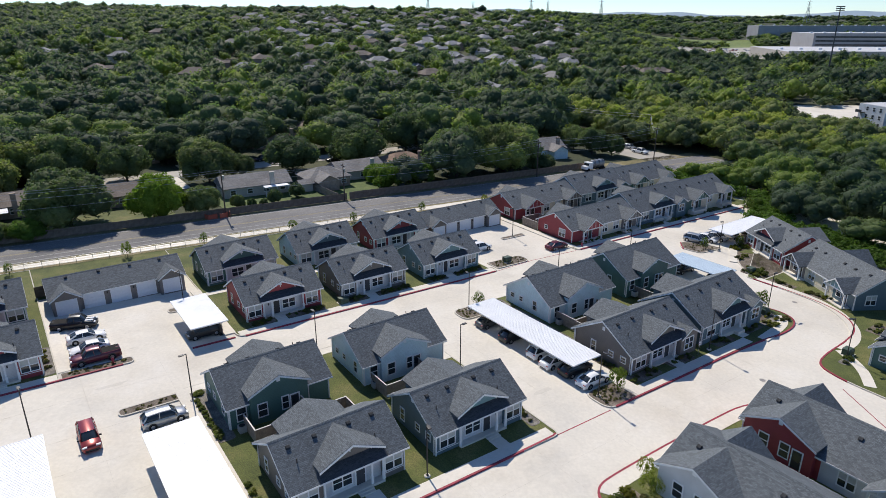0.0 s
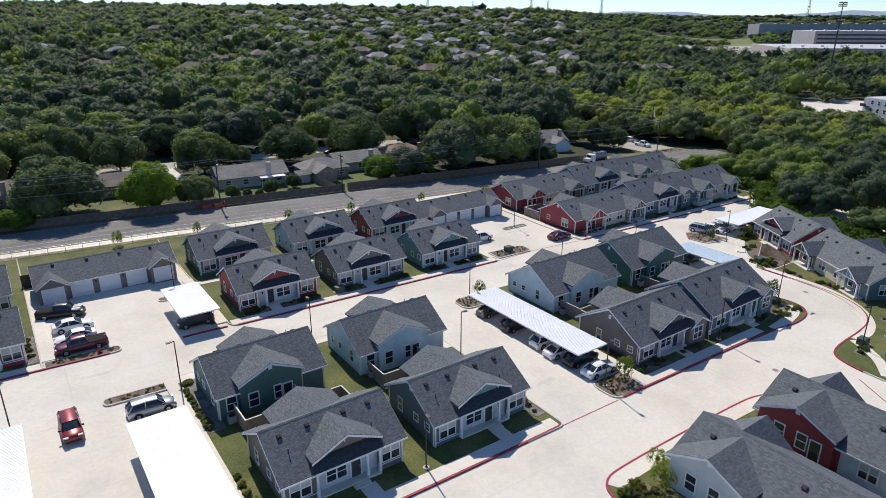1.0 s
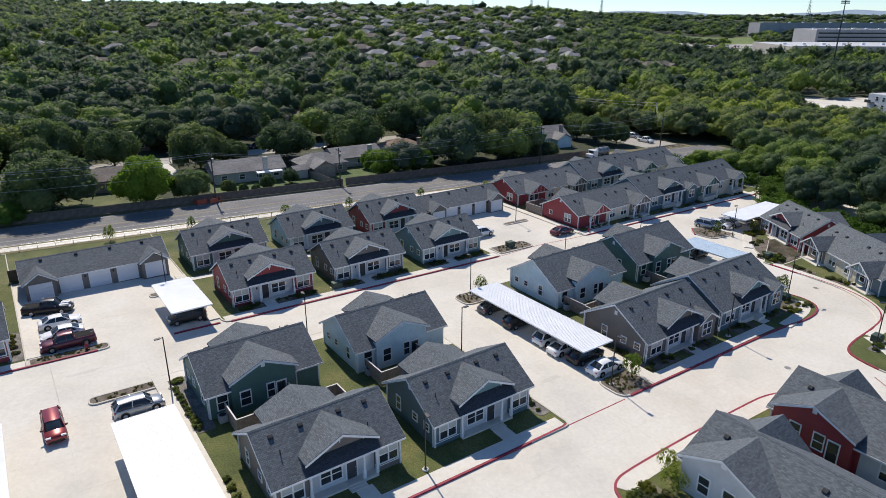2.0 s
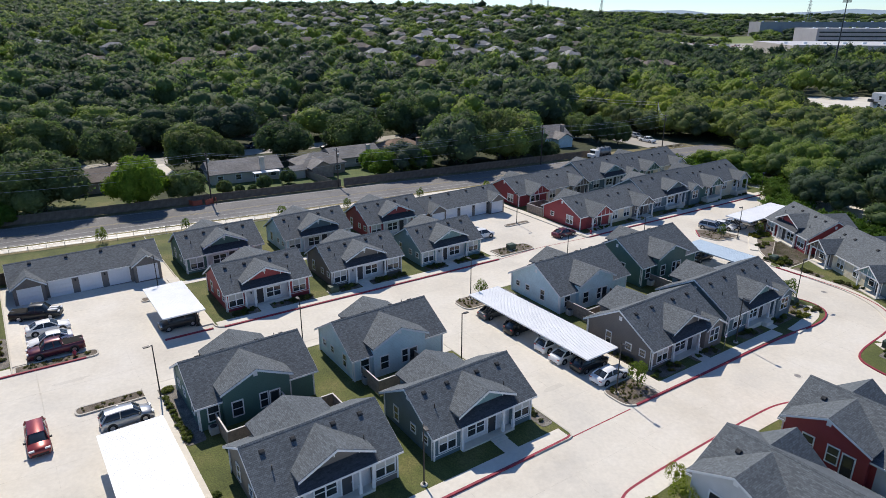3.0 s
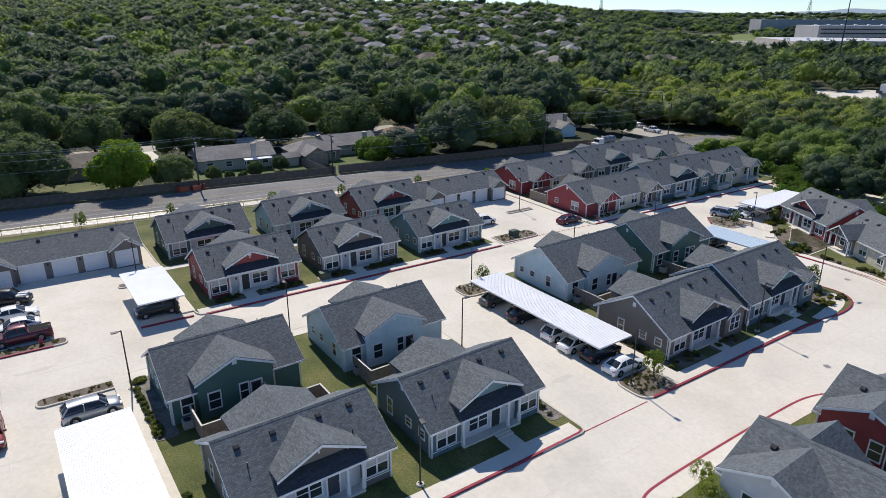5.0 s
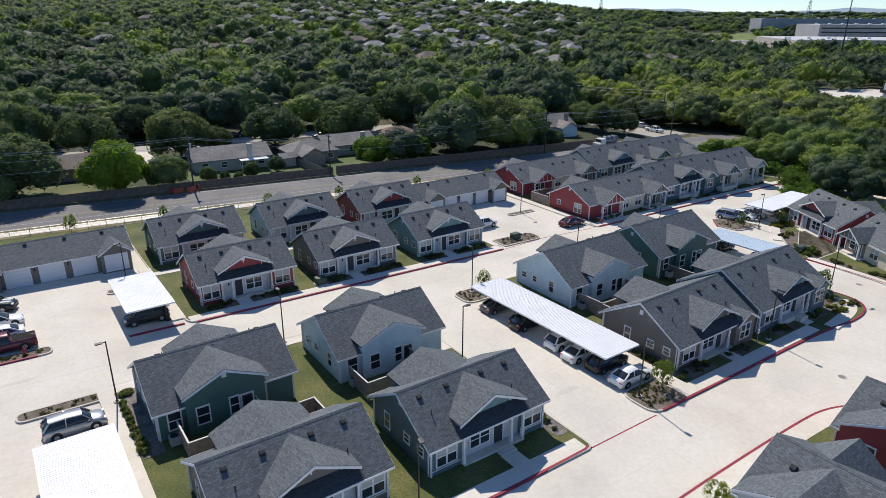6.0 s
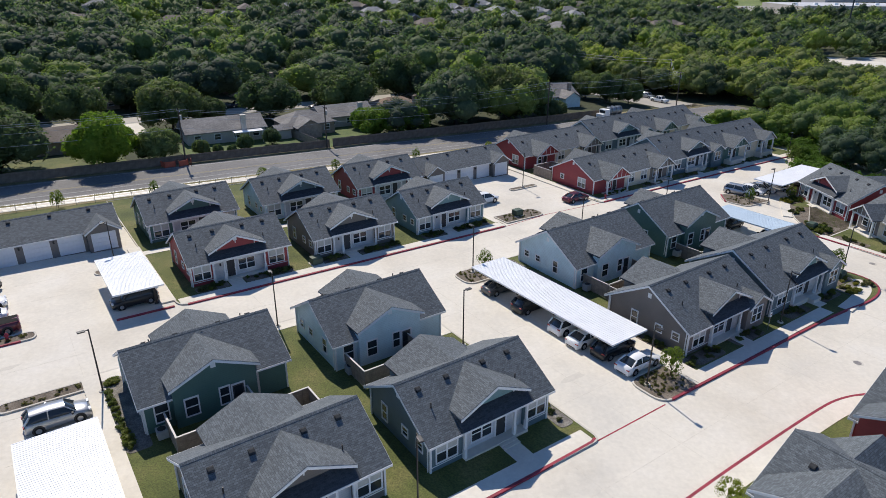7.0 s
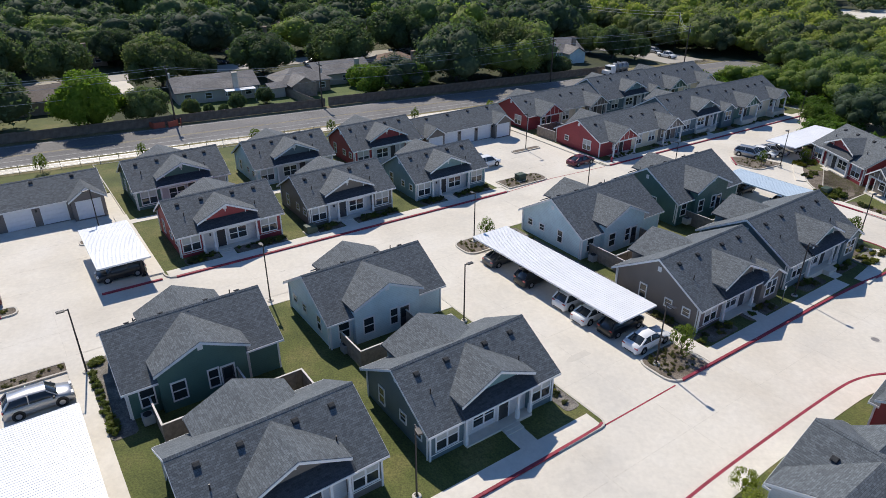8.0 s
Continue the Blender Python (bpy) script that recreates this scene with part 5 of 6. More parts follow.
    if kind == "pickup":
        # Flat black slab on the deck; its colour stands for the recessed bed's shade.
        part("load_bed", boxed(0.13 * ln, ln / 2 - 0.12, -half * 0.78, half * 0.78, 1.12, 1.205, RUBBER), None, c, "flat black slab for the shaded load bed")
    if stripes:
        for y in (-0.35, 0.35):
            part("stripe", boxed(-ln / 2 + 0.35, -ln * 0.26, y - 0.2, y + 0.2, 1.06, 1.155, paint("stripe_white", (0.75, 0.75, 0.76), 0.0)), None, c, "white bonnet stripe")
    return c


PAINTS = {
    "white": ("white_paint", (0.84, 0.84, 0.83), 0.0), "black": ("black_paint", (0.012, 0.013, 0.015), 0.2), "maroon": ("maroon_paint", (0.105, 0.014, 0.026), 0.3),
    "silver": ("silver_paint", (0.42, 0.43, 0.45), 0.7), "red": ("red_paint", (0.26, 0.03, 0.028), 0.3), "navy": ("navy_paint", (0.022, 0.032, 0.06), 0.3), "grey": ("grey_paint", (0.09, 0.095, 0.1), 0.5),
}
for u, v, turn, kind, colour, lab in (
    (10.9, 5.3, 180, "sedan", "white", "white sedan parked beside a planted bed"), (10.9, 8.3, 180, "suv", "black", "black sport utility car under the carport"),
    (10.3, 11.1, 180, "sedan", "white", "white sedan half under the carport"), (10.6, 13.9, 180, "suv", "white", "white sport utility car under the carport"),
    (10.4, 19.4, 180, "suv", "black", "black off-road car under the carport"), (10.4, 24.6, 180, "sedan", "grey", "dark grey car under the carport"),
    (-38.6, 44.1, 0, "pickup", "maroon", "maroon pickup truck with an open bed"), (-38.9, 46.9, 0, "sedan", "white", "white car parked beside a pickup"),
    (-38.8, 50.6, 180, "sedan", "white", "white sedan with a dark sunroof"), (-39.6, 55.6, 160, "pickup", "black", "black pickup truck with white bonnet stripes"),
    (-25.2, 43.6, 0, "suv", "black", "black car in the shade of the carport"), (-34.6, 25.6, 180, "suv", "silver", "silver hatchback beside the carport"),
    (42.2, 43.4, 180, "sedan", "maroon", "maroon sedan parked at the court"), (28.6, 50.4, 180, "suv", "white", "white sport utility car in the court"),
    (28.2, 53.4, 180, "sedan", "navy", "dark blue sedan in the court"), (69.3, 31.0, 100, "suv", "silver", "silver-grey sport utility car near the island bed"),
    (72.0, 30.4, 100, "sedan", "white", "white sedan by the far carport"), (74.6, 29.8, 100, "sedan", "silver", "silver car by the far carport"),
    (53.0, 22.3, 0, "sedan", "black", "black car under the blue carport"), (53.0, 16.5, 0, "sedan", "silver", "silver car under the blue carport"),
    (-41.9, 26.3, 90, "suv", "red", "faded red sport utility car in the drive"),
    (78, 28.4, 90, "sedan", "silver", "silver car under the far carport"), (83.4, 28.4, 90, "suv", "black", "black car under the far carport"),
):
    car(at(u, v, turn), kind, PAINTS[colour], lab, "stripes" in lab)


def tank_truck(m):
    t = thing("tank_truck", m, "white work truck with a grey tank body", "truck", "parked vehicles")
    bm = bmesh.new()
    box(bm, -4.0, -2.2, -1.15, 1.15, 0.6, 1.5, 0.1)
    box(bm, -3.0, -1.4, -1.2, 1.2, 0.6, 2.6, 0.15)
    part("cab", bm, paint(*PAINTS["white"]), t, "white cab")
    part("windscreen", boxed(-3.03, -2.95, -1.0, 1.0, 1.65, 2.35, GLASS), None, t)
    bm = bmesh.new()
    tube(bm, [(-1.1, 0, 1.95), (-0.9, 0, 1.95), (3.2, 0, 1.95), (3.4, 0, 1.95)], [0.8, 1.05, 1.05, 0.8], 16)
    part("tank", bm, STEEL, t, "grey steel tank")
    for x in (-0.4, 1.1, 2.6):
        part("tank_hoop", boxed(x - 0.05, x + 0.05, -1.1, 1.1, 0.9, 3.05, STEEL), None, t)
    part("chassis", boxed(-3.9, 3.6, -0.5, 0.5, 0.55, 0.9, BLACK), None, t)
    for x in (-3.1, 1.6, 2.8):
        for s in (-1, 1):
            part("wheel", TYRE, None, t, "", pose(x, s * 1.05, 0.5) @ Matrix.Diagonal((1.5, 1.6, 1.5, 1)))
    return t


tank_truck(at(101.0, 87.4, -4))


# ---- planting ----
def bush_mesh(seed, material):
    return raw_mesh(*crown(5, 36, 0.13, 0.8, seed, 0.85, ICO), material)


DUSKY = leafy("dusky_shrub_leaves", (0.075, 0.085, 0.04), (0.11, 0.115, 0.055), (0.15, 0.145, 0.075))
GOLD = leafy("golden_shrub_leaves", (0.12, 0.13, 0.02), (0.17, 0.17, 0.03), (0.2, 0.2, 0.05))
BUSHES = {"round": [bush_mesh(s, SHRUB) for s in (41, 42)], "dusky": [bush_mesh(s, DUSKY) for s in (43, 44)], "gold": [bush_mesh(s, GOLD) for s in (45,)]}
shrub_labels = {"round": "rounded clipped green shrub in mulch", "dusky": "low greyish shrub in a bed", "gold": "yellow-green flowering shrub in mulch"}
plant_rng = random.Random(12)


def shrub(u, v, r, kind):
    p = xy(u, v)
    ms = BUSHES[kind]
    ob = new("shrub", ms[plant_rng.randrange(len(ms))])
    ob.matrix_basis = pose(p.x, p.y, slope(p.x, p.y) + TOP + r * 0.25, 0, 0, plant_rng.uniform(0, 360)) @ Matrix.Diagonal((r, r, r, 1))
    tagged(ob, shrub_labels[kind], "shrub", "shrubs")


# a clipped row along the western walk
for k in range(10):
    shrub(-30.66 + plant_rng.uniform(-0.08, 0.08), 27.4 - k * 0.9, (0.36 if k < 8 else 0.48) + 0.08 * plant_rng.random(), "round")
for k in range(7):
    shrub(-30.3 + plant_rng.uniform(-0.4, 0.5), 28.3 + 1.2 * plant_rng.random(), 0.42, "round")
for k in range(6):
    shrub(-30.6 + plant_rng.uniform(-0.15, 0.15), 10.6 - k * 1.3, 0.4 + 0.1 * plant_rng.random(), "round")


def bed(u0, u1, v0, v1, count, mix="round dusky gold", material=None, size=0.4):
    """A mulch bed with shrubs strewn over it."""
    slab("planting_bed", rounded(rect(u0, u1, v0, v1), 0.5, 3), 0.0, TOP + 0.0, material or MULCH, "mulched planting bed", "planting bed")
    kinds = mix.split()
    for _ in range(count):
        shrub(plant_rng.uniform(u0 + 0.3, u1 - 0.3), plant_rng.uniform(v0 + 0.3, v1 - 0.3), size * plant_rng.uniform(0.6, 1.2), plant_rng.choice(kinds))


bed(-30.98, -29.1, 18.4, 29.9, 0, material=GRAVEL)
for u0 in (-13.2, 2.0, 17.4):
    bed(u0 - 5.8, u0 - 2.1, 42.0, 43.6, 13, "round dusky", size=0.45)
    bed(u0 - 0.2, u0 + 5.8, 42.0, 43.6, 20, "round dusky", size=0.45)
for u0 in (21.5, 38.0):
    bed(u0 - 5.6, u0 - 1.2, 1.9, 3.6, 11, "round dusky")
    bed(u0 + 0.9, u0 + 5.8, 1.9, 3.6, 11, "round dusky")
bed(14.95, 16.0, 2.2, 13, 16, "round dusky", size=0.45)
bed(14.95, 17.2, 13.2, 30.6, 4, "dusky", GRAVEL, size=0.35)
bed(-1.75, -0.25, 2.6, 8.6, 16, "dusky gold", GRAVEL)
bed(44.2, 49.6, 0.9, 3.0, 10, "gold dusky round", GRAVEL, 0.55)
bed(45.2, 49.4, 3.2, 8.0, 12, "gold round", MULCH, 0.5)
for u0 in (51.5, 61.5, 72, 81, 91, 99):
    bed(u0 - 2.8, u0 + 2.6, 42.0, 43.3, 8, "round dusky")
bed(-43.4 - 1.4, -43.2, 43, 51, 14, "gold dusky", GRAVEL, 0.4)
bed(-3.6, -0.4, -13.5, -9.8, 14, "gold round dusky", MULCH, 0.7)
bed(27.0, 28.2, -13, -10.5, 4, "dusky", GRAVEL, 0.4)
bed(61.9, 64.5, 12.9, 16.8, 12, "round dusky", MULCH, 0.7)
bed(61.9, 63.4, 7.0, 11.6, 10, "round dusky", MULCH, 0.45)
slab("lawn", rounded([(71.0, 22.3), (75.0, 24.7), (77.0, 22.6), (72.6, 20.4)], 0.5, 3), 0.0, TOP + 0.0, GRASS, "small lawn before the red cottage", "lawn")
bed(63.4, 66.6, 12.6, 17.0, 18, "dusky gold round", MULCH, 0.5)
bed(67.0, 70.4, 19.6, 21.6, 10, "round dusky", MULCH, 0.5)
bed(71.5, 76.0, 22.6, 25.0, 10, "round gold", MULCH, 0.6)
bed(61.6, 63.2, -1.0, 5.5, 10, "round dusky gold", MULCH, 0.5)
bed(55.5, 59.5, -9.2, -6.9, 8, "dusky round", MULCH, 0.45)
bed(42.2, 45.0, -10.4, -9.2, 5, "dusky round", GRAVEL, 0.45)
low_plants = []
for isle, n in (((8.6, 12.6, 0.9, 3.8), 16), ((8.6, 12.4, 28.2, 30.8), 12), ((-38, -32.4, 29.3, 30.3), 5), ((-42, -35.4, 41.5, 42.3), 9), ((26, 32.5, 41.6, 43.8), 9), ((64.6, 69.0, 26.8, 30.5), 8)):
    for _ in range(n * 4):
        q = xy(plant_rng.uniform(isle[0], isle[1]), plant_rng.uniform(isle[2], isle[3]))
        low_plants.append((q.x, q.y, plant_rng.uniform(0.1, 0.2), plant_rng.uniform(0.28, 0.42)))
woods("bed_plants", low_plants, [crown(4, 20, 0.17, 0.8, k, 0.7, OCTA) for k in (51, 52, 53)], DUSKY, "low dry plants in kerbed beds")

# tall brush at the wood's edge
brush = []
for _ in range(420):
    q = xy(plant_rng.uniform(87, 112), plant_rng.uniform(31.5, 41))
    if (q - xy(99, 37.5)).length > 1.2:
        e = (q - ORIGIN).dot(U)
        if (q - ORIGIN).dot(V) < 39.4 - 0.0 * e and e > 101 or e > 109:
            brush.append((q.x, q.y, plant_rng.uniform(0.7, 1.5), plant_rng.uniform(1.0, 2.2)))
for _ in range(160):
    q = xy(plant_rng.uniform(108.5, 116), plant_rng.uniform(40, 74))
    brush.append((q.x, q.y, plant_rng.uniform(0.9, 1.9), plant_rng.uniform(1.4, 3.0)))
for _ in range(260):
    v = plant_rng.uniform(0, 34)
    q = xy(plant_rng.uniform(85, 96) + 0.12 * v, v)
    brush.append((q.x, q.y, plant_rng.uniform(0.7, 1.7), plant_rng.uniform(0.9, 2.6)))
woods("brush", brush, [crown(5, 20, 0.13, 0.9, k, 0.7, OCTA) for k in (61, 62, 63)], BRIGHT, "tall bright green brush at the wood's edge")
# dried spill marks on the concrete
DAMP = concrete("stained_concrete", 0.6)
for cu, cv, ru, rv in ((4.6, 7.4, 1.3, 0.5), (-38, 36.6, 1.6, 0.4)):
    blob = [(cu + ru * math.cos(a) * (1 + 0.25 * math.sin(3 * a + cu)), cv + rv * math.sin(a) * (1 + 0.3 * math.cos(2 * a))) for a in (2 * math.pi * k / 22 for k in range(22))]
    slab("stain", blob, -0.02, 0.005, DAMP, "dried dark stain on pale concrete", "stain")

# walks from the kerb to each porch, with two steps
for u, v0, v1 in ((-21.4, 1.7, 3.2), (-6.5, 1.7, 3.2), (23.7, 1.7, 3.0), (38.8, 1.7, 3.0), (-14.35, 41.9, 42.8), (0.85, 41.9, 42.8), (16.25, 41.9, 42.8), (52.3, 41.9, 42.6), (64, 41.9, 42.6), (74.8, 41.9, 43), (90.2, 41.9, 43.2), (101.5, 41.9, 43.2)):
    slab("walkway", rect(u - 0.8, u + 0.8, v0, v1 + 0.1), 0.0, TOP + 0.012, WALKWAY, "short concrete walk to a porch", "walkway")

# green utility boxes
for u, v in ((29.0, 42.8), (-4.4, 42.6), (48.2, 4.4), (45.6, -9.0), (62.9, 15.2)):
    ub = thing("utility_box", at(u, v, 0, 0.12), "green metal utility box on a concrete pad", "utility box", "utility boxes")
    part("pad", boxed(-0.8, 0.8, -0.7, 0.7, -0.1, 0.08, KERB), None, ub, "concrete pad")
    bm = bmesh.new()
    prism(bm, [(-0.55, 0.08), (0.55, 0.08), (0.55, 0.75), (0.4, 0.9), (-0.55, 0.9)], lambda a, b, s: ((-0.65, 0.65)[s], -a, b))
    part("cabinet", bm, plain_cache("utility_green", (0.045, 0.075, 0.05)), ub)
    part("lid", boxed(-0.68, 0.68, -0.35, 0.58, 0.9, 0.94, plain_cache("utility_green", (0.045, 0.075, 0.05))), None, ub)
# fire hydrants
for u, v in ((-37.0, 41.9), (47.0, 41.2)):
    hy = thing("fire_hydrant", at(u, v, 0, 0.12), "dark red fire hydrant in a narrow bed", "fire hydrant", "fire hydrants")
    bm = bmesh.new()
    tube(bm, [(0, 0, 0), (0, 0, 0.08), (0, 0, 0.09), (0, 0, 0.6), (0, 0, 0.62), (0, 0, 0.68), (0, 0, 0.8)], [0.2, 0.2, 0.13, 0.13, 0.18, 0.16, 0.05], 12)
    part("barrel", bm, RED_PAINT, hy)
    for t in (0, 90, 180):
        bm = bmesh.new()
        tube(bm, [(0.1, 0, 0.48), (0.24, 0, 0.48)], [0.08, 0.07], 8)
        part("outlet", bm, RED_PAINT, hy, "", pose(0, 0, 0, 0, 0, t))
# small signs on posts
for u, v in ((28.0, 2.2), (-23.0, 42.6), (12.7, 26.9)):
    sg = thing("sign_post", at(u, v, 0, 0.12), "small white sign on a thin steel post", "sign", "small signs")
    part("post", boxed(-0.03, 0.03, -0.03, 0.03, -0.2, 2.1, STEEL), None, sg)
    part("plate", boxed(-0.18, 0.18, -0.045, -0.03, 1.55, 2.1, TRIM), None, sg, "white sign plate")
    part("bar", boxed(-0.12, 0.12, -0.05, -0.045, 1.75, 1.85, RED_PAINT), None, sg, "red bar on the plate")
# round manhole covers
for u, v in ((29.5, -6.1), (-1.0, 34.0), (57.0, 4.2)):
    mc = thing("manhole_cover", at(u, v), "round iron manhole cover in concrete", "manhole cover", "manhole covers")
    bm = bmesh.new()
    tube(bm, [(0, 0, -0.1), (0, 0, 0.006)], [0.55, 0.55], 20)
    part("collar", bm, KERB, mc)
    bm = bmesh.new()
    tube(bm, [(0, 0, -0.05), (0, 0, 0.011)], [0.36, 0.36], 20)
    part("lid", bm, plain_cache("iron_lid", (0.3, 0.28, 0.26), 0.6, 0.5), mc)


# ---- along the street ----
def rail_fence(u0, u1, v):
    p = xy(u0, v)
    f = thing("rail_fence", at(u0, v, math.degrees(math.atan(-0.075)), 0.05), "low grey metal rail fence along the walk", "fence")
    ln = u1 - u0
    for z in (0.35, 0.75, 1.1):
        pts = []
        for k in range(13):
            q = xy(u0 + ln * k / 12, v)
            pts.append((ln * k / 12, 0, z + slope(q.x, 0) - slope(p.x, 0)))
        bm = tube(bmesh.new(), pts, [0.03] * 13, 5)
        part("rail", bm, STEEL, f)
    me = boxed(-0.035, 0.035, -0.035, 0.035, -0.3, 1.15, STEEL)
    for k in range(int(ln // 2.6) + 1):
        q = xy(u0 + k * 2.6, v)
        part("post", me, None, f, "", pose(k * 2.6, 0, slope(q.x, 0) - slope(p.x, 0)))


rail_fence(-80, 24, st(-80, 82.4)[1])


def board_wall(u0, u1, v0, v1, h, label, material):
    """A tall board fence built of panels of uneven boards."""
    f = thing("garden_fence", at(u0, v0), label, "fence", "garden fences")
    ln, turn = math.hypot(u1 - u0, v1 - v0), math.degrees(math.atan2(v1 - v0, u1 - u0))
    p0 = xy(u0, v0)
    n = int(ln // 2.4)
    r = random.Random(int(u0 * 7 + v0))
    for k in range(n):
        a = k * 2.4
        q = xy(u0 + (u1 - u0) * a / ln, v0 + (v1 - v0) * a / ln)
        # one sheet of boards with a groove between each pair
        line = []
        for j in range(12):
            o = r.uniform(-0.012, 0.008)
            line += [(j * 0.2 + 0.005, o), (j * 0.2 + 0.185, o), (j * 0.2 + 0.187, 0.014), (j * 0.2 + 0.2, 0.014)]
        line += [(2.4, 0.05), (0, 0.05)]
        ht = h + r.uniform(-0.04, 0.04)
        bm = prism(bmesh.new(), line, lambda a, b, q: (a, b, (0.02, ht)[q]))
        dx, dy = a * math.cos(radians(turn)), a * math.sin(radians(turn))
        part("fence_panel", bm, material, f, "", pose(dx, dy, slope(q.x, 0) - slope(p0.x, 0) + 0.03, 0, 0, turn))


board_wall(-70, 24, st(-70, 99)[1], st(24, 99)[1], 1.65, "old grey-brown board fence beside the street", WOOD_DARK)
board_wall(24, 110, st(24, 99)[1], st(110, 99.5)[1], 1.8, "dark timber fence beside the street", WOOD_DARK)
board_wall(21.3, 19.8, 95.6, 112, 1.8, "board fence between two gardens", WOOD)
board_wall(-43.2, -22.0, 69.4, 69.4, 1.8, "grey fence behind the garages", WOOD_DARK)


def utility_pole(u, v, h, label="tall dark timber utility pole with cross-arm"):
    p = xy(u, v)
    t = thing("utility_pole", at(u, v), label, "utility pole", "utility poles")
    bm = bmesh.new()
    tube(bm, [(0, 0, -0.5), (0, 0, h)], [0.17, 0.11], 8)
    part("pole", bm, BARK, t)
    part("cross_arm", boxed(-0.06, 0.06, -1.1, 1.1, h - 0.7, h - 0.55, BARK), None, t)
    for y in (-1.0, 0.0, 1.0):
        bm = bmesh.new()
        tube(bm, [(0, y, h - 0.56), (0, y, h - 0.3)], [0.06, 0.04], 6)
        part("insulator", bm, STEEL, t)
    bm = bmesh.new()
    tube(bm, [(0.3, 0, h - 2.2), (0.3, 0, h - 1.3)], [0.22, 0.22], 10)
    part("transformer", bm, STEEL, t, "grey transformer can")
    return Vector((p.x, p.y, terrain(p.x, p.y) + h))


poles = [utility_pole(*q) for q in ((*st(-190, 98), 11), (*st(-120, 98), 11), (*st(-62, 98), 11), (-5.4, 96.4, 10.5), (22.6, 95.0, 9.0), (*st(80, 97.6), 10.5), (*st(127, 97.6), 11))]


def wire(name, a, b, sag, radius=0.02):
    bm = bmesh.new()
    pts = [a.lerp(b, k / 14) - Vector((0, 0, sag * 4 * (k / 14) * (1 - k / 14))) for k in range(15)]
    tube(bm, pts, [radius] * 15, 4)
    return tagged(new(name, mesh_of(bm, plain_cache("bare_aluminium_wire", (0.42, 0.43, 0.44), 0.5))), "thin pale overhead wire between poles", "power line", "overhead wires")


for a, b in zip(poles, poles[1:]):
    for off, drop in (((V.x, V.y), 0.3), ((-V.x, -V.y), 0.3), ((0, 0), 1.6), ((0.2, 0), 3.6)):
        o = Vector((*off, -drop))
        wire("power_wire", a + o, b + o, 0.9, 0.022)
branch = [utility_pole(u, v, 11.5, "timber utility pole among the trees") for u, v in ((147, 104), (136, 176), (112, 262))]
for a, b in zip([poles[-1], *branch], branch):
    for drop in (0.4, 1.3):
        wire("power_wire", a - Vector((0, 0, drop)), b - Vector((0, 0, drop)), 1.6, 0.03)
# orange work barrier at the pole
wb = thing("work_barrier", at(-6.8, 96.0), "orange mesh barrier round a street work site", "barrier")
orange = plain_cache("orange_mesh", (0.42, 0.09, 0.05))
for k, (x, y, tn) in enumerate(((-1.5, 0, 0), (0.8, -0.3, 20), (-2.6, 0.8, 100), (2.4, 0.6, 70))):
    part("mesh_panel", boxed(-0.9, 0.9, -0.02, 0.02, 0.1, 1.1, orange), None, wb, "", pose(x, y, 0, 0, 0, tn))
    for e in (-0.92, 0.92):
        part("stake", boxed(e - 0.04, e + 0.04, -0.04, 0.04, -0.2, 1.25, orange), None, wb, "", pose(x, y, 0, 0, 0, tn))


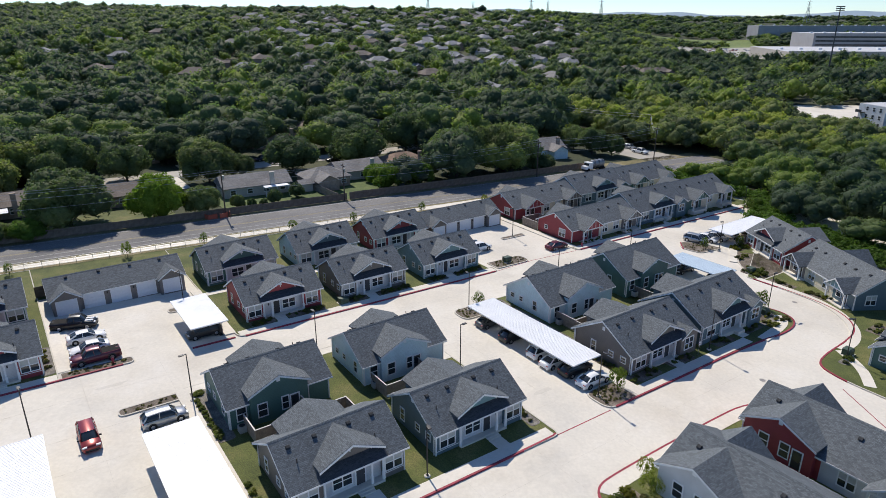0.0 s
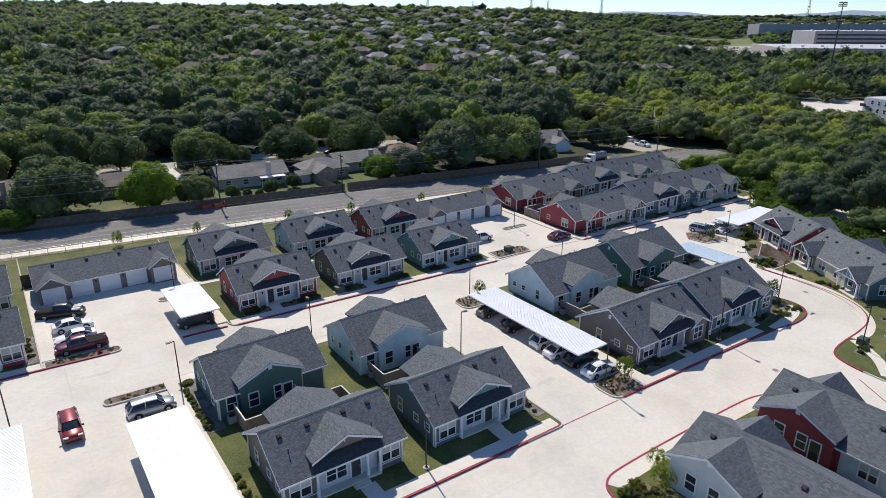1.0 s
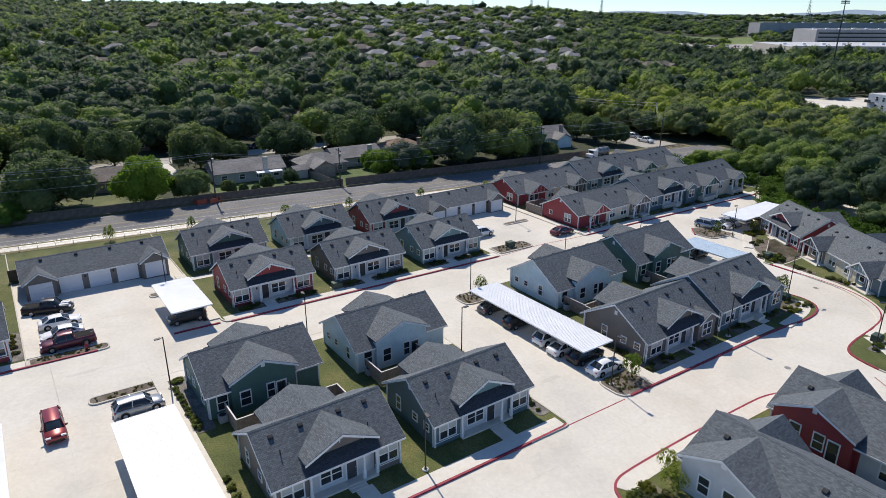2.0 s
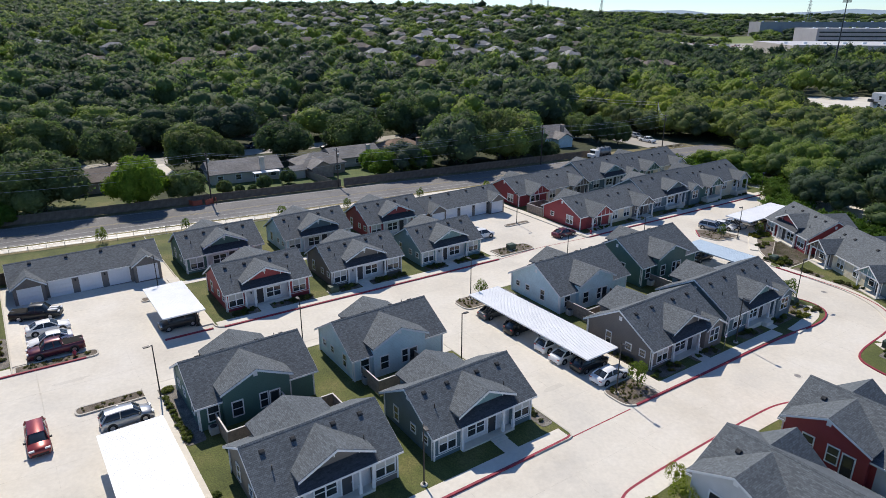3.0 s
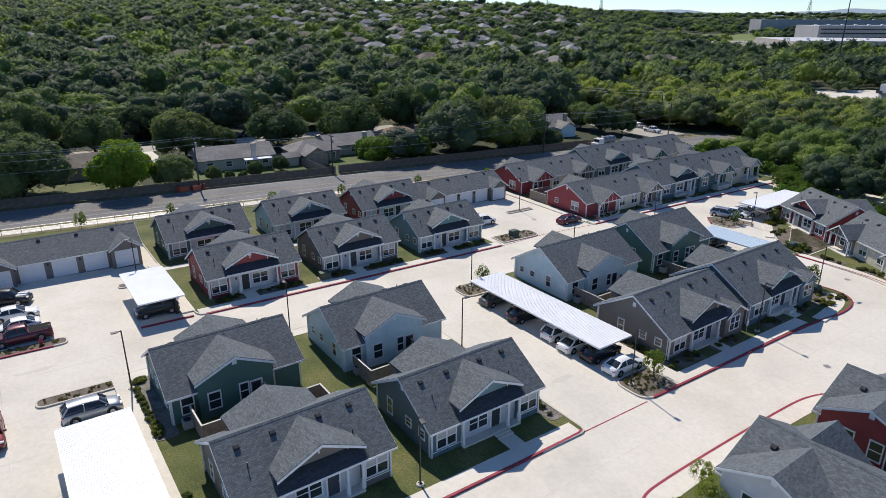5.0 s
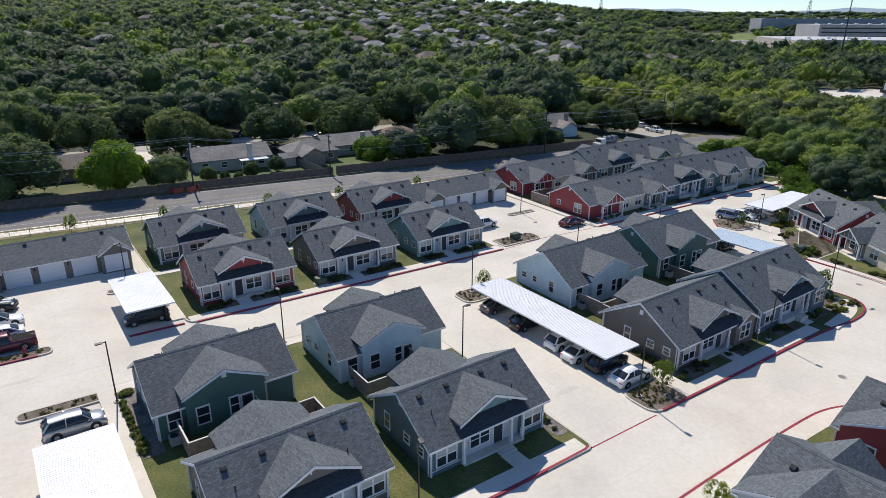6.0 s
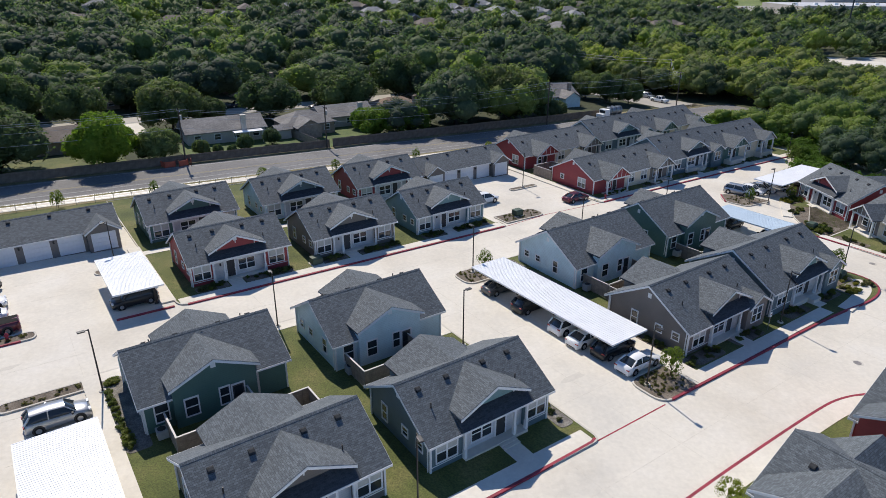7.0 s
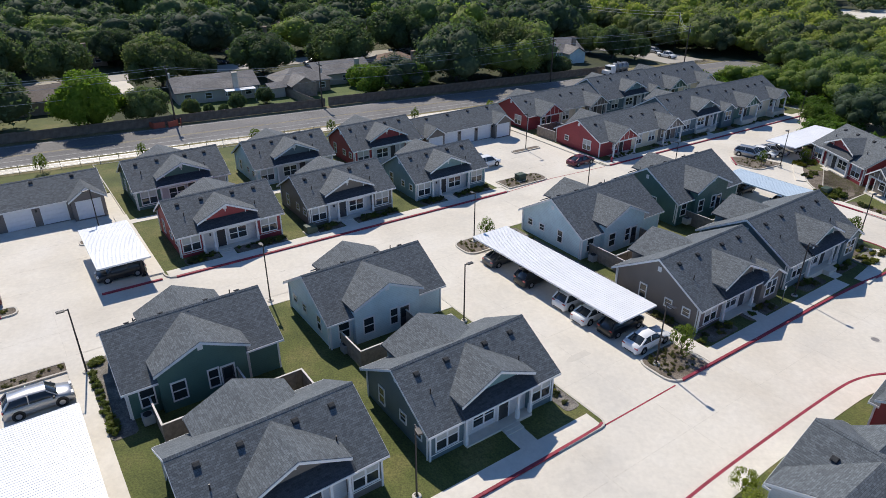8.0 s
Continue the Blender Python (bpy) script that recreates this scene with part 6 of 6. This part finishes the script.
# ---- neighbouring houses ----
def ranch(m, w, d, roof_mat, wall_mat, label, rise=1.9, hip=True, chimney=True, wing=0, detail=True, group="neighbouring houses", eave=2.6):
    """A low older house: a hipped or gabled roof on brick walls, with a wing, windows and a chimney."""
    h = thing("ranch_house", m, label, "house", group)
    ov = 0.5
    bm = bmesh.new()
    box(bm, -w / 2, w / 2, 0, d, -0.8, eave)
    if not hip:
        prism(bm, [(0, eave), (d, eave), (d / 2, eave + rise)], lambda a, b, s: ((-w / 2, w / 2)[s], a, b))
    part("wall", bm, wall_mat, h)
    bm = bmesh.new()
    x0, x1, y0, y1 = -w / 2 - ov, w / 2 + ov, -ov, d + ov
    k = d / 2 if hip else 0
    base = [bm.verts.new(p) for p in ((x0, y0, eave), (x1, y0, eave), (x1, y1, eave), (x0, y1, eave))]
    low = [bm.verts.new((v.co.x, v.co.y, eave - 0.15)) for v in base]
    r0, r1 = bm.verts.new((x0 + k, d / 2, eave + rise)), bm.verts.new((x1 - k, d / 2, eave + rise))
    for f in ((base[0], base[1], r1, r0), (base[2], base[3], r0, r1), (base[1], base[2], r1), (base[3], base[0], r0), tuple(low[::-1])):
        bm.faces.new(f)
    for i in range(4):
        bm.faces.new((low[i], low[(i + 1) % 4], base[(i + 1) % 4], base[i]))
    part("roof", bm, roof_mat, h)
    if wing:
        bm = bmesh.new()
        box(bm, wing - 2.6, wing + 2.6, -3.2, 0.2, -0.8, eave - 0.02)
        prism(bm, [(wing - 2.6, eave - 0.03), (wing + 2.6, eave - 0.03), (wing, eave + 1.4)], lambda a, b, s: (a, (-3.2, 0.2)[s], b))
        part("wing_wall", bm, wall_mat, h)
        part("wing_roof", gable_roof(bmesh.new(), -3.7, d / 2, wing - 3.1, wing + 3.1, eave - 0.1, eave + 1.62, False, 0.12), roof_mat, h)
    if detail:
        for k in range(int(w // 3.6)):
            x = -w / 2 + (k + 0.5) * w / int(w // 3.6)
            if not wing or abs(x - wing) > 3.2:
                window(h, facing(x, 0, 0.9, "front"), 1.2, 1.1, 1)
    if chimney:
        bm = bmesh.new()
        box(bm, -0.5, 0.5, -0.4, 0.4, 0, eave + rise + 0.7)
        box(bm, -0.58, 0.58, -0.48, 0.48, eave + rise + 0.6, eave + rise + 0.78)
        part("chimney", bm, BRICK if wall_mat is not TAN_WALL else TAN_WALL, h, "", pose(w * 0.22, -0.2, 0))
    return h


h1 = ranch(at(6.8, 109.5, -5), 16, 9, GREY_ROOF, TAN_WALL, "pale house with a grey roof and back patio", 2.2, False)
part("patio_roof", boxed(1.0, 7.0, -2.6, -0.1, 2.3, 2.42, STEEL_WHITE), None, h1, "pale patio roof")
for x in (1.2, 4.0, 6.8):
    part("patio_post", boxed(x - 0.06, x + 0.06, -2.5, -2.38, -0.5, 2.3, TRIM), None, h1)
ranch(at(25.0, 107.5, -3), 11, 9, GREY_ROOF, BRICK, "low brick house with a weathered grey roof", 2.2, True, False, -1.5)
ranch(at(36.5, 111.5, -3), 13, 9, GREY_ROOF, TAN_WALL, "low house with a long grey roof", 2.1, False)
ranch(at(53, 113, 0), 13, 10, RED_ROOF, BRICK, "house with an orange-tan shingle roof", 2.2, True)
gz_house = thing("garden_shed", at(18.2, 106.6), "small garden pavilion with a hipped roof", "shed")
part("wall", boxed(-1.6, 1.6, 0, 3.0, -0.3, 2.1, TAN_WALL), None, gz_house)
bm = bmesh.new()
gable_roof(bm, -2.0, 2.0, -0.4, 3.4, 2.1, 3.0, True, 0.1)
part("roof", bm, GREY_ROOF, gz_house)
solar = ranch(at(-47, 118, 0), 20, 10, TAN_ROOF, BRICK, "brown-roofed house with solar panels", 2.0, False)
for i in range(5):
    for j in range(2):
        part("solar_panel", boxed(-0.5, 0.5, -0.85, 0.85, 0.0, 0.06, plain_cache("solar_glass", (0.32, 0.35, 0.40), 0.25)), None, solar, "pale reflecting solar panel", pose(-2 + i * 1.05, 1.4 + j * 1.7, 2.98 + j * 0.62, 20))
part("patio_roof", boxed(-6, 3, -4.5, -0.4, 2.3, 2.42, STEEL_WHITE), None, solar, "white patio roof")
ranch(at(-20.5, 115.5, -3), 15, 9, TAN_ROOF, BRICK, "brown-roofed brick house with a chimney", 2.0, False)
ranch(at(-13, 158, 0), 16, 10, GREY_ROOF, BRICK, "grey-roofed house behind garden trees", 2.2, False)
ranch(at(-50, 148, 0), 16, 10, GREY_ROOF, TAN_WALL, "grey-roofed house under large trees", 2.0, False)
ranch(at(34, 163, 0), 18, 11, RED_ROOF, BRICK, "clay-roofed house between trees", 2.6, True)
ranch(at(60, 182, 0), 20, 12, TAN_ROOF, BRICK, "brown-roofed house between trees", 3.0, True)
ranch(at(74, 168, 0), 16, 11, TAN_ROOF, BRICK, "brown-roofed house deep in trees", 2.4, True)
ranch(at(102, 107, -8), 12, 10, GREY_ROOF, SIDING["light"], "pale blue house with a grey gable roof", 3.0, False, True, 2)
ranch(at(128, 150, 0), 18, 10, GREY_ROOF, TAN_WALL, "grey-roofed house beside a parking court", 2.4, True)
AGED = concrete("aged_street_concrete", 0.38)
slab("road", rect(-90, 120, 138, 145.5), -0.3, 0.02, AGED, "pale residential street behind the houses", "road")
slab("driveway", rect(-2, 3, 145, 153), -0.3, 0.03, CONCRETE, "pale concrete driveway", "driveway")
slab("driveway", rect(-9.5, -5, 125, 138), -0.3, 0.03, CONCRETE, "pale concrete driveway", "driveway")
slab("road", rect(126, 141, 86, 132), -0.3, 0.03, AGED, "pale side road among the trees", "road")
for u, v, turn, kind, colour, lab in ((-1, 147.5, 90, "suv", "silver", "silver car in a driveway"), (17, 147, 0, "sedan", "grey", "dark car at the residential street"), (22, 147, 0, "suv", "navy", "dark blue car at the residential street"),
                                      (40, 136.4, 0, "sedan", "black", "black car at the residential street"), (134, 97, 90, "pickup", "white", "white pickup on the side road"), (137, 104, 90, "suv", "silver", "silver car on the side road")):
    car(at(u, v, turn), kind, PAINTS[colour], lab)

for u, v in ((102, 107), (34, 163), (60, 182), (-13, 158), (-50, 148), (74, 168)):
    p = xy(u, v)
    back = p.normalized()
    HOUSE_SPOTS.append((p.x - back.x * 5, p.y - back.y * 5, 13.0))
    HOUSE_SPOTS.append((p.x - back.x * 19, p.y - back.y * 19, 9.0))

# houses on the hill, among the treetops
far_rng = random.Random(5)
models = []
for rm, wm, lab in ((GREY_ROOF, TAN_WALL, "distant house with a grey hipped roof"), (TAN_ROOF, BRICK, "distant house with a brown roof"), (PALE_ROOF, BRICK, "distant brick house with a pale grey roof"), (PALE_ROOF, TAN_WALL, "distant house with a light weathered roof")):
    models.append((rm, wm, lab))
firsts = {}
spots = []
while len(spots) < 195:
    y = far_rng.uniform(330, 1080)
    b = far_rng.gauss(-0.04, 0.14) if len(spots) % 6 else far_rng.uniform(-0.6, 0.26)
    x = b * y
    if b > 0.27 or (y < 430 and len(spots) % 3) or any((x - a) ** 2 + (y - c) ** 2 < 25 ** 2 for a, c in spots):
        continue
    spots.append((x, y))
    i, turn = len(spots) % 4, far_rng.choice((10, 25, 40, 100, 115))
    m = pose(x, y, terrain(x, y) + 0.4, 0, 0, turn)
    HOUSE_SPOTS.append((x, y - 4, 9.5 if y > 420 else 10.0))
    if i not in firsts:
        firsts[i] = ranch(m, 16, 11, models[i][0], models[i][1], models[i][2], 3.2, True, False, 4.0, False, "hillside houses", 4.9)
    else:
        copy_thing(firsts[i], m)
for x, y in ((136, 478), (148, 470), (160, 482)):
    HOUSE_SPOTS.append((x, y - 4, 14))
    copy_thing(firsts[1], pose(x, y, terrain(x, y) + 1.0, 0, 0, 20))


# ---- commercial district ----
def hall(m, w, d, h, wall_mat, roof_mat, label, bays):
    b = thing("warehouse", m, label, "commercial building")
    part("wall", boxed(-w / 2, w / 2, 0, d, -3, h, wall_mat), None, b)
    part("roof", boxed(-w / 2 + 0.8, w / 2 - 0.8, 0.8, d - 0.8, h - 0.5, h + 0.1, roof_mat), None, b, "flat white membrane roof")
    for k in range(bays):
        x = -w / 2 + (k + 0.5) * w / bays
        part("pilaster", boxed(x - 0.6, x + 0.6, -0.5, 0.1, -3, h - 1, wall_mat), None, b)
        if k % 3 == 1:
            part("dock_door", boxed(x + 2, x + 5.5, -0.15, 0.1, -0.5, 4.0, DARK), None, b, "dark dock door")
        part("roof_unit", boxed(x - 1.5, x + 1.5, d * 0.4, d * 0.4 + 3, h + 0.1, h + 1.8, STEEL_WHITE), None, b, "white rooftop unit")
    part("parapet", boxed(-w / 2 - 0.1, w / 2 + 0.1, -0.12, 0.5, h - 0.2, h + 0.7, wall_mat), None, b)
    return b


BEIGE = plain("pale_tilt_wall", (0.40, 0.37, 0.33), 0.85, vary=0.08, scale=0.1)
GREYWALL = plain("grey_tilt_wall", (0.33, 0.33, 0.34), 0.85, vary=0.08, scale=0.1)
ROOF_WHITE = plain("white_roof_membrane", (0.5, 0.5, 0.51), 0.7, vary=0.08, scale=0.05)


MEADOW = speckled("meadow_grass", (0.10, 0.15, 0.03), (0.14, 0.19, 0.04), (0.18, 0.22, 0.06), 0.02, 0.3, 0.9, 0.2)


def far_sheet(name, x0, x1, y0, y1, material, label):
    bm = bmesh.new()
    nx, ny = 8, 8
    g = [[bm.verts.new((x0 + (x1 - x0) * i / nx, y0 + (y1 - y0) * j / ny, terrain(x0 + (x1 - x0) * i / nx, y0 + (y1 - y0) * j / ny) + 0.7)) for i in range(nx + 1)] for j in range(ny + 1)]
    for r0, r1 in zip(g, g[1:]):
        for i in range(nx):
            bm.faces.new((r0[i], r0[i + 1], r1[i + 1], r1[i]))
    return tagged(new(name, mesh_of(bm, material)), label, name.replace("_", " "), kind="structure")


far_sheet("parking_lot", 300, 760, 590, 1000, AGED, "pale parking lots round the warehouses")
far_sheet("meadow", 290, 560, 985, 1215, MEADOW, "bright open meadow among the woods")
far_sheet("clearing", 160, 236, 292, 345, CONCRETE, "pale paved clearing near the apartments")


def ground_at(x, y, turn=0.0):
    return pose(x, y, terrain(x, y) + 0.7, 0, 0, turn)


hall(ground_at(425, 606, -7), 215, 110, 9.6, BEIGE, ROOF_WHITE, "long pale warehouse with a white flat roof", 12)
office = hall(ground_at(622, 880, -5), 270, 70, 20, GREYWALL, ROOF_WHITE, "large grey office block with a white roof", 16)
for z in (5.0, 10.0, 15.0):
    part("window_band", boxed(-132, 132, -0.56, -0.1, z, z + 1.7, GLASS), None, office, "dark band of office windows")
hall(ground_at(720, 1190, -3), 330, 50, 23, GREYWALL, GREYWALL, "grey industrial hall behind trees", 14)
# parked cars, far off, in the lots
lot_rng = random.Random(8)


def distant_car(m, colour):
    """A far-off parked car: a stepped body under a glass cabin."""
    c = thing("car", m, "distant %s car in a pale lot" % colour, "car", "distant parked cars")
    bm = bmesh.new()
    prism(bm, [(-2.3, 0.3), (2.3, 0.3), (2.3, 0.95), (1.2, 1.0), (-1.1, 0.95), (-2.25, 0.8)], lambda a, b, s: (a, (-0.9, 0.9)[s], b))
    prism(bm, [(0.9, 1.42), (-0.5, 1.42), (-0.5, 1.36), (0.9, 1.36)], lambda a, b, s: (a, (-0.68, 0.68)[s], b))
    part("body", bm, paint(*PAINTS[colour]), c)
    bm = bmesh.new()
    prism(bm, [(1.7, 0.97), (0.95, 1.38), (-0.55, 1.38), (-1.1, 0.94)], lambda a, b, s: (a, (-0.72, 0.72)[s], b))
    part("cabin_glass", bm, GLASS, c)
    return c


lot_colours = ["white", "silver", "grey", "white", "navy", "red"]
lot_first = [distant_car(pose(300 + 3 * k, 690, terrain(300 + 3 * k, 690) + 0.75, 0, 0, 85), c) for k, c in enumerate(lot_colours)]
for k in range(90):
    x, y = lot_rng.uniform(270, 345), lot_rng.choice((700, 716, 732, 760, 780))
    if k % 2:
        x, y = lot_rng.uniform(335, 420), lot_rng.choice((860, 876, 892, 920, 940))
    copy_thing(lot_first[k % 6], pose(x, y, terrain(x, y) + 0.75, 0, 0, 85))


def apartments(m):
    b = thing("apartment_building", m, "pale three-storey apartment building with a flat roof", "apartment building")
    part("wall", boxed(-14, 14, 0, 14, -4, 9.6, SIDING["white"]), None, b)
    part("roof", boxed(-13.7, 13.7, 0.3, 13.7, 9.5, 9.75, ROOF_WHITE), None, b, "flat pale roof")
    part("parapet", boxed(-14.1, 14.1, -0.1, 0.2, 9.4, 10.4, SIDING["white"]), None, b)
    for k in range(3):
        for j in range(7):
            window(b, facing(-12 + j * 4, 0, 0.9 + k * 3.1, "front"), 1.3, 1.6, 1)
        for y in (2.5, 6, 9.5):
            window(b, facing(-14, y, 0.9 + k * 3.1, "left"), 1.3, 1.6, 1)
        part("balcony", boxed(-16, -14, 10.4, 13.6, k * 3.1 - 0.1, k * 3.1 + 0.1, DARK), None, b)
        part("balcony_rail", boxed(-16, -15.9, 10.4, 13.6, k * 3.1 + 0.1, k * 3.1 + 1.1, DARK), None, b)
    return b


apartments(ground_at(194, 268, 10))
HOUSE_SPOTS.append((184, 264, 22))
HOUSE_SPOTS.append((173, 251, 12))
HOUSE_SPOTS.append((184, 317, 24))
HOUSE_SPOTS.append((167, 295, 20))
HOUSE_SPOTS.append((194, 299, 24))
HOUSE_SPOTS.append((214, 319, 26))


def light_tower(x, y, h):
    t = thing("light_tower", ground_at(x, y), "tall dark floodlight tower with a lamp rack", "light tower", "light towers")
    bm = bmesh.new()
    tube(bm, [(0, 0, -1), (0, 0, h)], [0.6, 0.3], 8)
    part("mast", bm, DARK, t)
    for z in (h - 2.4, h - 1.2, h):
        part("lamp_rack", boxed(-3.0, 3.0, -0.3, 0.3, z, z + 0.7, DARK), None, t)


light_tower(282, 488, 49)
light_tower(520, 780, 44)


def pylon(x, y, h):
    """A lattice transmission tower."""
    t = thing("transmission_tower", ground_at(x, y, 20), "distant lattice transmission tower on the skyline", "transmission tower", "transmission towers")
    bm = bmesh.new()
    w = h * 0.09
    for sx in (-1, 1):
        for sy in (-1, 1):
            tube(bm, [(sx * w, sy * w, 0), (sx * w * 0.25, sy * w * 0.25, h * 0.7), (0, 0, h)], [0.5, 0.4, 0.3], 4)
    for k in range(7):
        a, b = k / 7 * 0.7, (k + 1) / 7 * 0.7
        ra, rb = w * (1 - a / 0.7 * 0.75), w * (1 - b / 0.7 * 0.75)
        for s in (-1, 1):
            tube(bm, [(-ra, s * ra, a * h), (rb, s * rb, b * h)], [0.25, 0.25], 4)
            tube(bm, [(ra, s * ra, a * h), (-rb, s * rb, b * h)], [0.25, 0.25], 4)
    part("lattice", bm, STEEL, t)
    for z in (0.7, 0.82, 0.93):
        part("arm", boxed(-h * 0.13, h * 0.13, -0.35, 0.35, z * h, z * h + 0.7, STEEL), None, t)


bm = bmesh.new()
crest = [(x, 34 + 14 * math.sin(x * 0.0021 + 0.6) + 9 * math.sin(x * 0.0053) + 4 * math.sin(x * 0.017)) for x in range(-3600, 3601, 60)]
for (xa, za), (xb, zb) in zip(crest, crest[1:]):
    bm.faces.new([bm.verts.new(q) for q in ((xa, 3900, -60), (xb, 3900, -60), (xb, 4500, zb + 20), (xa, 4500, za + 20))])
bmesh.ops.remove_doubles(bm, verts=bm.verts, dist=0.01)
# The hills' blue-grey is the haze of distance put into their colour.
tagged(new("backdrop", mesh_of(bm, plain("hazed_far_hills", (0.27, 0.35, 0.42), 0.95, vary=0.1, scale=0.004, world_space=True))), "low far hills with blue haze in their colour", "hills", kind="structure")
for x, y, h in ((-44, 2000, 62), (256, 2000, 62), (460, 2000, 60), (100, 2300, 50), (1010, 1900, 66), (350, 2300, 50)):
    pylon(x, y, h)


def scatter(count, y0, y1, spread, r0, r1, ratio, gap, west=-9.0, east=9.0):
    out, cells = [], {}
    tries = 0
    while len(out) < count and tries < count * 40:
        tries += 1
        y = y0 + (y1 - y0) * rng.random() ** 1.0
        x = rng.uniform(-spread, spread) * (y + 120)
        if open_ground(x, y) or not west < x / y < east:
            continue
        r = rng.uniform(r0, r1) * (0.66 if suburb(x, y) and rng.random() < 0.65 else 1.0)
        key = (int(x // gap), int(y // gap))
        if any((x - a) ** 2 + (y - b) ** 2 < (gap * 0.8) ** 2 for i in (-1, 0, 1) for j in (-1, 0, 1) for a, b in cells.get((key[0] + i, key[1] + j), ())):
            continue
        cells.setdefault(key, []).append((x, y))
        out.append((x, y, r, r * ratio * rng.uniform(0.72, 1.35)))
    return out


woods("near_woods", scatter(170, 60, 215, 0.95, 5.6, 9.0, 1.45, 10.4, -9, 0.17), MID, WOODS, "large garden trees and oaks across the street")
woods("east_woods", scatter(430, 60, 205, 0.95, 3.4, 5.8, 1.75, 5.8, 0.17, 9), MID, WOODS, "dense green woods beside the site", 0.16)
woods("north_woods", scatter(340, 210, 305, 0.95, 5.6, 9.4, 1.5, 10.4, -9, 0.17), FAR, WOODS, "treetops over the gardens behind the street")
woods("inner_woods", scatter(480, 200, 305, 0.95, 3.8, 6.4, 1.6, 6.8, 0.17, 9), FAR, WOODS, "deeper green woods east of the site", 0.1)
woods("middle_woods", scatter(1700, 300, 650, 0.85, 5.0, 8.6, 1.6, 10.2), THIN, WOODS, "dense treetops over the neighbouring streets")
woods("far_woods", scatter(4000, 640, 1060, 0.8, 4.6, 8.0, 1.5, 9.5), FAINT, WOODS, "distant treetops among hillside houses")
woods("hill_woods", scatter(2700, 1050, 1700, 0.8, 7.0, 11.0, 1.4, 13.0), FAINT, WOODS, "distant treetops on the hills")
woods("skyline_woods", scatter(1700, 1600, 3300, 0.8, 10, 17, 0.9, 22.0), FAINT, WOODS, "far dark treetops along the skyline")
